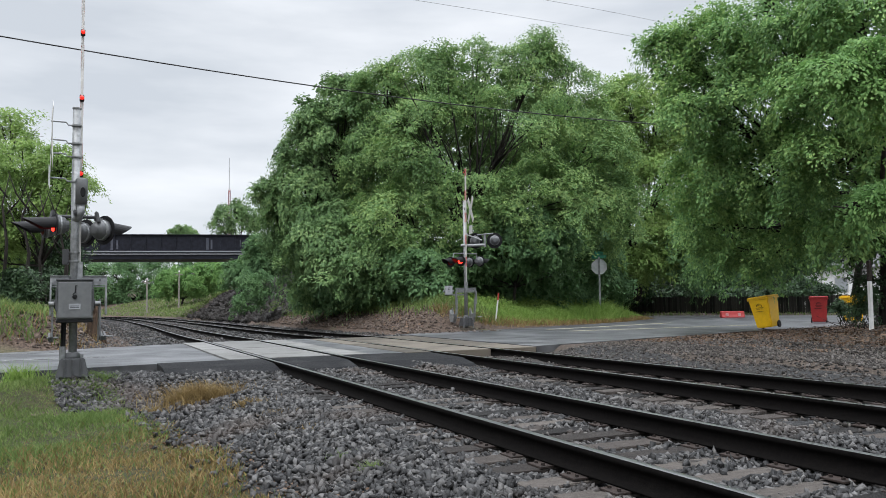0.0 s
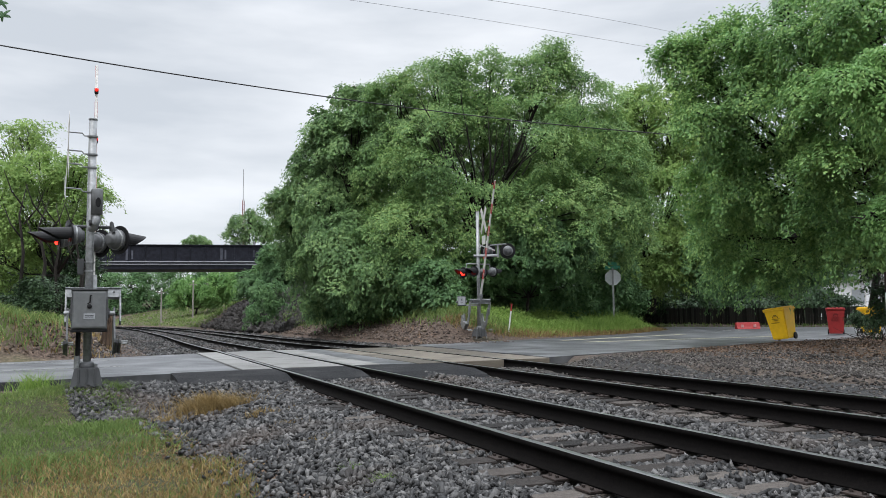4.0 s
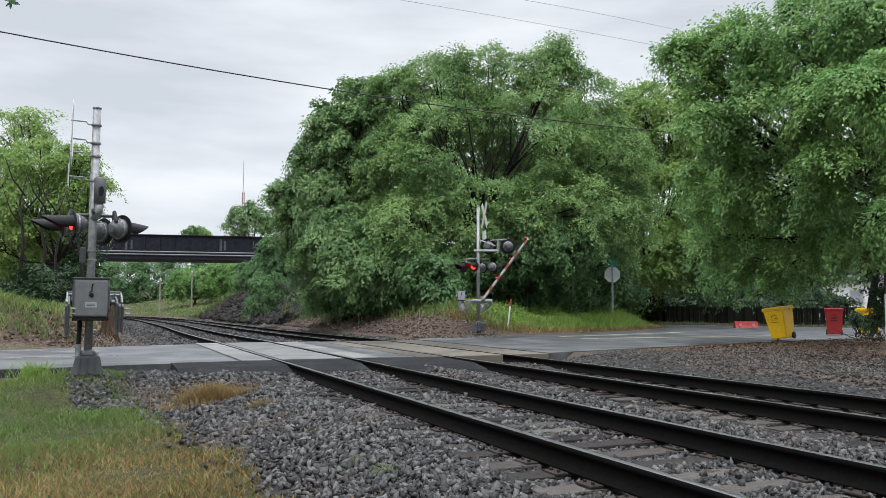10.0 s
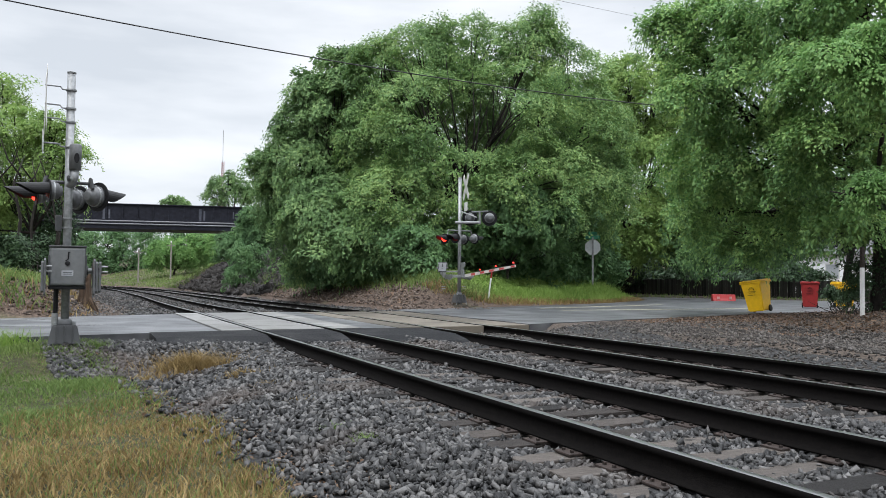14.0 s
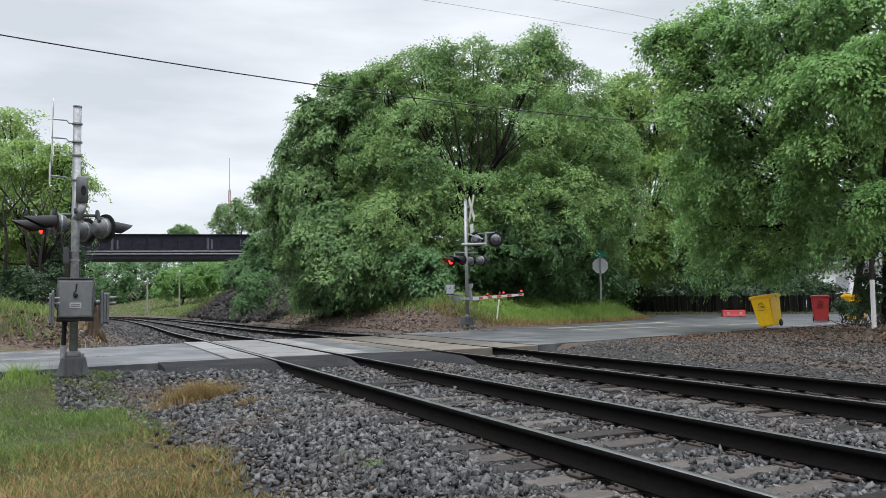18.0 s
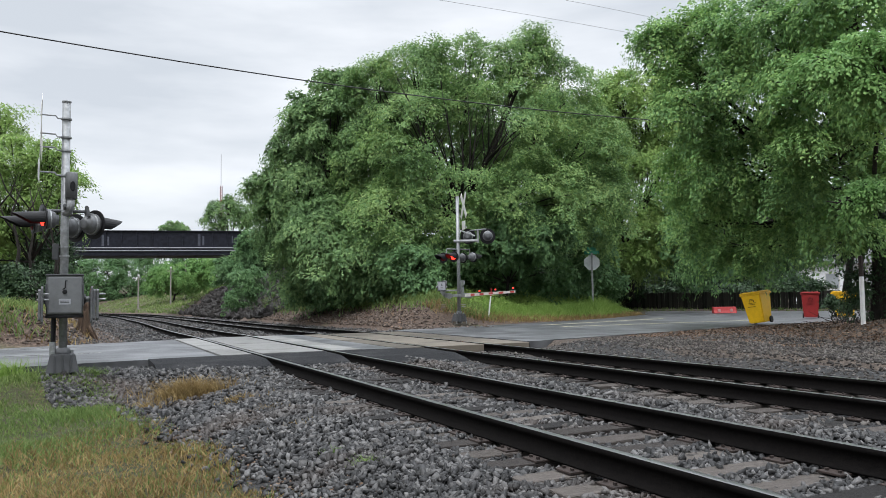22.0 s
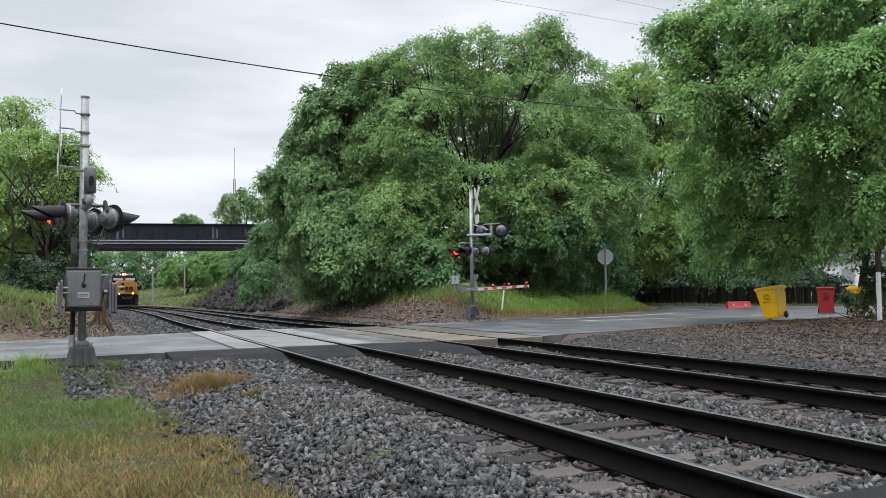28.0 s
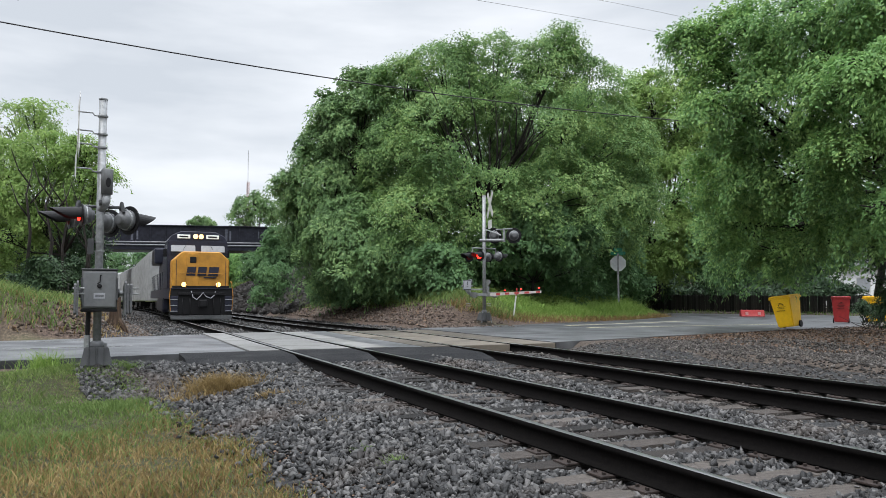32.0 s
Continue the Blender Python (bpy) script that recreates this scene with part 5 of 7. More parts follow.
def mechanism(parent, m, shaft=0.36, paint=M_BOX):
    """The gate's drive case with lid, door, hasp, padlock and notice plate."""
    case = part("gate_mechanism", boxed(-0.25, 0.25, -0.22, 0.2, -0.29, 0.3, 0.02, m), paint, parent, "grey gate drive case")
    part("case_lid", boxed(-0.258, 0.258, -0.27, 0.205, 0.3, 0.325, 0.01, m), M_DARK, case)
    # black slab stands in for the shadow along the case's lower edge
    part("case_under_shade", boxed(-0.256, 0.256, -0.235, 0.205, -0.335, -0.29, 0.012, m), M_BLACK, case)
    part("case_door", boxed(-0.24, 0.24, -0.262, -0.22, -0.275, 0.292, 0.03, m), paint, case)
    part("hasp", tubed([m @ Vector(p) for p in ((0.03, -0.275, 0.22), (0.01, -0.28, 0.225), (0.005, -0.28, 0.12), (-0.03, -0.275, 0.09))], 0.009, 6), M_BLACK, case)
    part("padlock", lathe([(0.012, 0), (0.034, 0.004), (0.034, 0.02), (0.012, 0.024)], 14, m @ pose(0.0, -0.262, 0.055, 90)), M_BLACK, case)
    part("notice_plate", boxed(-0.08, 0.08, -0.268, -0.262, -0.135, -0.05, 0.002, m), M_LOCOG, case)
    for z in (-0.083, -0.105):
        part("notice_writing", boxed(-0.06, 0.06, -0.2705, -0.268, z - 0.005, z + 0.005, 0, m), M_DARK, case)
    part("shaft", tubed([m @ Vector((-shaft, 0, -0.05)), m @ Vector((shaft, 0, -0.05))], 0.04, 12), M_GALV, case)
    for sx in (-1, 1):
        part("shaft_bearing", lathe([(0.05, 0), (0.075, 0.0), (0.075, 0.03), (0.05, 0.035)], 14, m @ pose(sx * 0.252, 0, -0.05, 0, sx * 90, 0)), M_DARK, case)
        part("door_hinge", boxed(sx * 0.25 - 0.012, sx * 0.25 + 0.012, -0.262, -0.2, -0.16, 0.18, 0.004, m), M_DARK, case)
    return case


def crossbuck(parent, m, size=1.0):
    """White crossed boards, facing -y of m."""
    for k, a in enumerate((52, -52)):
        part("crossbuck_board", boxed(-0.61 * size, 0.61 * size, -0.004 - 0.008 * k, 0.002 - 0.008 * k, -0.115 * size, 0.115 * size, 0.002, m @ pose(0, 0, 0, 0, a, 0)), M_ARM, parent, "white reflective board")


def mast(parent, top, r=0.065):
    part("mast", tubed([(0, 0, 0.0), (0, 0, top)], r, 18), M_GALV, parent, smooth=True)
    part("mast_cap", lathe([(r + 0.006, top), (r + 0.008, top + 0.02), (r * 0.5, top + 0.035)], 18), M_GALV, parent)
    # cast base: a tapered box with ribs, on four anchor bolts
    bm = bmesh.new()
    lo = [bm.verts.new((sx * 0.23, sy * 0.21, 0.05)) for sx, sy in ((-1, -1), (1, -1), (1, 1), (-1, 1))]
    hi = [bm.verts.new((sx * 0.17, sy * 0.15, 0.34)) for sx, sy in ((-1, -1), (1, -1), (1, 1), (-1, 1))]
    for k in range(4):
        bm.faces.new((lo[k], lo[(k + 1) % 4], hi[(k + 1) % 4], hi[k]))
    bm.faces.new(lo[::-1])
    bm.faces.new(hi)
    bmesh.ops.bevel(bm, geom=bm.edges[:], offset=0.015, segments=2, affect="EDGES")
    base = part("mast_base", bm, M_DARK, parent)
    for sx in (-1, 0, 1):
        part("base_rib", boxed(sx * 0.11 - 0.014, sx * 0.11 + 0.014, -0.22, -0.16, 0.05, 0.33, 0.006), M_DARK, base)
    part("base_collar", lathe([(0.11, 0.33), (0.115, 0.36), (0.1, 0.41), (r + 0.01, 0.43)], 18), M_ALU, base, smooth=True)
    for sx in (-1, 1):
        for sy in (-1, 1):
            part("anchor_bolt", tubed([(sx * 0.2, sy * 0.19, -0.03), (sx * 0.2, sy * 0.19, 0.06)], 0.02, 6), M_GALV, base)
            part("top_nut", tubed([(sx * 0.13, sy * 0.11, 0.33), (sx * 0.13, sy * 0.11, 0.38)], 0.022, 6), M_GALV, base)
    part("footing", boxed(-0.26, 0.26, -0.24, 0.24, -0.5, -0.022, 0.02), M_CONC_OLD, parent)


def gate_arm(name, length, label, at, weight, metal, side=0.36, lights=(0.35, 0.66, 0.97)):
    """A tapered striped arm along its own +x, that turns about its root."""
    g = tagged(empty(name), label, "gate arm")
    def taper(x):
        return 0.055 - 0.02 * (x - 0.45) / (length - 0.45)

    bm = bmesh.new()
    vs = [bm.verts.new((x, y, z)) for x in (0.45, length) for y in (-0.02, 0.02) for z in (-taper(x), taper(x))]
    for f in ((0, 1, 3, 2), (4, 6, 7, 5), (0, 4, 5, 1), (2, 3, 7, 6), (0, 2, 6, 4), (1, 5, 7, 3)):
        bm.faces.new([vs[i] for i in f])
    part("arm_board", bm, M_ARM, g)
    n = 5
    for k in range(n):
        x1 = length - 0.02 - k * 0.82
        x0 = x1 - (0.36 if k else 0.28)
        h = taper(x0) * 0.78
        for s in (-1, 1):
            part("stripe", boxed(x0, x1, s * 0.0215 - 0.002, s * 0.0215 + 0.002, -h, h), M_RED, g)
        part("stripe", boxed(x0, x1, -0.012, 0.012, -taper(x1) - 0.004, -taper(x0) + 0.002), M_RED, g)
    # yoke: a channel across, side arms back past the pivot, and the counterweights on them
    yoke = part("yoke", boxed(0.3, 0.45, -0.4, 0.4, -0.012, 0.012, 0.004), M_GALV, g)
    for s in (-1, 1):
        part("yoke_flange", boxed(0.36 + s * 0.08 - 0.006, 0.36 + s * 0.08 + 0.006, -0.4, 0.4, -0.045, 0.045, 0.003), M_GALV, yoke)
        part("arm_support", prism([(-0.16, -0.09), (0.1, -0.11), (0.34, -0.06), (0.34, 0.06), (0.1, 0.09), (-0.16, 0.07)], s * 0.39 - 0.012, s * 0.39 + 0.012, pose(0, 0, 0, 90)), M_GALV, g)
    for x in (-0.3, 0.0, 0.3):
        part("yoke_bolt", tubed([(0.375, x, -0.03), (0.375, x, 0.03)], 0.018, 6), M_ALU, yoke)
    part("arm_clamp", boxed(0.3, 0.66, -0.05, 0.05, -0.07, 0.07, 0.01), M_GALV, g)
    # weight levers reach back past the pivot on both sides of the case
    for sgn in (-1, 1):
        out = sgn * (0.36 if sgn < 0 else side)
        lo = out - 0.014
        lever = part("counterweight_arm", prism(weight, lo, lo + 0.028, pose(0, 0, 0, 90), 0.006), metal, g)
        back = [(x, z) for x, z in weight if x < -0.3]
        cx, cz = sum(p[0] for p in back) / len(back), sum(p[1] for p in back) / len(back)
        plate = [(cx + (x - cx) * 0.9, cz + (z - cz) * 0.85) for x, z in back]
        for k in range(2 if sgn > 0 else 1):
            part("counterweight", prism(plate, out + sgn * (0.034 + 0.045 * k) - 0.018, out + sgn * (0.034 + 0.045 * k) + 0.018, pose(0, 0, 0, 90), 0.006), metal, g)
        part("weight_bolt", tubed([(cx, out - sgn * 0.03, -cz), (cx, out + sgn * 0.13, -cz)], 0.014, 6), M_GALV, lever)
        part("weight_bolt", tubed([(cx, out - sgn * 0.03, -cz - 0.08), (cx, out + sgn * 0.13, -cz - 0.08)], 0.014, 6), M_GALV, lever)
    for f in lights:
        x = 0.45 + (length - 0.45) * f
        b = part("arm_lamp_body", boxed(x - 0.05, x + 0.05, -0.035, 0.035, 0.045, 0.09, 0.01), M_BLACK, g)
        part("arm_lamp_lens", lathe([(0.03, 0.088), (0.034, 0.102), (0.03, 0.125), (0.012, 0.14)], 12, pose(x, 0, 0)), M_REDGLOW, b, smooth=True)
    g.matrix_world = at
    return g


# near signal: road traffic comes from -x; the camera sees its back and side
S1 = Vector((-3.41, 13.2, -0.06))
sig = tagged(empty("crossing_signal", pose(*S1)), "galvanised crossing signal mast with red flashing lights and a grey case", "railway signal", "crossing signals")
mast(sig, 4.235, 0.06)
mechanism(sig, pose(0.02, -0.10, 1.22))
bell = part("junction_box", lathe([(0.085, 2.72), (0.088, 3.1), (0.078, 3.12)], 16, pose(0.085, -0.1, 0)), M_BOX, sig, smooth=True)
part("box_window", lathe([(0.05, 0.0), (0.045, 0.02)], 14, pose(0.105, -0.182, 2.9, 90) @ Matrix.Diagonal((0.8, 1.6, 1, 1))), M_BLACK, bell)
part("conduit_elbow", tubed([(0.085, -0.1, 2.72), (0.08, -0.1, 2.6), (0.05, -0.07, 2.52), (0.0, 0.0, 2.47)], 0.06, 12), M_GALV, sig, smooth=True)
for s in (-1, 1):
    part("cross_pipe", tubed([(0, s * 0.06, 2.56), (s * 0.0, s * 0.5, 2.56)], 0.025, 8), M_DARK, sig)
    part("cross_pipe", tubed([(s * 0.06, 0, 2.53), (s * 0.33, 0, 2.53)], 0.025, 8), M_DARK, sig)
light_pair(sig, 2.35, 0.35, 0.36, 196, 0.88, twist=-5)
light_pair(sig, 2.31, 0.35, 0.3, 22, 1.0, twist=18, disc=0.225)
crossbuck(sig, pose(-0.34, 0.0, 3.76, 0, 0, -86), 0.95)
part("track_count_sign", boxed(-0.375, -0.368, -0.22, 0.22, 2.98, 3.3, 0.003), M_WHITE, sig)
for z in (3.97, 3.68, 3.47, 3.08):
    part("sign_bracket", tubed([(0, -0.03, z), (-0.12, -0.03, z), (-0.15, -0.03, z + 0.04), (-0.36, 0, z + 0.05)], 0.012, 6), M_GALV, sig)
    part("bracket_band", lathe([(0.07, z - 0.015), (0.078, z - 0.012), (0.078, z + 0.012), (0.07, z + 0.015)], 16), M_GALV, sig)
for s in (-1, 1):
    part("lamp_hanger", tubed([(s * 0.3, -0.35, 2.56), (s * 0.33, -0.36, 2.42)], 0.03, 8), M_DARK, sig)
    part("lamp_hanger", tubed([(s * 0.3, 0.35, 2.56), (s * 0.33, 0.36, 2.42)], 0.03, 8), M_DARK, sig)
    part("cross_pipe", tubed([(s * 0.3, -0.36, 2.56), (s * 0.3, 0.36, 2.56)], 0.025, 8), M_DARK, sig)
part("junction_case", boxed(-0.17, -0.08, -0.05, 0.05, 1.78, 2.02, 0.01), M_DARK, sig)
for z in (1.83, 1.97):
    part("case_band", lathe([(0.068, z - 0.015), (0.076, z - 0.012), (0.076, z + 0.012), (0.068, z + 0.015)], 16), M_GALV, sig)
part("conduit_sleeve", tubed([(-0.14, 0, 0.3), (-0.14, 0, 0.52)], 0.045, 8), M_GALV, sig)
part("cable_conduit", tubed([(-0.14, 0.0, -0.05), (-0.14, 0.0, 0.35), (-0.13, -0.02, 0.9)], 0.035, 8), M_BLACK, sig)
GATE1 = pose(S1.x + 0.07, S1.y, S1.z + 1.16)
gate1 = gate_arm("gate_arm", 5.05, "red and white striped gate arm with red lamps", GATE1, [(-0.56, 0.17), (-0.5, 0.2), (-0.1, 0.12), (0.08, 0.08), (0.08, -0.08), (-0.1, -0.14), (-0.4, -0.36), (-0.56, -0.33)], M_ALU, 0.3, (0.35, 0.62, 0.86))

# far signal
S2 = Vector((9.55, 25.4, 0.12))
sig2 = tagged(empty("crossing_signal", pose(*S2)), "galvanised crossing signal with white crossed boards and flashing lights", "railway signal", "crossing signals")
mast(sig2, 4.67)
mechanism(sig2, pose(-0.57, 0.29, 1.36, 0, 0, -20) @ Matrix.Scale(0.56, 4), paint=M_LOCOG)
part("case_bracket", boxed(-0.5, 0.0, -0.03, 0.03, -0.03, 0.03, 0.005, pose(0, 0, 1.2, 0, 0, -27)), M_GALV, sig2)
crossbuck(sig2, pose(0.22, -0.05, 4.36, 0, 0, 79), 0.92)
part("track_count_sign", boxed(-0.22, 0.22, -0.004, 0.004, -0.16, 0.16, 0.003, pose(0.22, -0.05, 3.62, 0, 0, 79)), M_WHITE, sig2)
light_pair(sig2, 2.42, 0.375, 0.41, 185, twist=24)
light_pair(sig2, 2.42, 0.36, 0.42, 5, twist=22)
light_pair_arm = pose(0.6, -0.45, 3.2, 0, 0, 62)
for s in (-1, 1):
    lamp_unit(sig2, light_pair_arm @ pose(0.25, s * 0.36, 0, 0, 0, -s * 6) @ Matrix.Scale(1.15, 4), 0.25)
part("side_arm", tubed([(-0.15, 0.05, 3.02), (0.6, -0.45, 3.02)], 0.055, 10), M_GALV, sig2)
part("side_brace", tubed([(0, 0, 3.45), (0.5, -0.4, 3.2)], 0.025, 8), M_GALV, sig2)
part("side_riser", tubed([(0.6, -0.45, 2.95), (0.6, -0.45, 3.45)], 0.045, 10), M_GALV, sig2)
part("riser_cross", tubed([(0.45, -0.1, 3.42), (0.75, -0.8, 3.42)], 0.025, 8), M_GALV, sig2)
for s in (-1, 1):
    part("cross_pipe", tubed([(0, 0, 2.72), (s * 0.5, s * 0.05, 2.72), (s * 0.52, s * 0.05, 2.55)], 0.025, 8), M_GALV, sig2)
GATE2 = pose(S2.x, S2.y, S2.z + 1.0)
gate2 = gate_arm("gate_arm", 4.9, "red and white striped gate arm with red lamps", GATE2, [(-0.85, 0.5), (-0.7, 0.6), (-0.34, 0.58), (-0.3, 0.44), (-0.55, 0.36), (-0.5, 0.12), (0.08, 0.08), (0.08, -0.08), (-0.5, -0.05), (-0.85, 0.15)], M_GALV)


def lit_lens(name, label, size=1.0):
    """The one burning lamp of a pair: a glowing lens that changes from one unit to the other."""
    b = lathe([(0.11, 0.03), (0.11, 0.05), (0.09, 0.066), (0.045, 0.076)], 20, Matrix.Scale(size, 4) @ pose(0, 0, 0, 0, 90, 0))
    return tagged(part(name, b, M_GLOWLENS, smooth=True), label, "lamp")


flash1 = lit_lens("lit_red_lamp", "glowing red lamp of the near crossing signal", 0.88)
flash2 = lit_lens("lit_red_lamp", "glowing red lamp of the far crossing signal")
FLASH1 = [pose(*S1) @ pose(0, 0, 2.35, 0, 0, 196) @ pose(0.36, s * 0.35, 0, 0, 0, -5) for s in (1, -1)]
FLASH2 = [pose(*S2) @ pose(0, 0, 2.42, 0, 0, 185) @ pose(0.41, s * 0.375, 0, 0, 0, 24) for s in (1, -1)]


# ---- overbridge ----
bridge = tagged(empty("railway_overbridge"), "black riveted steel girder bridge over the line", "bridge")
BA, BB = Vector((-26.0, 100.3, 0)), Vector((24.0, 89.0, 0))
bd = (BB - BA).normalized()
BM = Matrix.Translation(BA) @ Matrix.Rotation(math.atan2(bd.y, bd.x), 4, "Z")
BL = (BB - BA).length
part("girder_web", boxed(0, BL, 0, 0.12, 6.95, 9.2, 0, BM), M_GIRDER, bridge)
part("top_flange", boxed(0, BL, -0.2, 0.32, 9.2, 9.3, 0.01, BM), M_GIRDER, bridge)
part("bottom_flange", boxed(0, BL, -0.25, 0.35, 6.42, 6.95, 0.02, BM), M_GIRDER, bridge)
part("deck", boxed(0, BL, 0.3, 7.0, 6.5, 7.1, 0, BM), M_GIRDER, bridge)
part("far_girder", boxed(0, BL, 7.0, 7.2, 6.5, 9.1, 0, BM), M_GIRDER, bridge)
for k in range(int(BL / 1.65)):
    part("stiffener", boxed(k * 1.65, k * 1.65 + 0.1, -0.1, 0.0, 6.95, 9.2, 0, BM), M_GIRDER, bridge)
for z in (6.98, 7.3):
    part("service_pipe", tubed([BM @ Vector((0, -0.32, z)), BM @ Vector((BL, -0.32, z))], 0.08, 8), M_STEELRAIL, bridge)
for x in (41.5,):
    part("abutment", boxed(x, x + 9, -0.5, 7.6, -0.5, 6.42, 0.05, BM), M_ROCK, bridge)
part("abutment", boxed(9, 17, -0.5, 7.6, -0.5, 6.42, 0.05, BM), M_ROCK, bridge)

# ---- bins, signs, post, barrier ----
def wheelie_bin(name, m, body_mat, label):
    b = tagged(empty(name), label, "wheeled bin")
    bm = bmesh.new()
    rows = []
    for z, w, d in ((0.05, 0.25, 0.29), (0.5, 0.285, 0.345), (0.88, 0.315, 0.4), (0.98, 0.325, 0.41)):
        rows.append([bm.verts.new((sx * w, sy * d, z)) for sx, sy in ((-1, -1), (1, -1), (1, 1), (-1, 1))])
    for r, s in zip(rows, rows[1:]):
        for k in range(4):
            bm.faces.new((r[k], r[(k + 1) % 4], s[(k + 1) % 4], s[k]))
    bm.faces.new(rows[0][::-1])
    bm.faces.new(rows[-1])
    bmesh.ops.bevel(bm, geom=bm.edges[:], offset=0.03, segments=2, affect="EDGES")
    part("body", bm, body_mat, b, smooth=False)
    part("rim", boxed(-0.35, 0.35, -0.43, 0.43, 0.96, 1.01, 0.015), body_mat, b)
    part("lid", boxed(-0.34, 0.34, -0.46, 0.4, 1.01, 1.06, 0.025), body_mat, b)
    part("handle", tubed([(-0.24, 0.43, 0.95), (-0.24, 0.5, 1.0), (0.24, 0.5, 1.0), (0.24, 0.43, 0.95)], 0.018, 8), body_mat, b)
    for s in (-1, 1):
        w = part("wheel", lathe([(0.04, -0.03), (0.108, -0.025), (0.112, 0.0), (0.108, 0.025), (0.04, 0.03)], 18, pose(s * 0.27, 0.21, 0.11, 0, 90, 0)), M_BLACK, b)
    for x0, x1, z0, z1 in ((-0.08, 0.08, 0.79, 0.8), (-0.05, 0.05, 0.82, 0.835), (-0.08, -0.068, 0.74, 0.8), (0.068, 0.08, 0.74, 0.8)):
        part("badge", boxed(x0, x1, -0.405, -0.37, z0, z1), M_BLACK, b)
    for x0, x1, z0 in ((-0.13, 0.13, 0.7), (-0.1, 0.09, 0.66), (-0.16, 0.1, 0.58)):
        part("writing", boxed(x0, x1, -0.385, -0.34, z0, z0 + 0.011), M_BLACK, b)
    for k in range(4):
        part("lid_rib", boxed(-0.27 + k * 0.16, -0.21 + k * 0.16, -0.4, 0.36, 1.055, 1.075, 0.008), body_mat, b)
    for sx in (-1, 1):
        part("lid_hinge", boxed(sx * 0.2 - 0.05, sx * 0.2 + 0.05, 0.38, 0.47, 0.97, 1.07, 0.015), body_mat, b)
    part("axle", tubed([(-0.29, 0.21, 0.11), (0.29, 0.21, 0.11)], 0.015, 8), M_BLACK, b)
    b.matrix_world = m
    return b


wheelie_bin("wheeled_bin", pose(17.02, 18.28, 0.04) @ Matrix.Rotation(radians(-8), 4, Vector((0.74, 0.67, 0))) @ pose(0, 0, 0, 0, 0, -72), M_YELLOW, "yellow plastic wheeled bin leaning on the leaf litter")
wheelie_bin("wheeled_bin", pose(23.37, 21.5, 0.0, 0, 0, -50), M_REDBIN, "red plastic wheeled bin under the trees")
wheelie_bin("wheeled_bin", pose(24.9, 21.15, 0.0, 0, 0, -30), M_YELLOW, "yellow plastic wheeled bin beside the red one")

post = tagged(empty("marker_post", pose(15.7, 13.7, 0.2, 0, 0.8, 0)), "white wooden marker post leaning at the yard's edge", "post")
part("shaft", boxed(-0.05, 0.05, -0.04, 0.04, -0.3, 1.24, 0.01), M_WHITE, post)
part("top_band", boxed(-0.052, 0.052, -0.042, 0.042, 1.24, 1.79, 0.01), M_PLATE, post)

stop = tagged(empty("stop_sign", pose(19.97, 31.28, 0.0, 0, 0, -36)), "octagonal sign seen from its grey back on a steel post", "road sign")
oct_ = [(0.375 / math.cos(math.pi / 8) * math.cos(math.pi / 8 + k * math.pi / 4), 0.375 / math.cos(math.pi / 8) * math.sin(math.pi / 8 + k * math.pi / 4)) for k in range(8)]
part("sign_plate", prism(oct_, -0.006, 0.006, pose(0, 0.045, 2.70, 90)), M_SIGNBACK, stop)
part("post", boxed(-0.045, 0.045, -0.035, 0.035, -0.3, 3.18, 0.006), M_GALV, stop)
part("street_name_blade", boxed(-0.36, 0.36, -0.008, 0.008, 3.11, 3.28, 0.003), M_SIGNGREEN, stop)
part("street_name_blade", boxed(-0.36, 0.36, -0.008, 0.008, 3.3, 3.46, 0.003, pose(0, 0, 0, 0, 0, 55)), M_SIGNGREEN, stop)
for z in (2.5, 2.9):
    part("sign_bolt", tubed([(0, 0.0, z), (0, 0.07, z)], 0.014, 6), M_GALV, stop)

# darker red and pink patches carry the shade the barrier stands in
barrier = tagged(empty("water_barrier", pose(27.6, 30.2, 0.02, 0, 0, -25)), "low red plastic road barrier with white patches", "barrier")
part("body", prism([(-0.2, 0), (0.18, 0), (0.13, 0.15), (0.09, 0.34), (-0.09, 0.34), (-0.13, 0.15)], -0.6, 0.6, pose(0, 0, 0, 90, 0, 90), 0.02), M_REDBIN, barrier)
for x in (-0.32, 0.32):
    part("reflective_patch", boxed(x - 0.07, x + 0.07, -0.185, -0.12, 0.09, 0.23, 0.01), M_PATCH, barrier)

# ---- overhead wire ----
def wire(name, a, b, sag, r, label):
    a, b = Vector(a), Vector(b)
    pts = []
    for k in range(41):
        t = k / 40
        p = a.lerp(b, t)
        p.z -= 4 * sag * t * (1 - t)
        pts.append(p)
    tagged(part(name, tubed(pts, r, 6), M_CABLE), label, "cable")


wire("overhead_cable", (-7.6, 20.8, 7.77), (19.6, 22.7, 7.84), 0.4, 0.017, "black overhead cable sagging across the crossing")
wire("overhead_wire", (4.0, 27.6, 13.1), (26.0, 27.8, 13.13), -0.13, 0.006, "thin black overhead wire above the road")
wire("overhead_wire", (8.0, 24.9, 12.75), (27.5, 29.3, 14.67), -0.2, 0.006, "thin black overhead wire above the road")

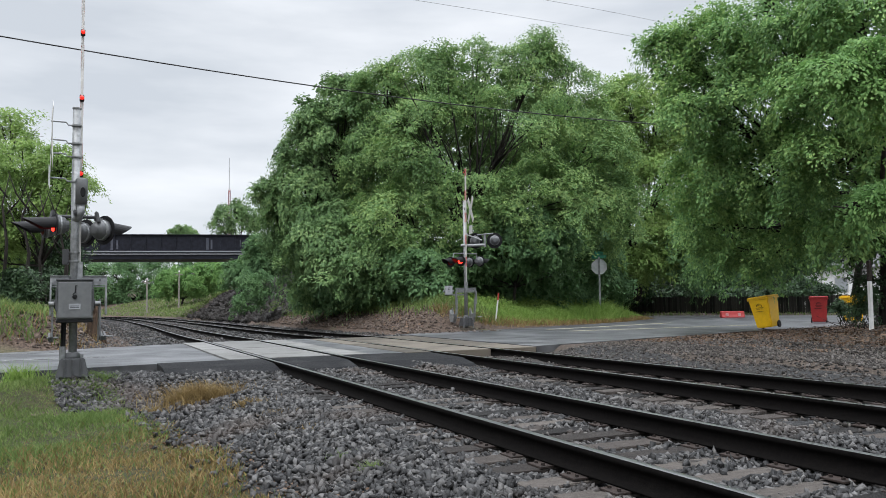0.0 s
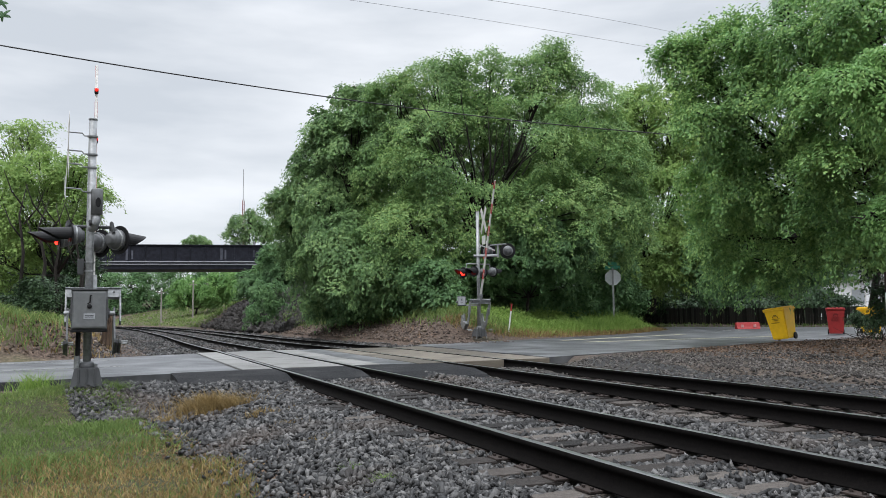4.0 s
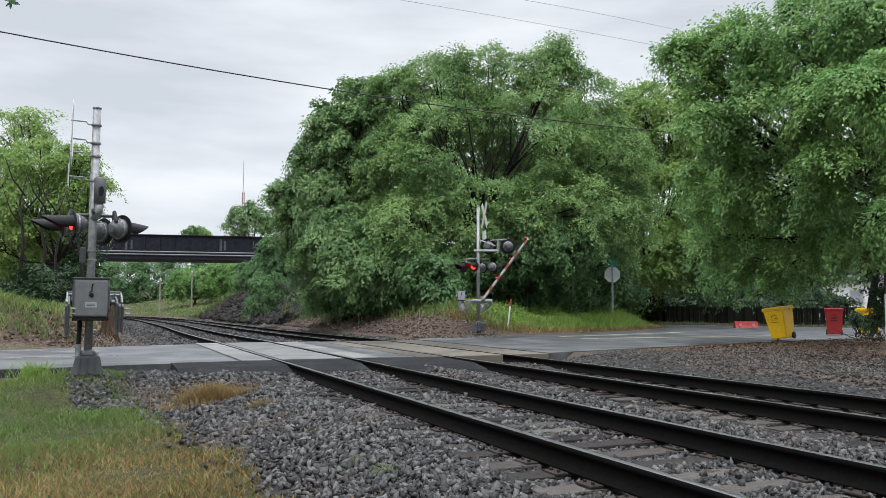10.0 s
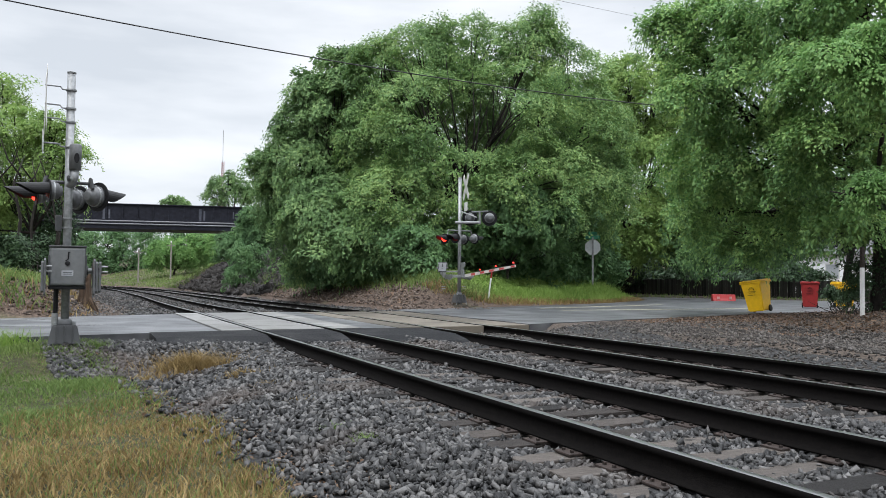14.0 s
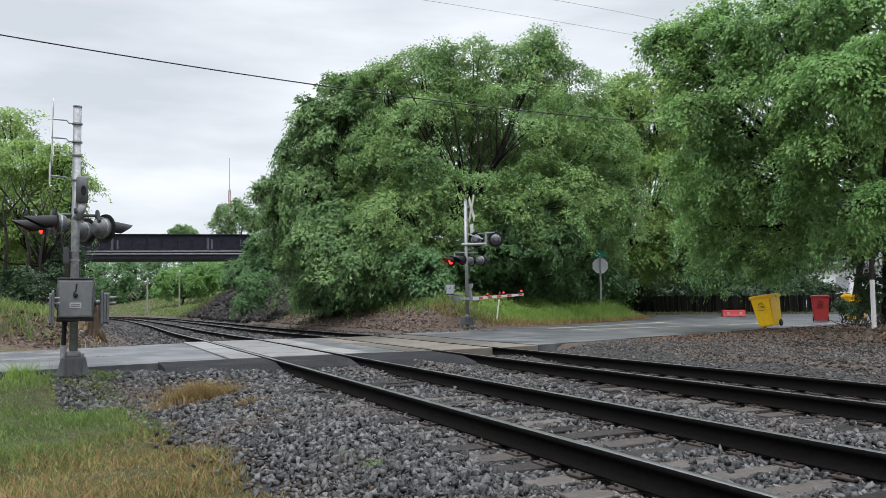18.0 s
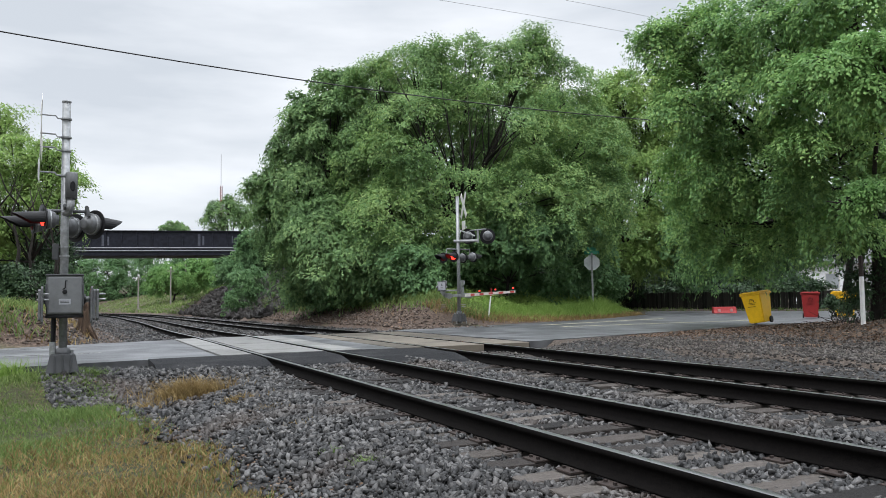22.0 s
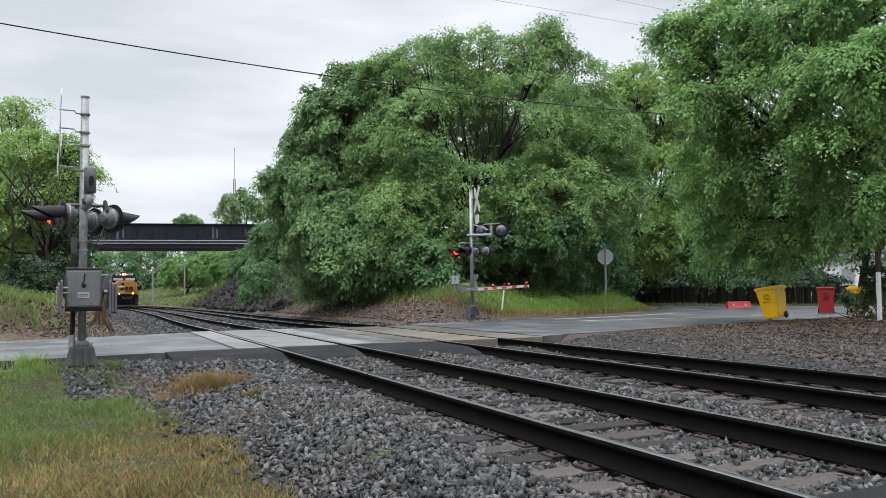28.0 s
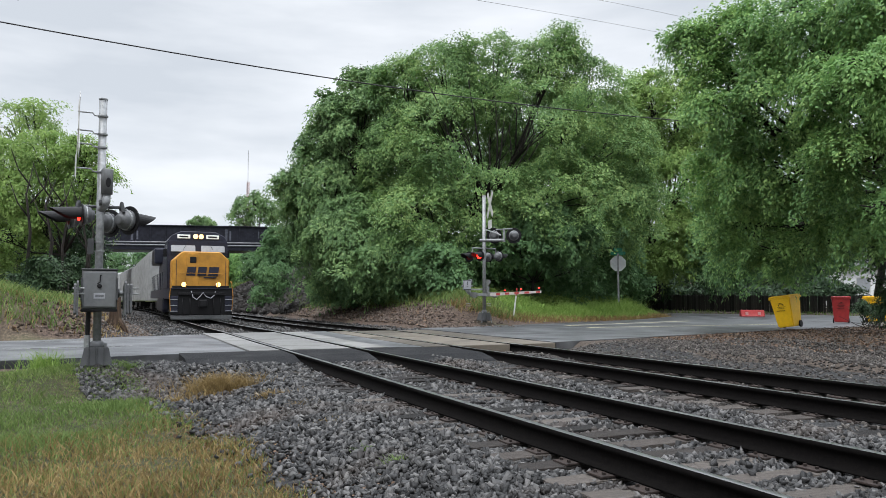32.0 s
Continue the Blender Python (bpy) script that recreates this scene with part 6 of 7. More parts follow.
# ---- lattice mast beyond the bridge ----
tower = tagged(empty("radio_mast", pose(47.5, 305.0, 10.0)), "slender red and white lattice radio mast far beyond the bridge", "mast")
for a in range(3):
    c, s = math.cos(a * 2.094), math.sin(a * 2.094)
    part("leg", tubed([(c * 0.8, s * 0.8, 0), (c * 0.45, s * 0.45, 36)], 0.12, 6), M_GALV, tower)
bm = bmesh.new()
for k in range(36):
    for a in range(3):
        c, s, c2, s2 = math.cos(a * 2.094), math.sin(a * 2.094), math.cos(a * 2.094 + 2.094), math.sin(a * 2.094 + 2.094)
        tube(bm, [(c * 0.7, s * 0.7, k), (c2 * 0.65, s2 * 0.65, k + 1)], 0.08, 4)
part("bracing", bm, M_RED, tower)
part("aerial", tubed([(0, 0, 36), (0, 0, 48.5)], 0.1, 6), M_GALV, tower)


# ---- fence, house and car across the junction ----
fence = tagged(empty("board_fence"), "dark weathered wooden board fence behind the junction", "fence")
FP = [Vector((28.8, 44.8, 0.15)), Vector((30.4, 41.8, 0.12)), Vector((36.0, 31.4, 0.02)), Vector((41.5, 23.0, 0.0)), Vector((47, 15, 0.0))]
plank = bpy.data.meshes.new("plank")
pb = prism([(-0.07, 0), (0.07, 0), (0.07, 1.08), (0.04, 1.12), (-0.04, 1.12), (-0.07, 1.08)], -0.011, 0.011, pose(0, 0, 0, 90))
pb.to_mesh(plank)
pb.free()
rng_f = random.Random(5)
for a, b in zip(FP, FP[1:]):
    n = int((b - a).length / 0.15)
    yaw = math.degrees(math.atan2(b.y - a.y, b.x - a.x))
    for k in range(n):
        p = a.lerp(b, k / n)
        o = link("plank", plank, M_FENCE, fence)
        o.matrix_basis = pose(p.x, p.y, p.z - 0.05 + rng_f.uniform(-0.03, 0.05), rng_f.uniform(-1, 1), rng_f.uniform(-1.2, 1.2), yaw)
    for z in (0.3, 0.95):
        part("rail", tubed([a + Vector((0.05, 0.05, z)), b + Vector((0.05, 0.05, z))], 0.04, 4), M_FENCE, fence)

house = tagged(empty("house", pose(50.0, 38.0, 0.2, 0, 0, -58)), "white sided house behind the trees", "house")
part("wall", boxed(-5, 5, 0, 7, 0, 3.0, 0.02), M_HOUSE, house)
for k in range(14):
    part("siding_board", boxed(-5.02, 5.02, -0.03, 0.0, 0.1 + k * 0.2, 0.28 + k * 0.2, 0.004), M_HOUSE, house)
part("roof", prism([(-0.5, 3.0), (7.5, 3.0), (3.5, 5.2)], -5.4, 5.4, pose(0, 0, 0, 90, 0, 90)), M_DARK, house)
for x in (-2.8, 1.2):
    w = part("window", boxed(x, x + 1.0, -0.06, 0.02, 1.1, 2.3, 0.02), M_WHITE, house)
    part("pane", boxed(x + 0.08, x + 0.92, -0.07, -0.05, 1.18, 2.22, 0), M_GLASS, w)

car = tagged(empty("parked_car", pose(40.5, 27.5, 0.0, 0, 0, -56)), "pale parked car half hidden by the trees and fence", "car")
cb = prism([(-2.2, 0.3), (2.2, 0.3), (2.25, 0.75), (1.3, 0.95), (0.6, 1.42), (-1.0, 1.45), (-1.7, 1.0), (-2.25, 0.9)], -0.85, 0.85, pose(0, 0, 0, 90), 0.06)
part("body", cb, M_CAR, car)
part("side_window", prism([(-1.45, 1.0), (1.05, 0.98), (0.5, 1.36), (-0.95, 1.38)], -0.87, 0.87, pose(0, 0, 0, 90)), M_GLASS, car)
for x in (-1.35, 1.35):
    for y in (-0.8, 0.8):
        part("wheel", lathe([(0.1, -0.1), (0.3, -0.1), (0.33, 0.0), (0.3, 0.1), (0.1, 0.1)], 20, pose(x, y, 0.33, 90)), M_BLACK, car)


# paint marks on the girder
for x, w, z0, z1 in ((36.4, 0.28, 7.5, 8.9), (36.9, 0.2, 7.6, 8.7), (26.0, 0.25, 7.5, 8.8), (26.6, 0.2, 7.6, 8.6), (40.2, 0.1, 7.9, 8.7), (40.5, 0.35, 8.5, 8.6), (40.5, 0.3, 7.9, 8.0), (41.0, 0.08, 7.9, 8.6), (41.3, 0.35, 8.0, 8.1)):
    part("paint_mark", boxed(x, x + w, -0.012, -0.003, z0, z1, 0, BM), M_PAINTMARK, bridge)

# poles beyond the bridge
for x, y, z, h in ((6.0, 134.0, 0.4, 5.0), (14.9, 146.5, 0.6, 7.6), (11.3, 137.0, 0.5, 6.3)):
    p = tagged(empty("utility_pole", pose(x, y, z)), "slender pale utility pole beyond the bridge", "pole", "poles beyond the bridge")
    part("shaft", tubed([(0, 0, -1.0), (0, 0, h)], [0.14, 0.1], 8), M_FENCEPOLE, p)
    part("crossarm", boxed(-0.6, 0.6, -0.05, 0.05, h - 0.5, h - 0.38, 0.01), M_FENCEPOLE, p)
    part("insulator", lathe([(0.1, h), (0.16, h + 0.1), (0.1, h + 0.3)], 10), M_WHITE, p)

# thin stake near the far signal
stake = tagged(empty("marker_stake", pose(11.6, 26.9, 0.15, 0, 8, 0)), "thin pale leaning stake in the weeds", "stake")
part("shaft", tubed([(0, 0, -0.2), (0, 0, 0.95)], 0.03, 6), M_WHITE, stake)
part("tip", tubed([(0, 0, 0.95), (0, 0, 1.25)], 0.03, 6), M_RED, stake)

# bare twigs above the cutting trees
snag = tagged(empty("dead_tree"), "bare grey twigs of a dead tree among the leaves", "tree")
rng_s = random.Random(8)
root = Vector((8.6, 37.2, 1.0))
part("trunk", tubed([root, root + Vector((-0.2, 0, 3.5)), root + Vector((-0.4, 0, 7.5))], [0.12, 0.09, 0.05], 8), M_BARK, snag)
for k in range(16):
    a = root + Vector((-0.4, 0, 5.0 + 0.16 * k))
    d = Vector((rng_s.uniform(-1.9, 0.5), rng_s.uniform(-1, 0.6), rng_s.uniform(1.2, 3.0)))
    bm = tubed([a, a + d * 0.5 + Vector((0, 0, 0.2)), a + d], [0.03, 0.02, 0.006], 5)
    for _ in range(4):
        s = a + d * rng_s.uniform(0.35, 0.9)
        tube(bm, [s, s + Vector((rng_s.uniform(-0.6, 0.4), rng_s.uniform(-0.4, 0.4), rng_s.uniform(0.2, 0.8)))], [0.012, 0.004], 4)
    part("branch", bm, M_BARK, snag)

# rotten stump behind the near signal
stump_rng = random.Random(77)
bm = lathe([(0.34, -0.3), (0.27, 0.0), (0.21, 0.2), (0.19, 0.45), (0.17, 0.62), (0.08, 0.58)], 18)
for v in bm.verts:
    a = math.atan2(v.co.y, v.co.x)
    k = 1 + 0.14 * math.sin(3 * a + 0.6) + 0.1 * math.sin(7 * a) + stump_rng.uniform(-0.06, 0.06)
    v.co.x, v.co.y = v.co.x * k, v.co.y * k
    v.co.z += (0.12 * math.sin(2 * a + 1) + stump_rng.uniform(-0.05, 0.05)) * (v.co.z > 0.5)
stump = tagged(empty("tree_stump", pose(-3.0, 25.6, float(ground_height(-3.0, 25.6))) @ Matrix.Diagonal((0.8, 0.8, 1.5, 1))), "rotten brown tree stump at the foot of the bank", "stump")
part("trunk", bm, M_STUMP, stump)
for k in range(5):
    a = k * 1.3 + 0.4
    part("root", tubed([(0.2 * math.cos(a), 0.2 * math.sin(a), 0.14), (0.38 * math.cos(a), 0.38 * math.sin(a), 0.02), (0.55 * math.cos(a), 0.55 * math.sin(a), -0.12)], [0.07, 0.05, 0.02], 7), M_STUMP, stump)

# tree beside the camera, whose lowest leaves hang into the top of the view
side = tagged(empty("tree"), "tree beside the camera with lobed hanging leaves", "tree")
part("trunk", tubed([(-8.2, 6.0, -0.6), (-8.1, 6.0, 2.0), (-7.8, 6.1, 5.5)], [0.24, 0.18, 0.1], 10), M_BARK, side, smooth=True)
part("limb", tubed([(-7.95, 6.05, 3.6), (-6.4, 6.4, 4.6), (-5.0, 6.7, 4.3), (-4.1, 6.8, 3.62)], [0.08, 0.05, 0.025, 0.006], 7), M_BARK, side, smooth=True)


def lobed_leaf(m, s):
    """A lobed leaf, lightly cupped."""
    ring = []
    for k in range(20):
        a = 2 * math.pi * k / 20
        r = s * (0.62 + 0.3 * math.cos(5 * a)) * (1.15 if math.cos(a) > 0 else 0.85)
        ring.append((r * math.cos(a), 0.8 * r * math.sin(a)))
    bm = prism(ring, -0.001, 0.001)
    for v in bm.verts:
        v.co.z -= 0.9 * (v.co.x**2 + v.co.y**2) / s * 0.35
    bmesh.ops.transform(bm, matrix=m, verts=bm.verts)
    return bm


rng_l = random.Random(3)
for x, y, z, s in ((-4.1, 6.78, 3.47, 0.085), (-4.0, 6.72, 3.42, 0.075), (-4.2, 6.8, 3.5, 0.075), (-4.02, 6.8, 3.55, 0.07), (-4.3, 6.75, 3.6, 0.08), (-4.25, 6.7, 3.72, 0.08), (-4.5, 6.8, 3.85, 0.08), (-4.6, 6.7, 4.0, 0.08), (-4.8, 6.75, 4.1, 0.08)):
    part("leaf", lobed_leaf(pose(x, y, z, 70 + rng_l.uniform(-25, 25), rng_l.uniform(-20, 60), rng_l.uniform(-40, 40)) @ pose(0, 0, 0, 0, 0, 90), s), M_LEAF_DK, side)
v, q = crown_np(np.random.default_rng(44), [(-8.5, 6.0, 6.6, 2.2, 2.2, 1.6), (-9.5, 4.0, 7.0, 2.0, 2.0, 1.6)], 9000, 0.14, 0.5)
arrays("crown", v, q, M_LEAF_DK, side)


# thin trunks in the shade of the bank
def sapling(x, y, top, lean, r):
    t = tagged(empty("sapling"), "thin dark tree trunk in the shade of the bank", "tree", "trunks on the bank")
    z = float(ground_height(x, y))
    part("trunk", tubed([(x, y, z - 0.3), (x + lean * 0.7, y, z + top * 0.45), (x - lean * 0.3, y, z + top * 0.75), (x + lean, y, z + top)], [r * 0.8, r * 0.6, r * 0.4, 0.012], 8), M_BARK, t, smooth=True)
    for k in range(3):
        h = z + top * (0.55 + 0.13 * k)
        s = 1 if k % 2 else -1
        part("limb", tubed([(x + lean * 0.6, y, h), (x + lean * 0.6 + s * 0.5, y, h + 0.7), (x + lean * 0.6 + s * 0.8, y - 0.2, h + 1.6)], [r * 0.4, r * 0.3, 0.01], 6), M_BARK, t, smooth=True)


# bank_trunks
for x, y, top, lean, r in ((-5.6, 36.5, 5.0, 0.3, 0.11), (-4.9, 37.5, 5.2, -0.2, 0.09), (-4.2, 38.5, 5.0, 0.25, 0.1), (-3.9, 40.5, 4.6, -0.15, 0.08), (-6.4, 37.0, 5.4, 0.2, 0.1)):
    sapling(x, y, top, lean, r)


# dead brush heaped before the far bins
rng = np.random.default_rng(91)
bm = bmesh.new()
for k in range(110):
    c = Vector((20.6 + rng.normal(0, 0.9), 17.0 + rng.normal(0, 0.45), 0.0))
    c.z = float(ground_height(c.x, c.y)) - 0.02
    d = Vector((rng.normal(0, 0.5), rng.normal(0, 0.4), rng.uniform(0.15, 0.75)))
    tube(bm, [c, c + d * 0.5 + Vector(rng.normal(0, 0.06, 3)), c + d], [0.016, 0.011, 0.004], 5)
tagged(part("brush_heap", bm, M_BARK), "tangle of dead brown twigs heaped under the trees", "brushwood", kind="stuff")


# ---- train ----
def line_place(s, a=4.2, b=18.6):
    """Pose on the first track with the front at y = s, bogies a and b behind it; -y is forward."""
    xa, xb = float(bend(s + a)), float(bend(s + b))
    slope = (xb - xa) / (b - a)
    return pose(0.7525 + xa - slope * a, s, float(track_drop(s + a)), 0, 0, -math.degrees(math.atan(slope)))


loco = tagged(empty("locomotive"), "yellow-nosed dark blue diesel locomotive with lit headlamps", "locomotive")
LW = 1.52


def front_shape(z0, z1, y0, y1, w0, w1, mat, name, parent, bevel=0.03):
    bm = bmesh.new()
    vs = [bm.verts.new(p) for p in ((-w0, y0, z0), (w0, y0, z0), (w0, y1, z0), (-w0, y1, z0), (-w1, y0, z1), (w1, y0, z1), (w1, y1, z1), (-w1, y1, z1))]
    for f in ((3, 2, 1, 0), (4, 5, 6, 7), (0, 1, 5, 4), (1, 2, 6, 5), (2, 3, 7, 6), (3, 0, 4, 7)):
        bm.faces.new([vs[i] for i in f])
    if bevel:
        bmesh.ops.bevel(bm, geom=bm.edges[:], offset=bevel, segments=2, affect="EDGES")
    return part(name, bm, mat, parent)


# pilot, nose, cab and hood; y runs back from the front coupler
front_shape(1.1, 1.63, 0.55, 22.4, 1.5, 1.5, M_LOCOB, "frame_sill", loco)
pilot = front_shape(0.32, 1.63, 0.0, 0.5, 1.48, 1.48, M_BLACK, "pilot", loco, 0.04)
front_shape(0.1, 0.3, -0.18, 0.3, 1.42, 1.46, M_ALU, "plow", loco, 0.03)
part("coupler", boxed(-0.14, 0.14, -0.7, 0.0, 0.75, 1.02, 0.05), M_BLACK, pilot)
part("coupler_knuckle", boxed(-0.2, 0.2, -0.85, -0.6, 0.7, 1.07, 0.07), M_BLACK, pilot)
for s in (-1, 1):
    part("step_well", boxed(s * 1.28 - 0.17, s * 1.28 + 0.17, -0.03, 0.02, 0.45, 1.25, 0.02), M_LOCOB, pilot)
    part("handrail", tubed([(s * 1.45, -0.02, 0.5), (s * 1.5, -0.04, 1.2), (s * 1.44, 0.05, 1.9), (s * 1.38, 0.3, 2.0)], 0.018, 6), M_LOCOY, pilot)
nose = part("nose", prism([(-1.36, 1.63), (1.36, 1.63), (1.36, 3.05), (0.9, 3.47), (-0.9, 3.47), (-1.36, 3.05)], -2.4, -0.42, pose(0, 0, 0, 90), 0.05), M_LOCOY, loco)
part("nose_door", boxed(-0.72, -0.12, 0.37, 0.42, 1.75, 3.35, 0.02), M_LOCOY, nose)
part("nose_window", boxed(-0.55, -0.25, 0.34, 0.38, 2.9, 3.2, 0.03), M_BLACK, nose)
# emblem on the nose, as plain slanted blocks
for x, w in ((-0.72, 0.42), (-0.2, 0.42), (0.32, 0.48)):
    part("emblem_block", prism([(x, 2.26), (x + w, 2.26), (x + w + 0.06, 2.7), (x + 0.06, 2.7)], -0.375, -0.35, pose(0, 0, 0, 90)), M_LOCOB, nose)
part("emblem_bar", prism([(0.1, 2.14), (0.7, 2.14), (0.72, 2.2), (0.12, 2.2)], -0.375, -0.355, pose(0, 0, 0, 90)), M_LOCOB, nose)
for x in (-1.18, 1.18):
    part("nose_seam", boxed(x - 0.012, x + 0.012, 0.405, 0.416, 1.66, 3.05), M_LOCOB, nose)
part("lower_nose", boxed(-1.36, 1.36, 0.4, 0.412, 1.635, 1.76, 0.0), M_BLACK, nose)
part("anticlimber", boxed(-1.1, 1.1, -0.14, 0.02, 1.3, 1.42, 0.02), M_BLACK, pilot)
part("walkway_step", boxed(-1.46, 1.46, -0.06, 0.42, 1.6, 1.645, 0.01), M_LOCOB, loco)
for x in (-1.3, 1.3):
    for z in (0.5, 0.78, 1.06):
        part("pilot_step", boxed(x - 0.17, x + 0.17, -0.08, 0.0, z, z + 0.03, 0.004), M_LOCOG, pilot)
for x in (-0.9, -0.55, 0.55, 0.9):
    part("air_hose", tubed([(x, -0.03, 1.15), (x, -0.12, 0.95), (x + 0.03, -0.14, 0.5), (x + 0.02, -0.1, 0.35)], 0.026, 6), M_BLACK, pilot)
for x in (-1.44, -0.75, 0.75, 1.44):
    part("front_stanchion", tubed([(x, 0.0, 1.64), (x, 0.0, 2.0)], 0.016, 6), M_LOCOY, loco)
part("jumper_cable", tubed([(-0.5, -0.08, 1.5), (-0.42, -0.16, 1.2), (-0.25, -0.18, 1.08), (-0.08, -0.18, 1.25), (0.05, -0.16, 1.42), (0.2, -0.18, 1.22), (0.42, -0.18, 1.14), (0.6, -0.12, 1.3), (0.64, -0.06, 1.48)], 0.022, 6), M_LOCOG, pilot, "pale slack cable")
part("grab_iron", tubed([(-1.0, 0.33, 2.35), (-1.0, 0.3, 2.38), (1.1, 0.3, 2.38), (1.1, 0.33, 2.35)], 0.015, 6), M_LOCOY, nose)
for s in (-1, 1):
    d = part("ditch_lamp", lathe([(0.13, 0), (0.14, 0.06), (0.12, 0.1)], 16, pose(s * 0.82, 0.42, 1.82, 90)), M_LOCOB, loco)
    part("lamp_glass", lathe([(0.118, 0.1), (0.1, 0.115), (0.03, 0.13)], 16, pose(s * 0.82, 0.42, 1.82, 90)), M_WARMGLOW, d)
cab = front_shape(1.63, 4.1, 2.3, 5.2, 1.5, 1.5, M_LOCOB, "cab", loco, 0.04)
part("cab_roof", prism([(-1.5, 4.1), (1.5, 4.1), (1.32, 4.4), (0.85, 4.62), (-0.85, 4.62), (-1.32, 4.4)], -5.2, -2.32, pose(0, 0, 0, 90), 0.03), M_LOCOB, loco)
part("cab_front", boxed(-1.46, 1.46, 2.26, 2.31, 3.42, 4.12, 0.01), M_LOCOB, cab)
for s in (-1, 1):
    part("windscreen", boxed(s * 0.74 - 0.6, s * 0.74 + 0.6, -0.02, 0.02, -0.27, 0.27, 0.03, pose(0, 2.26, 3.8, -14)), M_GLASS, cab)
    part("wiper", tubed([(s * 0.5, 2.2, 4.06), (s * 0.75, 2.17, 3.65)], 0.012, 5), M_BLACK, cab)
    n = part("number_board", boxed(s * 0.72 - 0.32, s * 0.72 + 0.32, 2.26, 2.34, 4.24, 4.44, 0.02), M_NUMBER, cab, "lit white number board")
    part("number_bars", boxed(s * 0.72 - 0.22, s * 0.72 + 0.22, 2.25, 2.262, 4.3, 4.38), M_BLACK, n)
    h = part("headlamp", lathe([(0.12, 0), (0.125, 0.06), (0.11, 0.08)], 16, pose(s * 0.14, 2.32, 4.35, 90)), M_LOCOB, cab)
    part("lamp_glass", lathe([(0.125, 0.08), (0.115, 0.09), (0.03, 0.1)], 16, pose(s * 0.14, 2.32, 4.35, 90)), M_WARMGLOW, h)
    part("side_window", boxed(s * 1.5 - 0.015, s * 1.5 + 0.015, 3.0, 3.7, 3.2, 3.9, 0.03), M_GLASS, cab)
    part("mirror", boxed(s * 1.58 - 0.1, s * 1.58 + 0.1, 2.9, 2.94, 3.3, 3.7, 0.01), M_BLACK, cab)
    for k in range(9):
        part("stanchion", tubed([(s * 1.44, 6.0 + k * 1.9, 1.63), (s * 1.44, 6.0 + k * 1.9, 2.65)], 0.018, 5), M_LOCOB, loco)
    part("walkway_rail", tubed([(s * 1.44, 5.3, 2.65), (s * 1.44, 21.6, 2.65)], 0.018, 5), M_LOCOB, loco)
hood = part("hood", boxed(-0.95, 0.95, 5.2, 21.9, 1.63, 4.35, 0.1), M_LOCOB, loco)
for k in range(12):
    for s in (-1, 1):
        part("hood_door", boxed(s * 0.96 - 0.015, s * 0.96 + 0.015, 5.6 + k * 0.95, 6.45 + k * 0.95, 1.8, 3.7, 0.01), M_LOCOB, hood)
part("radiator_housing", boxed(-1.5, 1.5, 17.2, 21.4, 3.5, 4.6, 0.12), M_LOCOB, loco)
part("blower_housing", boxed(-1.3, 1.3, 6.0, 8.2, 3.3, 4.5, 0.1), M_LOCOB, loco)
for s in (-1, 1):
    for k in range(6):
        part("grille_slat", boxed(s * 1.31 - 0.02, s * 1.31 + 0.02, 6.2, 8.0, 3.42 + k * 0.16, 3.5 + k * 0.16, 0.004), M_BLACK, loco)
        part("radiator_slat", boxed(s * 1.51 - 0.02, s * 1.51 + 0.02, 17.5, 21.1, 3.62 + k * 0.15, 3.69 + k * 0.15, 0.004), M_BLACK, loco)
    part("air_reservoir", tubed([(s * 1.3, 8.6, 1.3), (s * 1.3, 13.8, 1.3)], 0.16, 10), M_LOCOB, loco)
    part("cab_step", boxed(s * 1.36 - 0.14, s * 1.36 + 0.14, 5.25, 5.7, 0.5, 1.6, 0.02), M_LOCOB, loco)
part("exhaust", boxed(-0.4, 0.4, 11, 12.2, 4.35, 4.6, 0.05), M_BLACK, hood)
part("fuel_tank", boxed(-1.4, 1.4, 8.4, 14.4, 0.3, 1.1, 0.15), M_LOCOB, loco)
wheels = []
for y in (4.2, 18.6):
    t = part("truck", boxed(-1.2, 1.2, y - 2.2, y + 2.2, 0.35, 0.85, 0.06), M_BLACK, loco)
    for d in (-1.7, 0, 1.7):
        for s in (-1, 1):
            w = part("wheel", lathe([(0.12, -0.06), (0.46, -0.05), (0.5, -0.06), (0.52, 0.0), (0.5, 0.06), (0.46, 0.03), (0.12, 0.06)], 24, pose(0, 0, 0, 0, 90, 0)), M_BLACK, t)
            wheels.append((w, s * 0.75, y + d, 0.52))


def autorack():
    c = tagged(empty("autorack_car"), "pale grey perforated steel car-carrying wagon", "railway wagon", "wagons of the train")
    part("body", boxed(-1.5, 1.5, 0.6, 26.4, 1.0, 4.75, 0.05), M_CAR, c)
    part("roof", prism([(-1.5, 4.75), (1.5, 4.75), (1.0, 5.05), (-1.0, 5.05)], -26.4, -0.6, pose(0, 0, 0, 90)), M_CAR, c)
    for k in range(18):
        y = 0.7 + k * 1.5
        for s in (-1, 1):
            part("side_post", boxed(s * 1.5 - 0.05, s * 1.5 + 0.05, y, y + 0.12, 1.0, 4.75), M_CAR, c)
    for y in (3.5, 23.5):
        t = part("truck", boxed(-1.15, 1.15, y - 1.2, y + 1.2, 0.3, 0.8, 0.05), M_BLACK, c)
        for d in (-0.85, 0.85):
            for s in (-1, 1):
                w = part("wheel", lathe([(0.1, -0.06), (0.42, -0.05), (0.45, 0.0), (0.42, 0.06), (0.1, 0.06)], 20, pose(0, 0, 0, 0, 90, 0)), M_BLACK, t)
                w.location = (s * 0.75, y + d, 0.45)
    return c


rack = autorack()

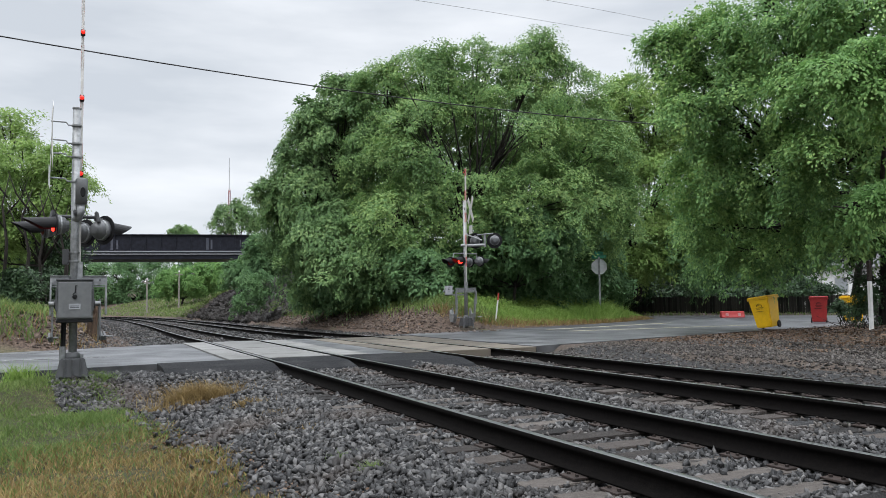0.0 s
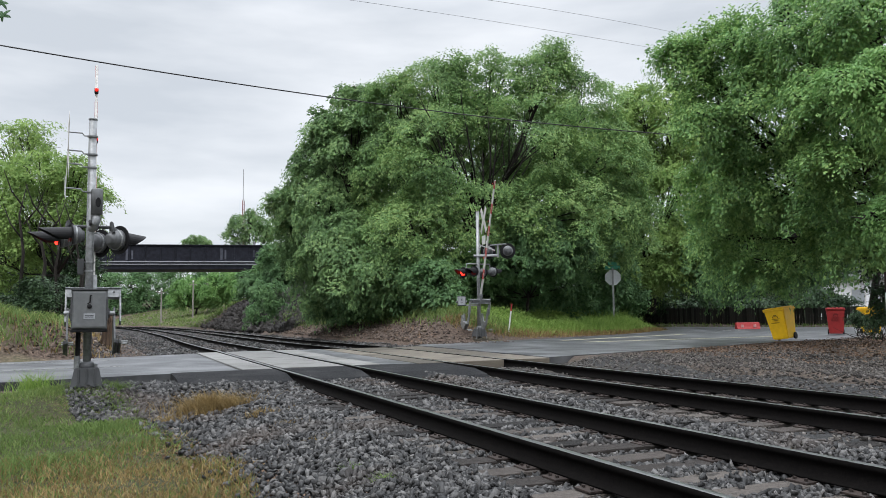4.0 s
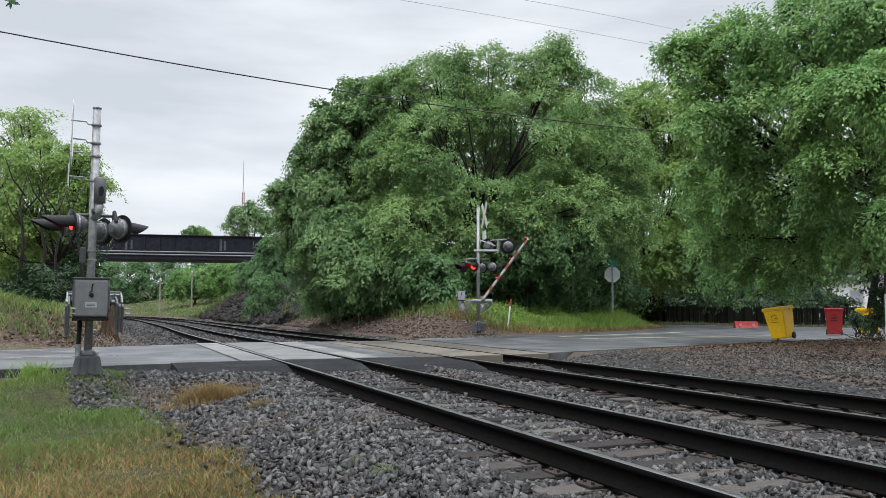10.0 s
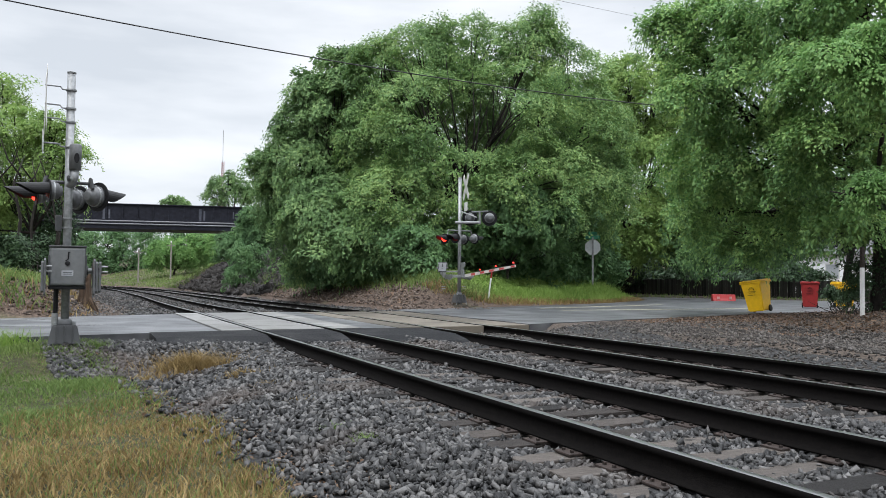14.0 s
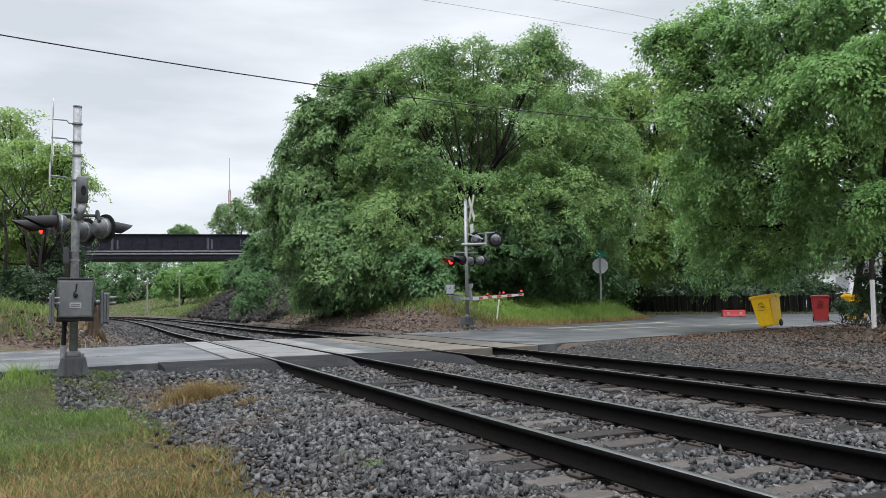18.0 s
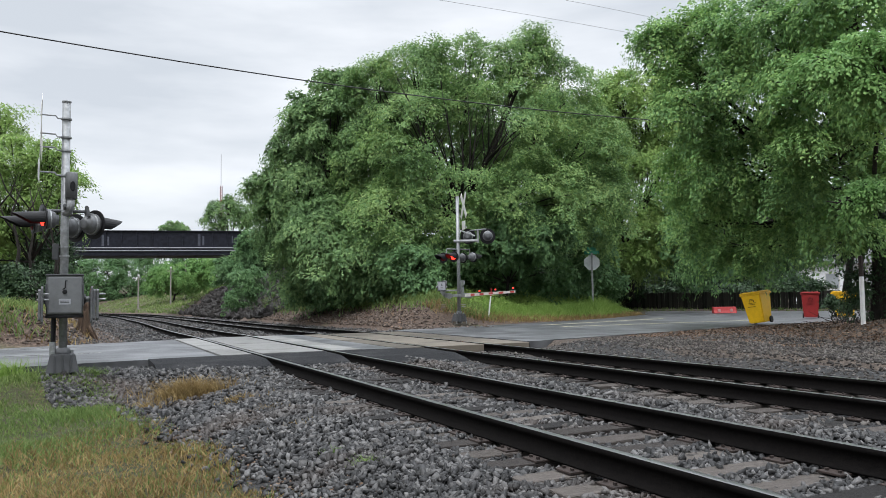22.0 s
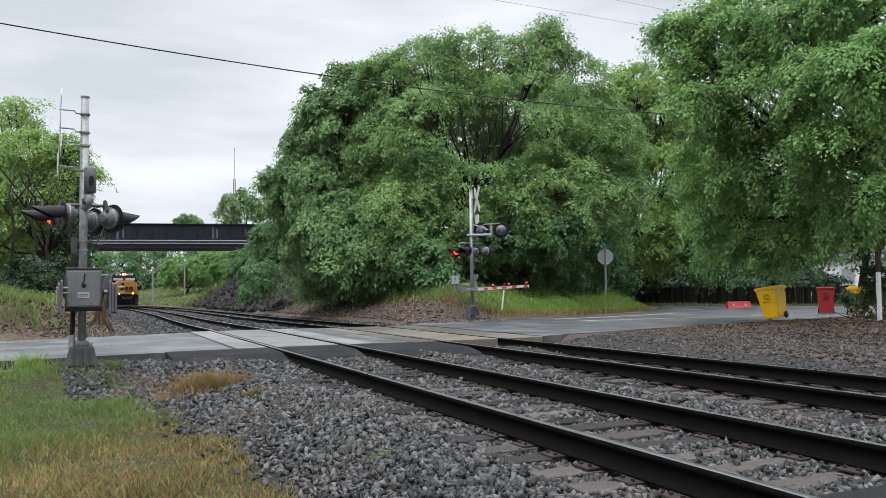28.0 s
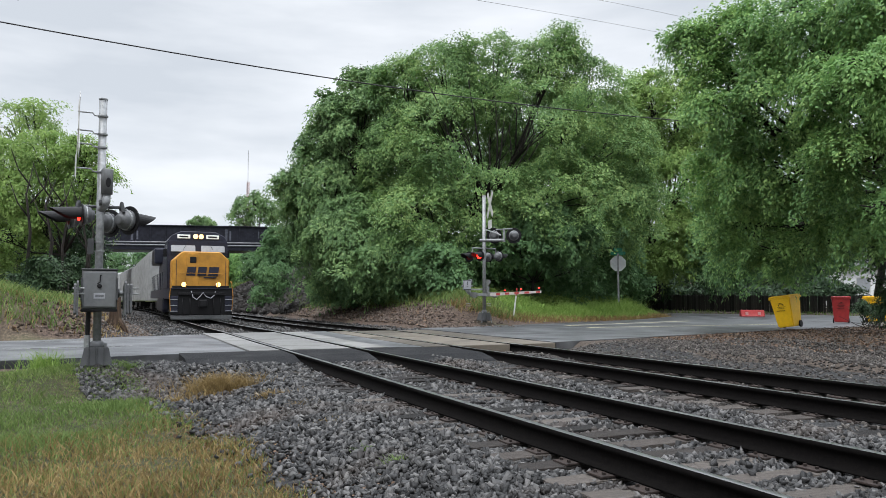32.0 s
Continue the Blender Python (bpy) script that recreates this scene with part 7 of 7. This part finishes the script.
racks = [rack] + [copy_thing(rack, line_place(200 + 28 * k)) for k in range(2)]

for w, x, y, r in wheels:
    w.location = (x, y, r)


# ---- motion ----
def motions():
    # gates fall from upright to level
    def swing(t, points):
        return float(np.interp(t, [p[0] for p in points], [p[1] for p in points]))

    fall1 = ((0, 86), (2, 86), (2.5, 81), (3, 74), (3.5, 70), (4.5, 61), (5.5, 53), (6, 49), (7, 41), (8, 33), (9, 26), (10, 19), (11, 13), (12, 7), (13, 3), (14, 1), (15, 0), (32, 0))
    fall2 = ((0, 88), (2, 88), (3, 76), (3.5, 72.5), (5.5, 56), (6, 53), (7, 46), (8, 38.5), (9, 32), (10, 25.5), (11, 19), (12, 14), (13, 9), (14, 4), (15, 2.5), (17, 1.5), (19, 1), (32, 1))
    times = [0, 1, 2, 2.5, 3, 3.5, 4, 4.5, 5, 5.5, 6, 6.5, 7, 8, 9, 10, 11, 12, 13, 14, 15, 16, 17, 20, 25, 32]
    walk(gate1, [(t, GATE1 @ pose(0, 0, 0, 0, 0, 91.6) @ pose(0, 0, 0, 0, -swing(t, fall1), 0)) for t in times])
    walk(gate2, [(t, GATE2 @ pose(0, 0, 0, 0, 0, -96) @ pose(0, 0, 0, 0, -swing(t, fall2), 0)) for t in times])
    # the burning lamp changes sides every 0.625 s
    for lamp, places in ((flash1, FLASH1), (flash2, FLASH2)):
        t = 0.085
        rows, state = [(0.0, places[0])], 0
        while t < 32:
            rows.append((t, places[state]))
            state = 1 - state
            rows.append((t + 1 / 30, places[state]))
            t += 0.625
        rows.append((32.0, places[state]))
        walk(lamp, rows)
    # the train comes round the bend, under the bridge and towards the crossing
    speed = 17.05
    def head(t):
        return 39.5 + speed * (32.0 - t)
    ts = [0, 20] + [21 + 0.5 * k for k in range(23)]
    walk(loco, [(t, line_place(head(max(t, 20)))) for t in ts])
    # locomotive wheels turn as it rolls
    for w, x, y, r in wheels:
        base = Matrix.Translation(w.location)
        steps = [27.0 + k / 30 for k in range(151)]
        walk(w, [(0, base)] + [(t, base @ Matrix.Rotation(speed * (t - 27.0) / r, 4, "X")) for t in steps])
    for k, r in enumerate(racks):
        walk(r, [(t, line_place(head(max(t, 20)) + 23.2 + 27.4 * k, 3.5, 23.5)) for t in ts])


motions()
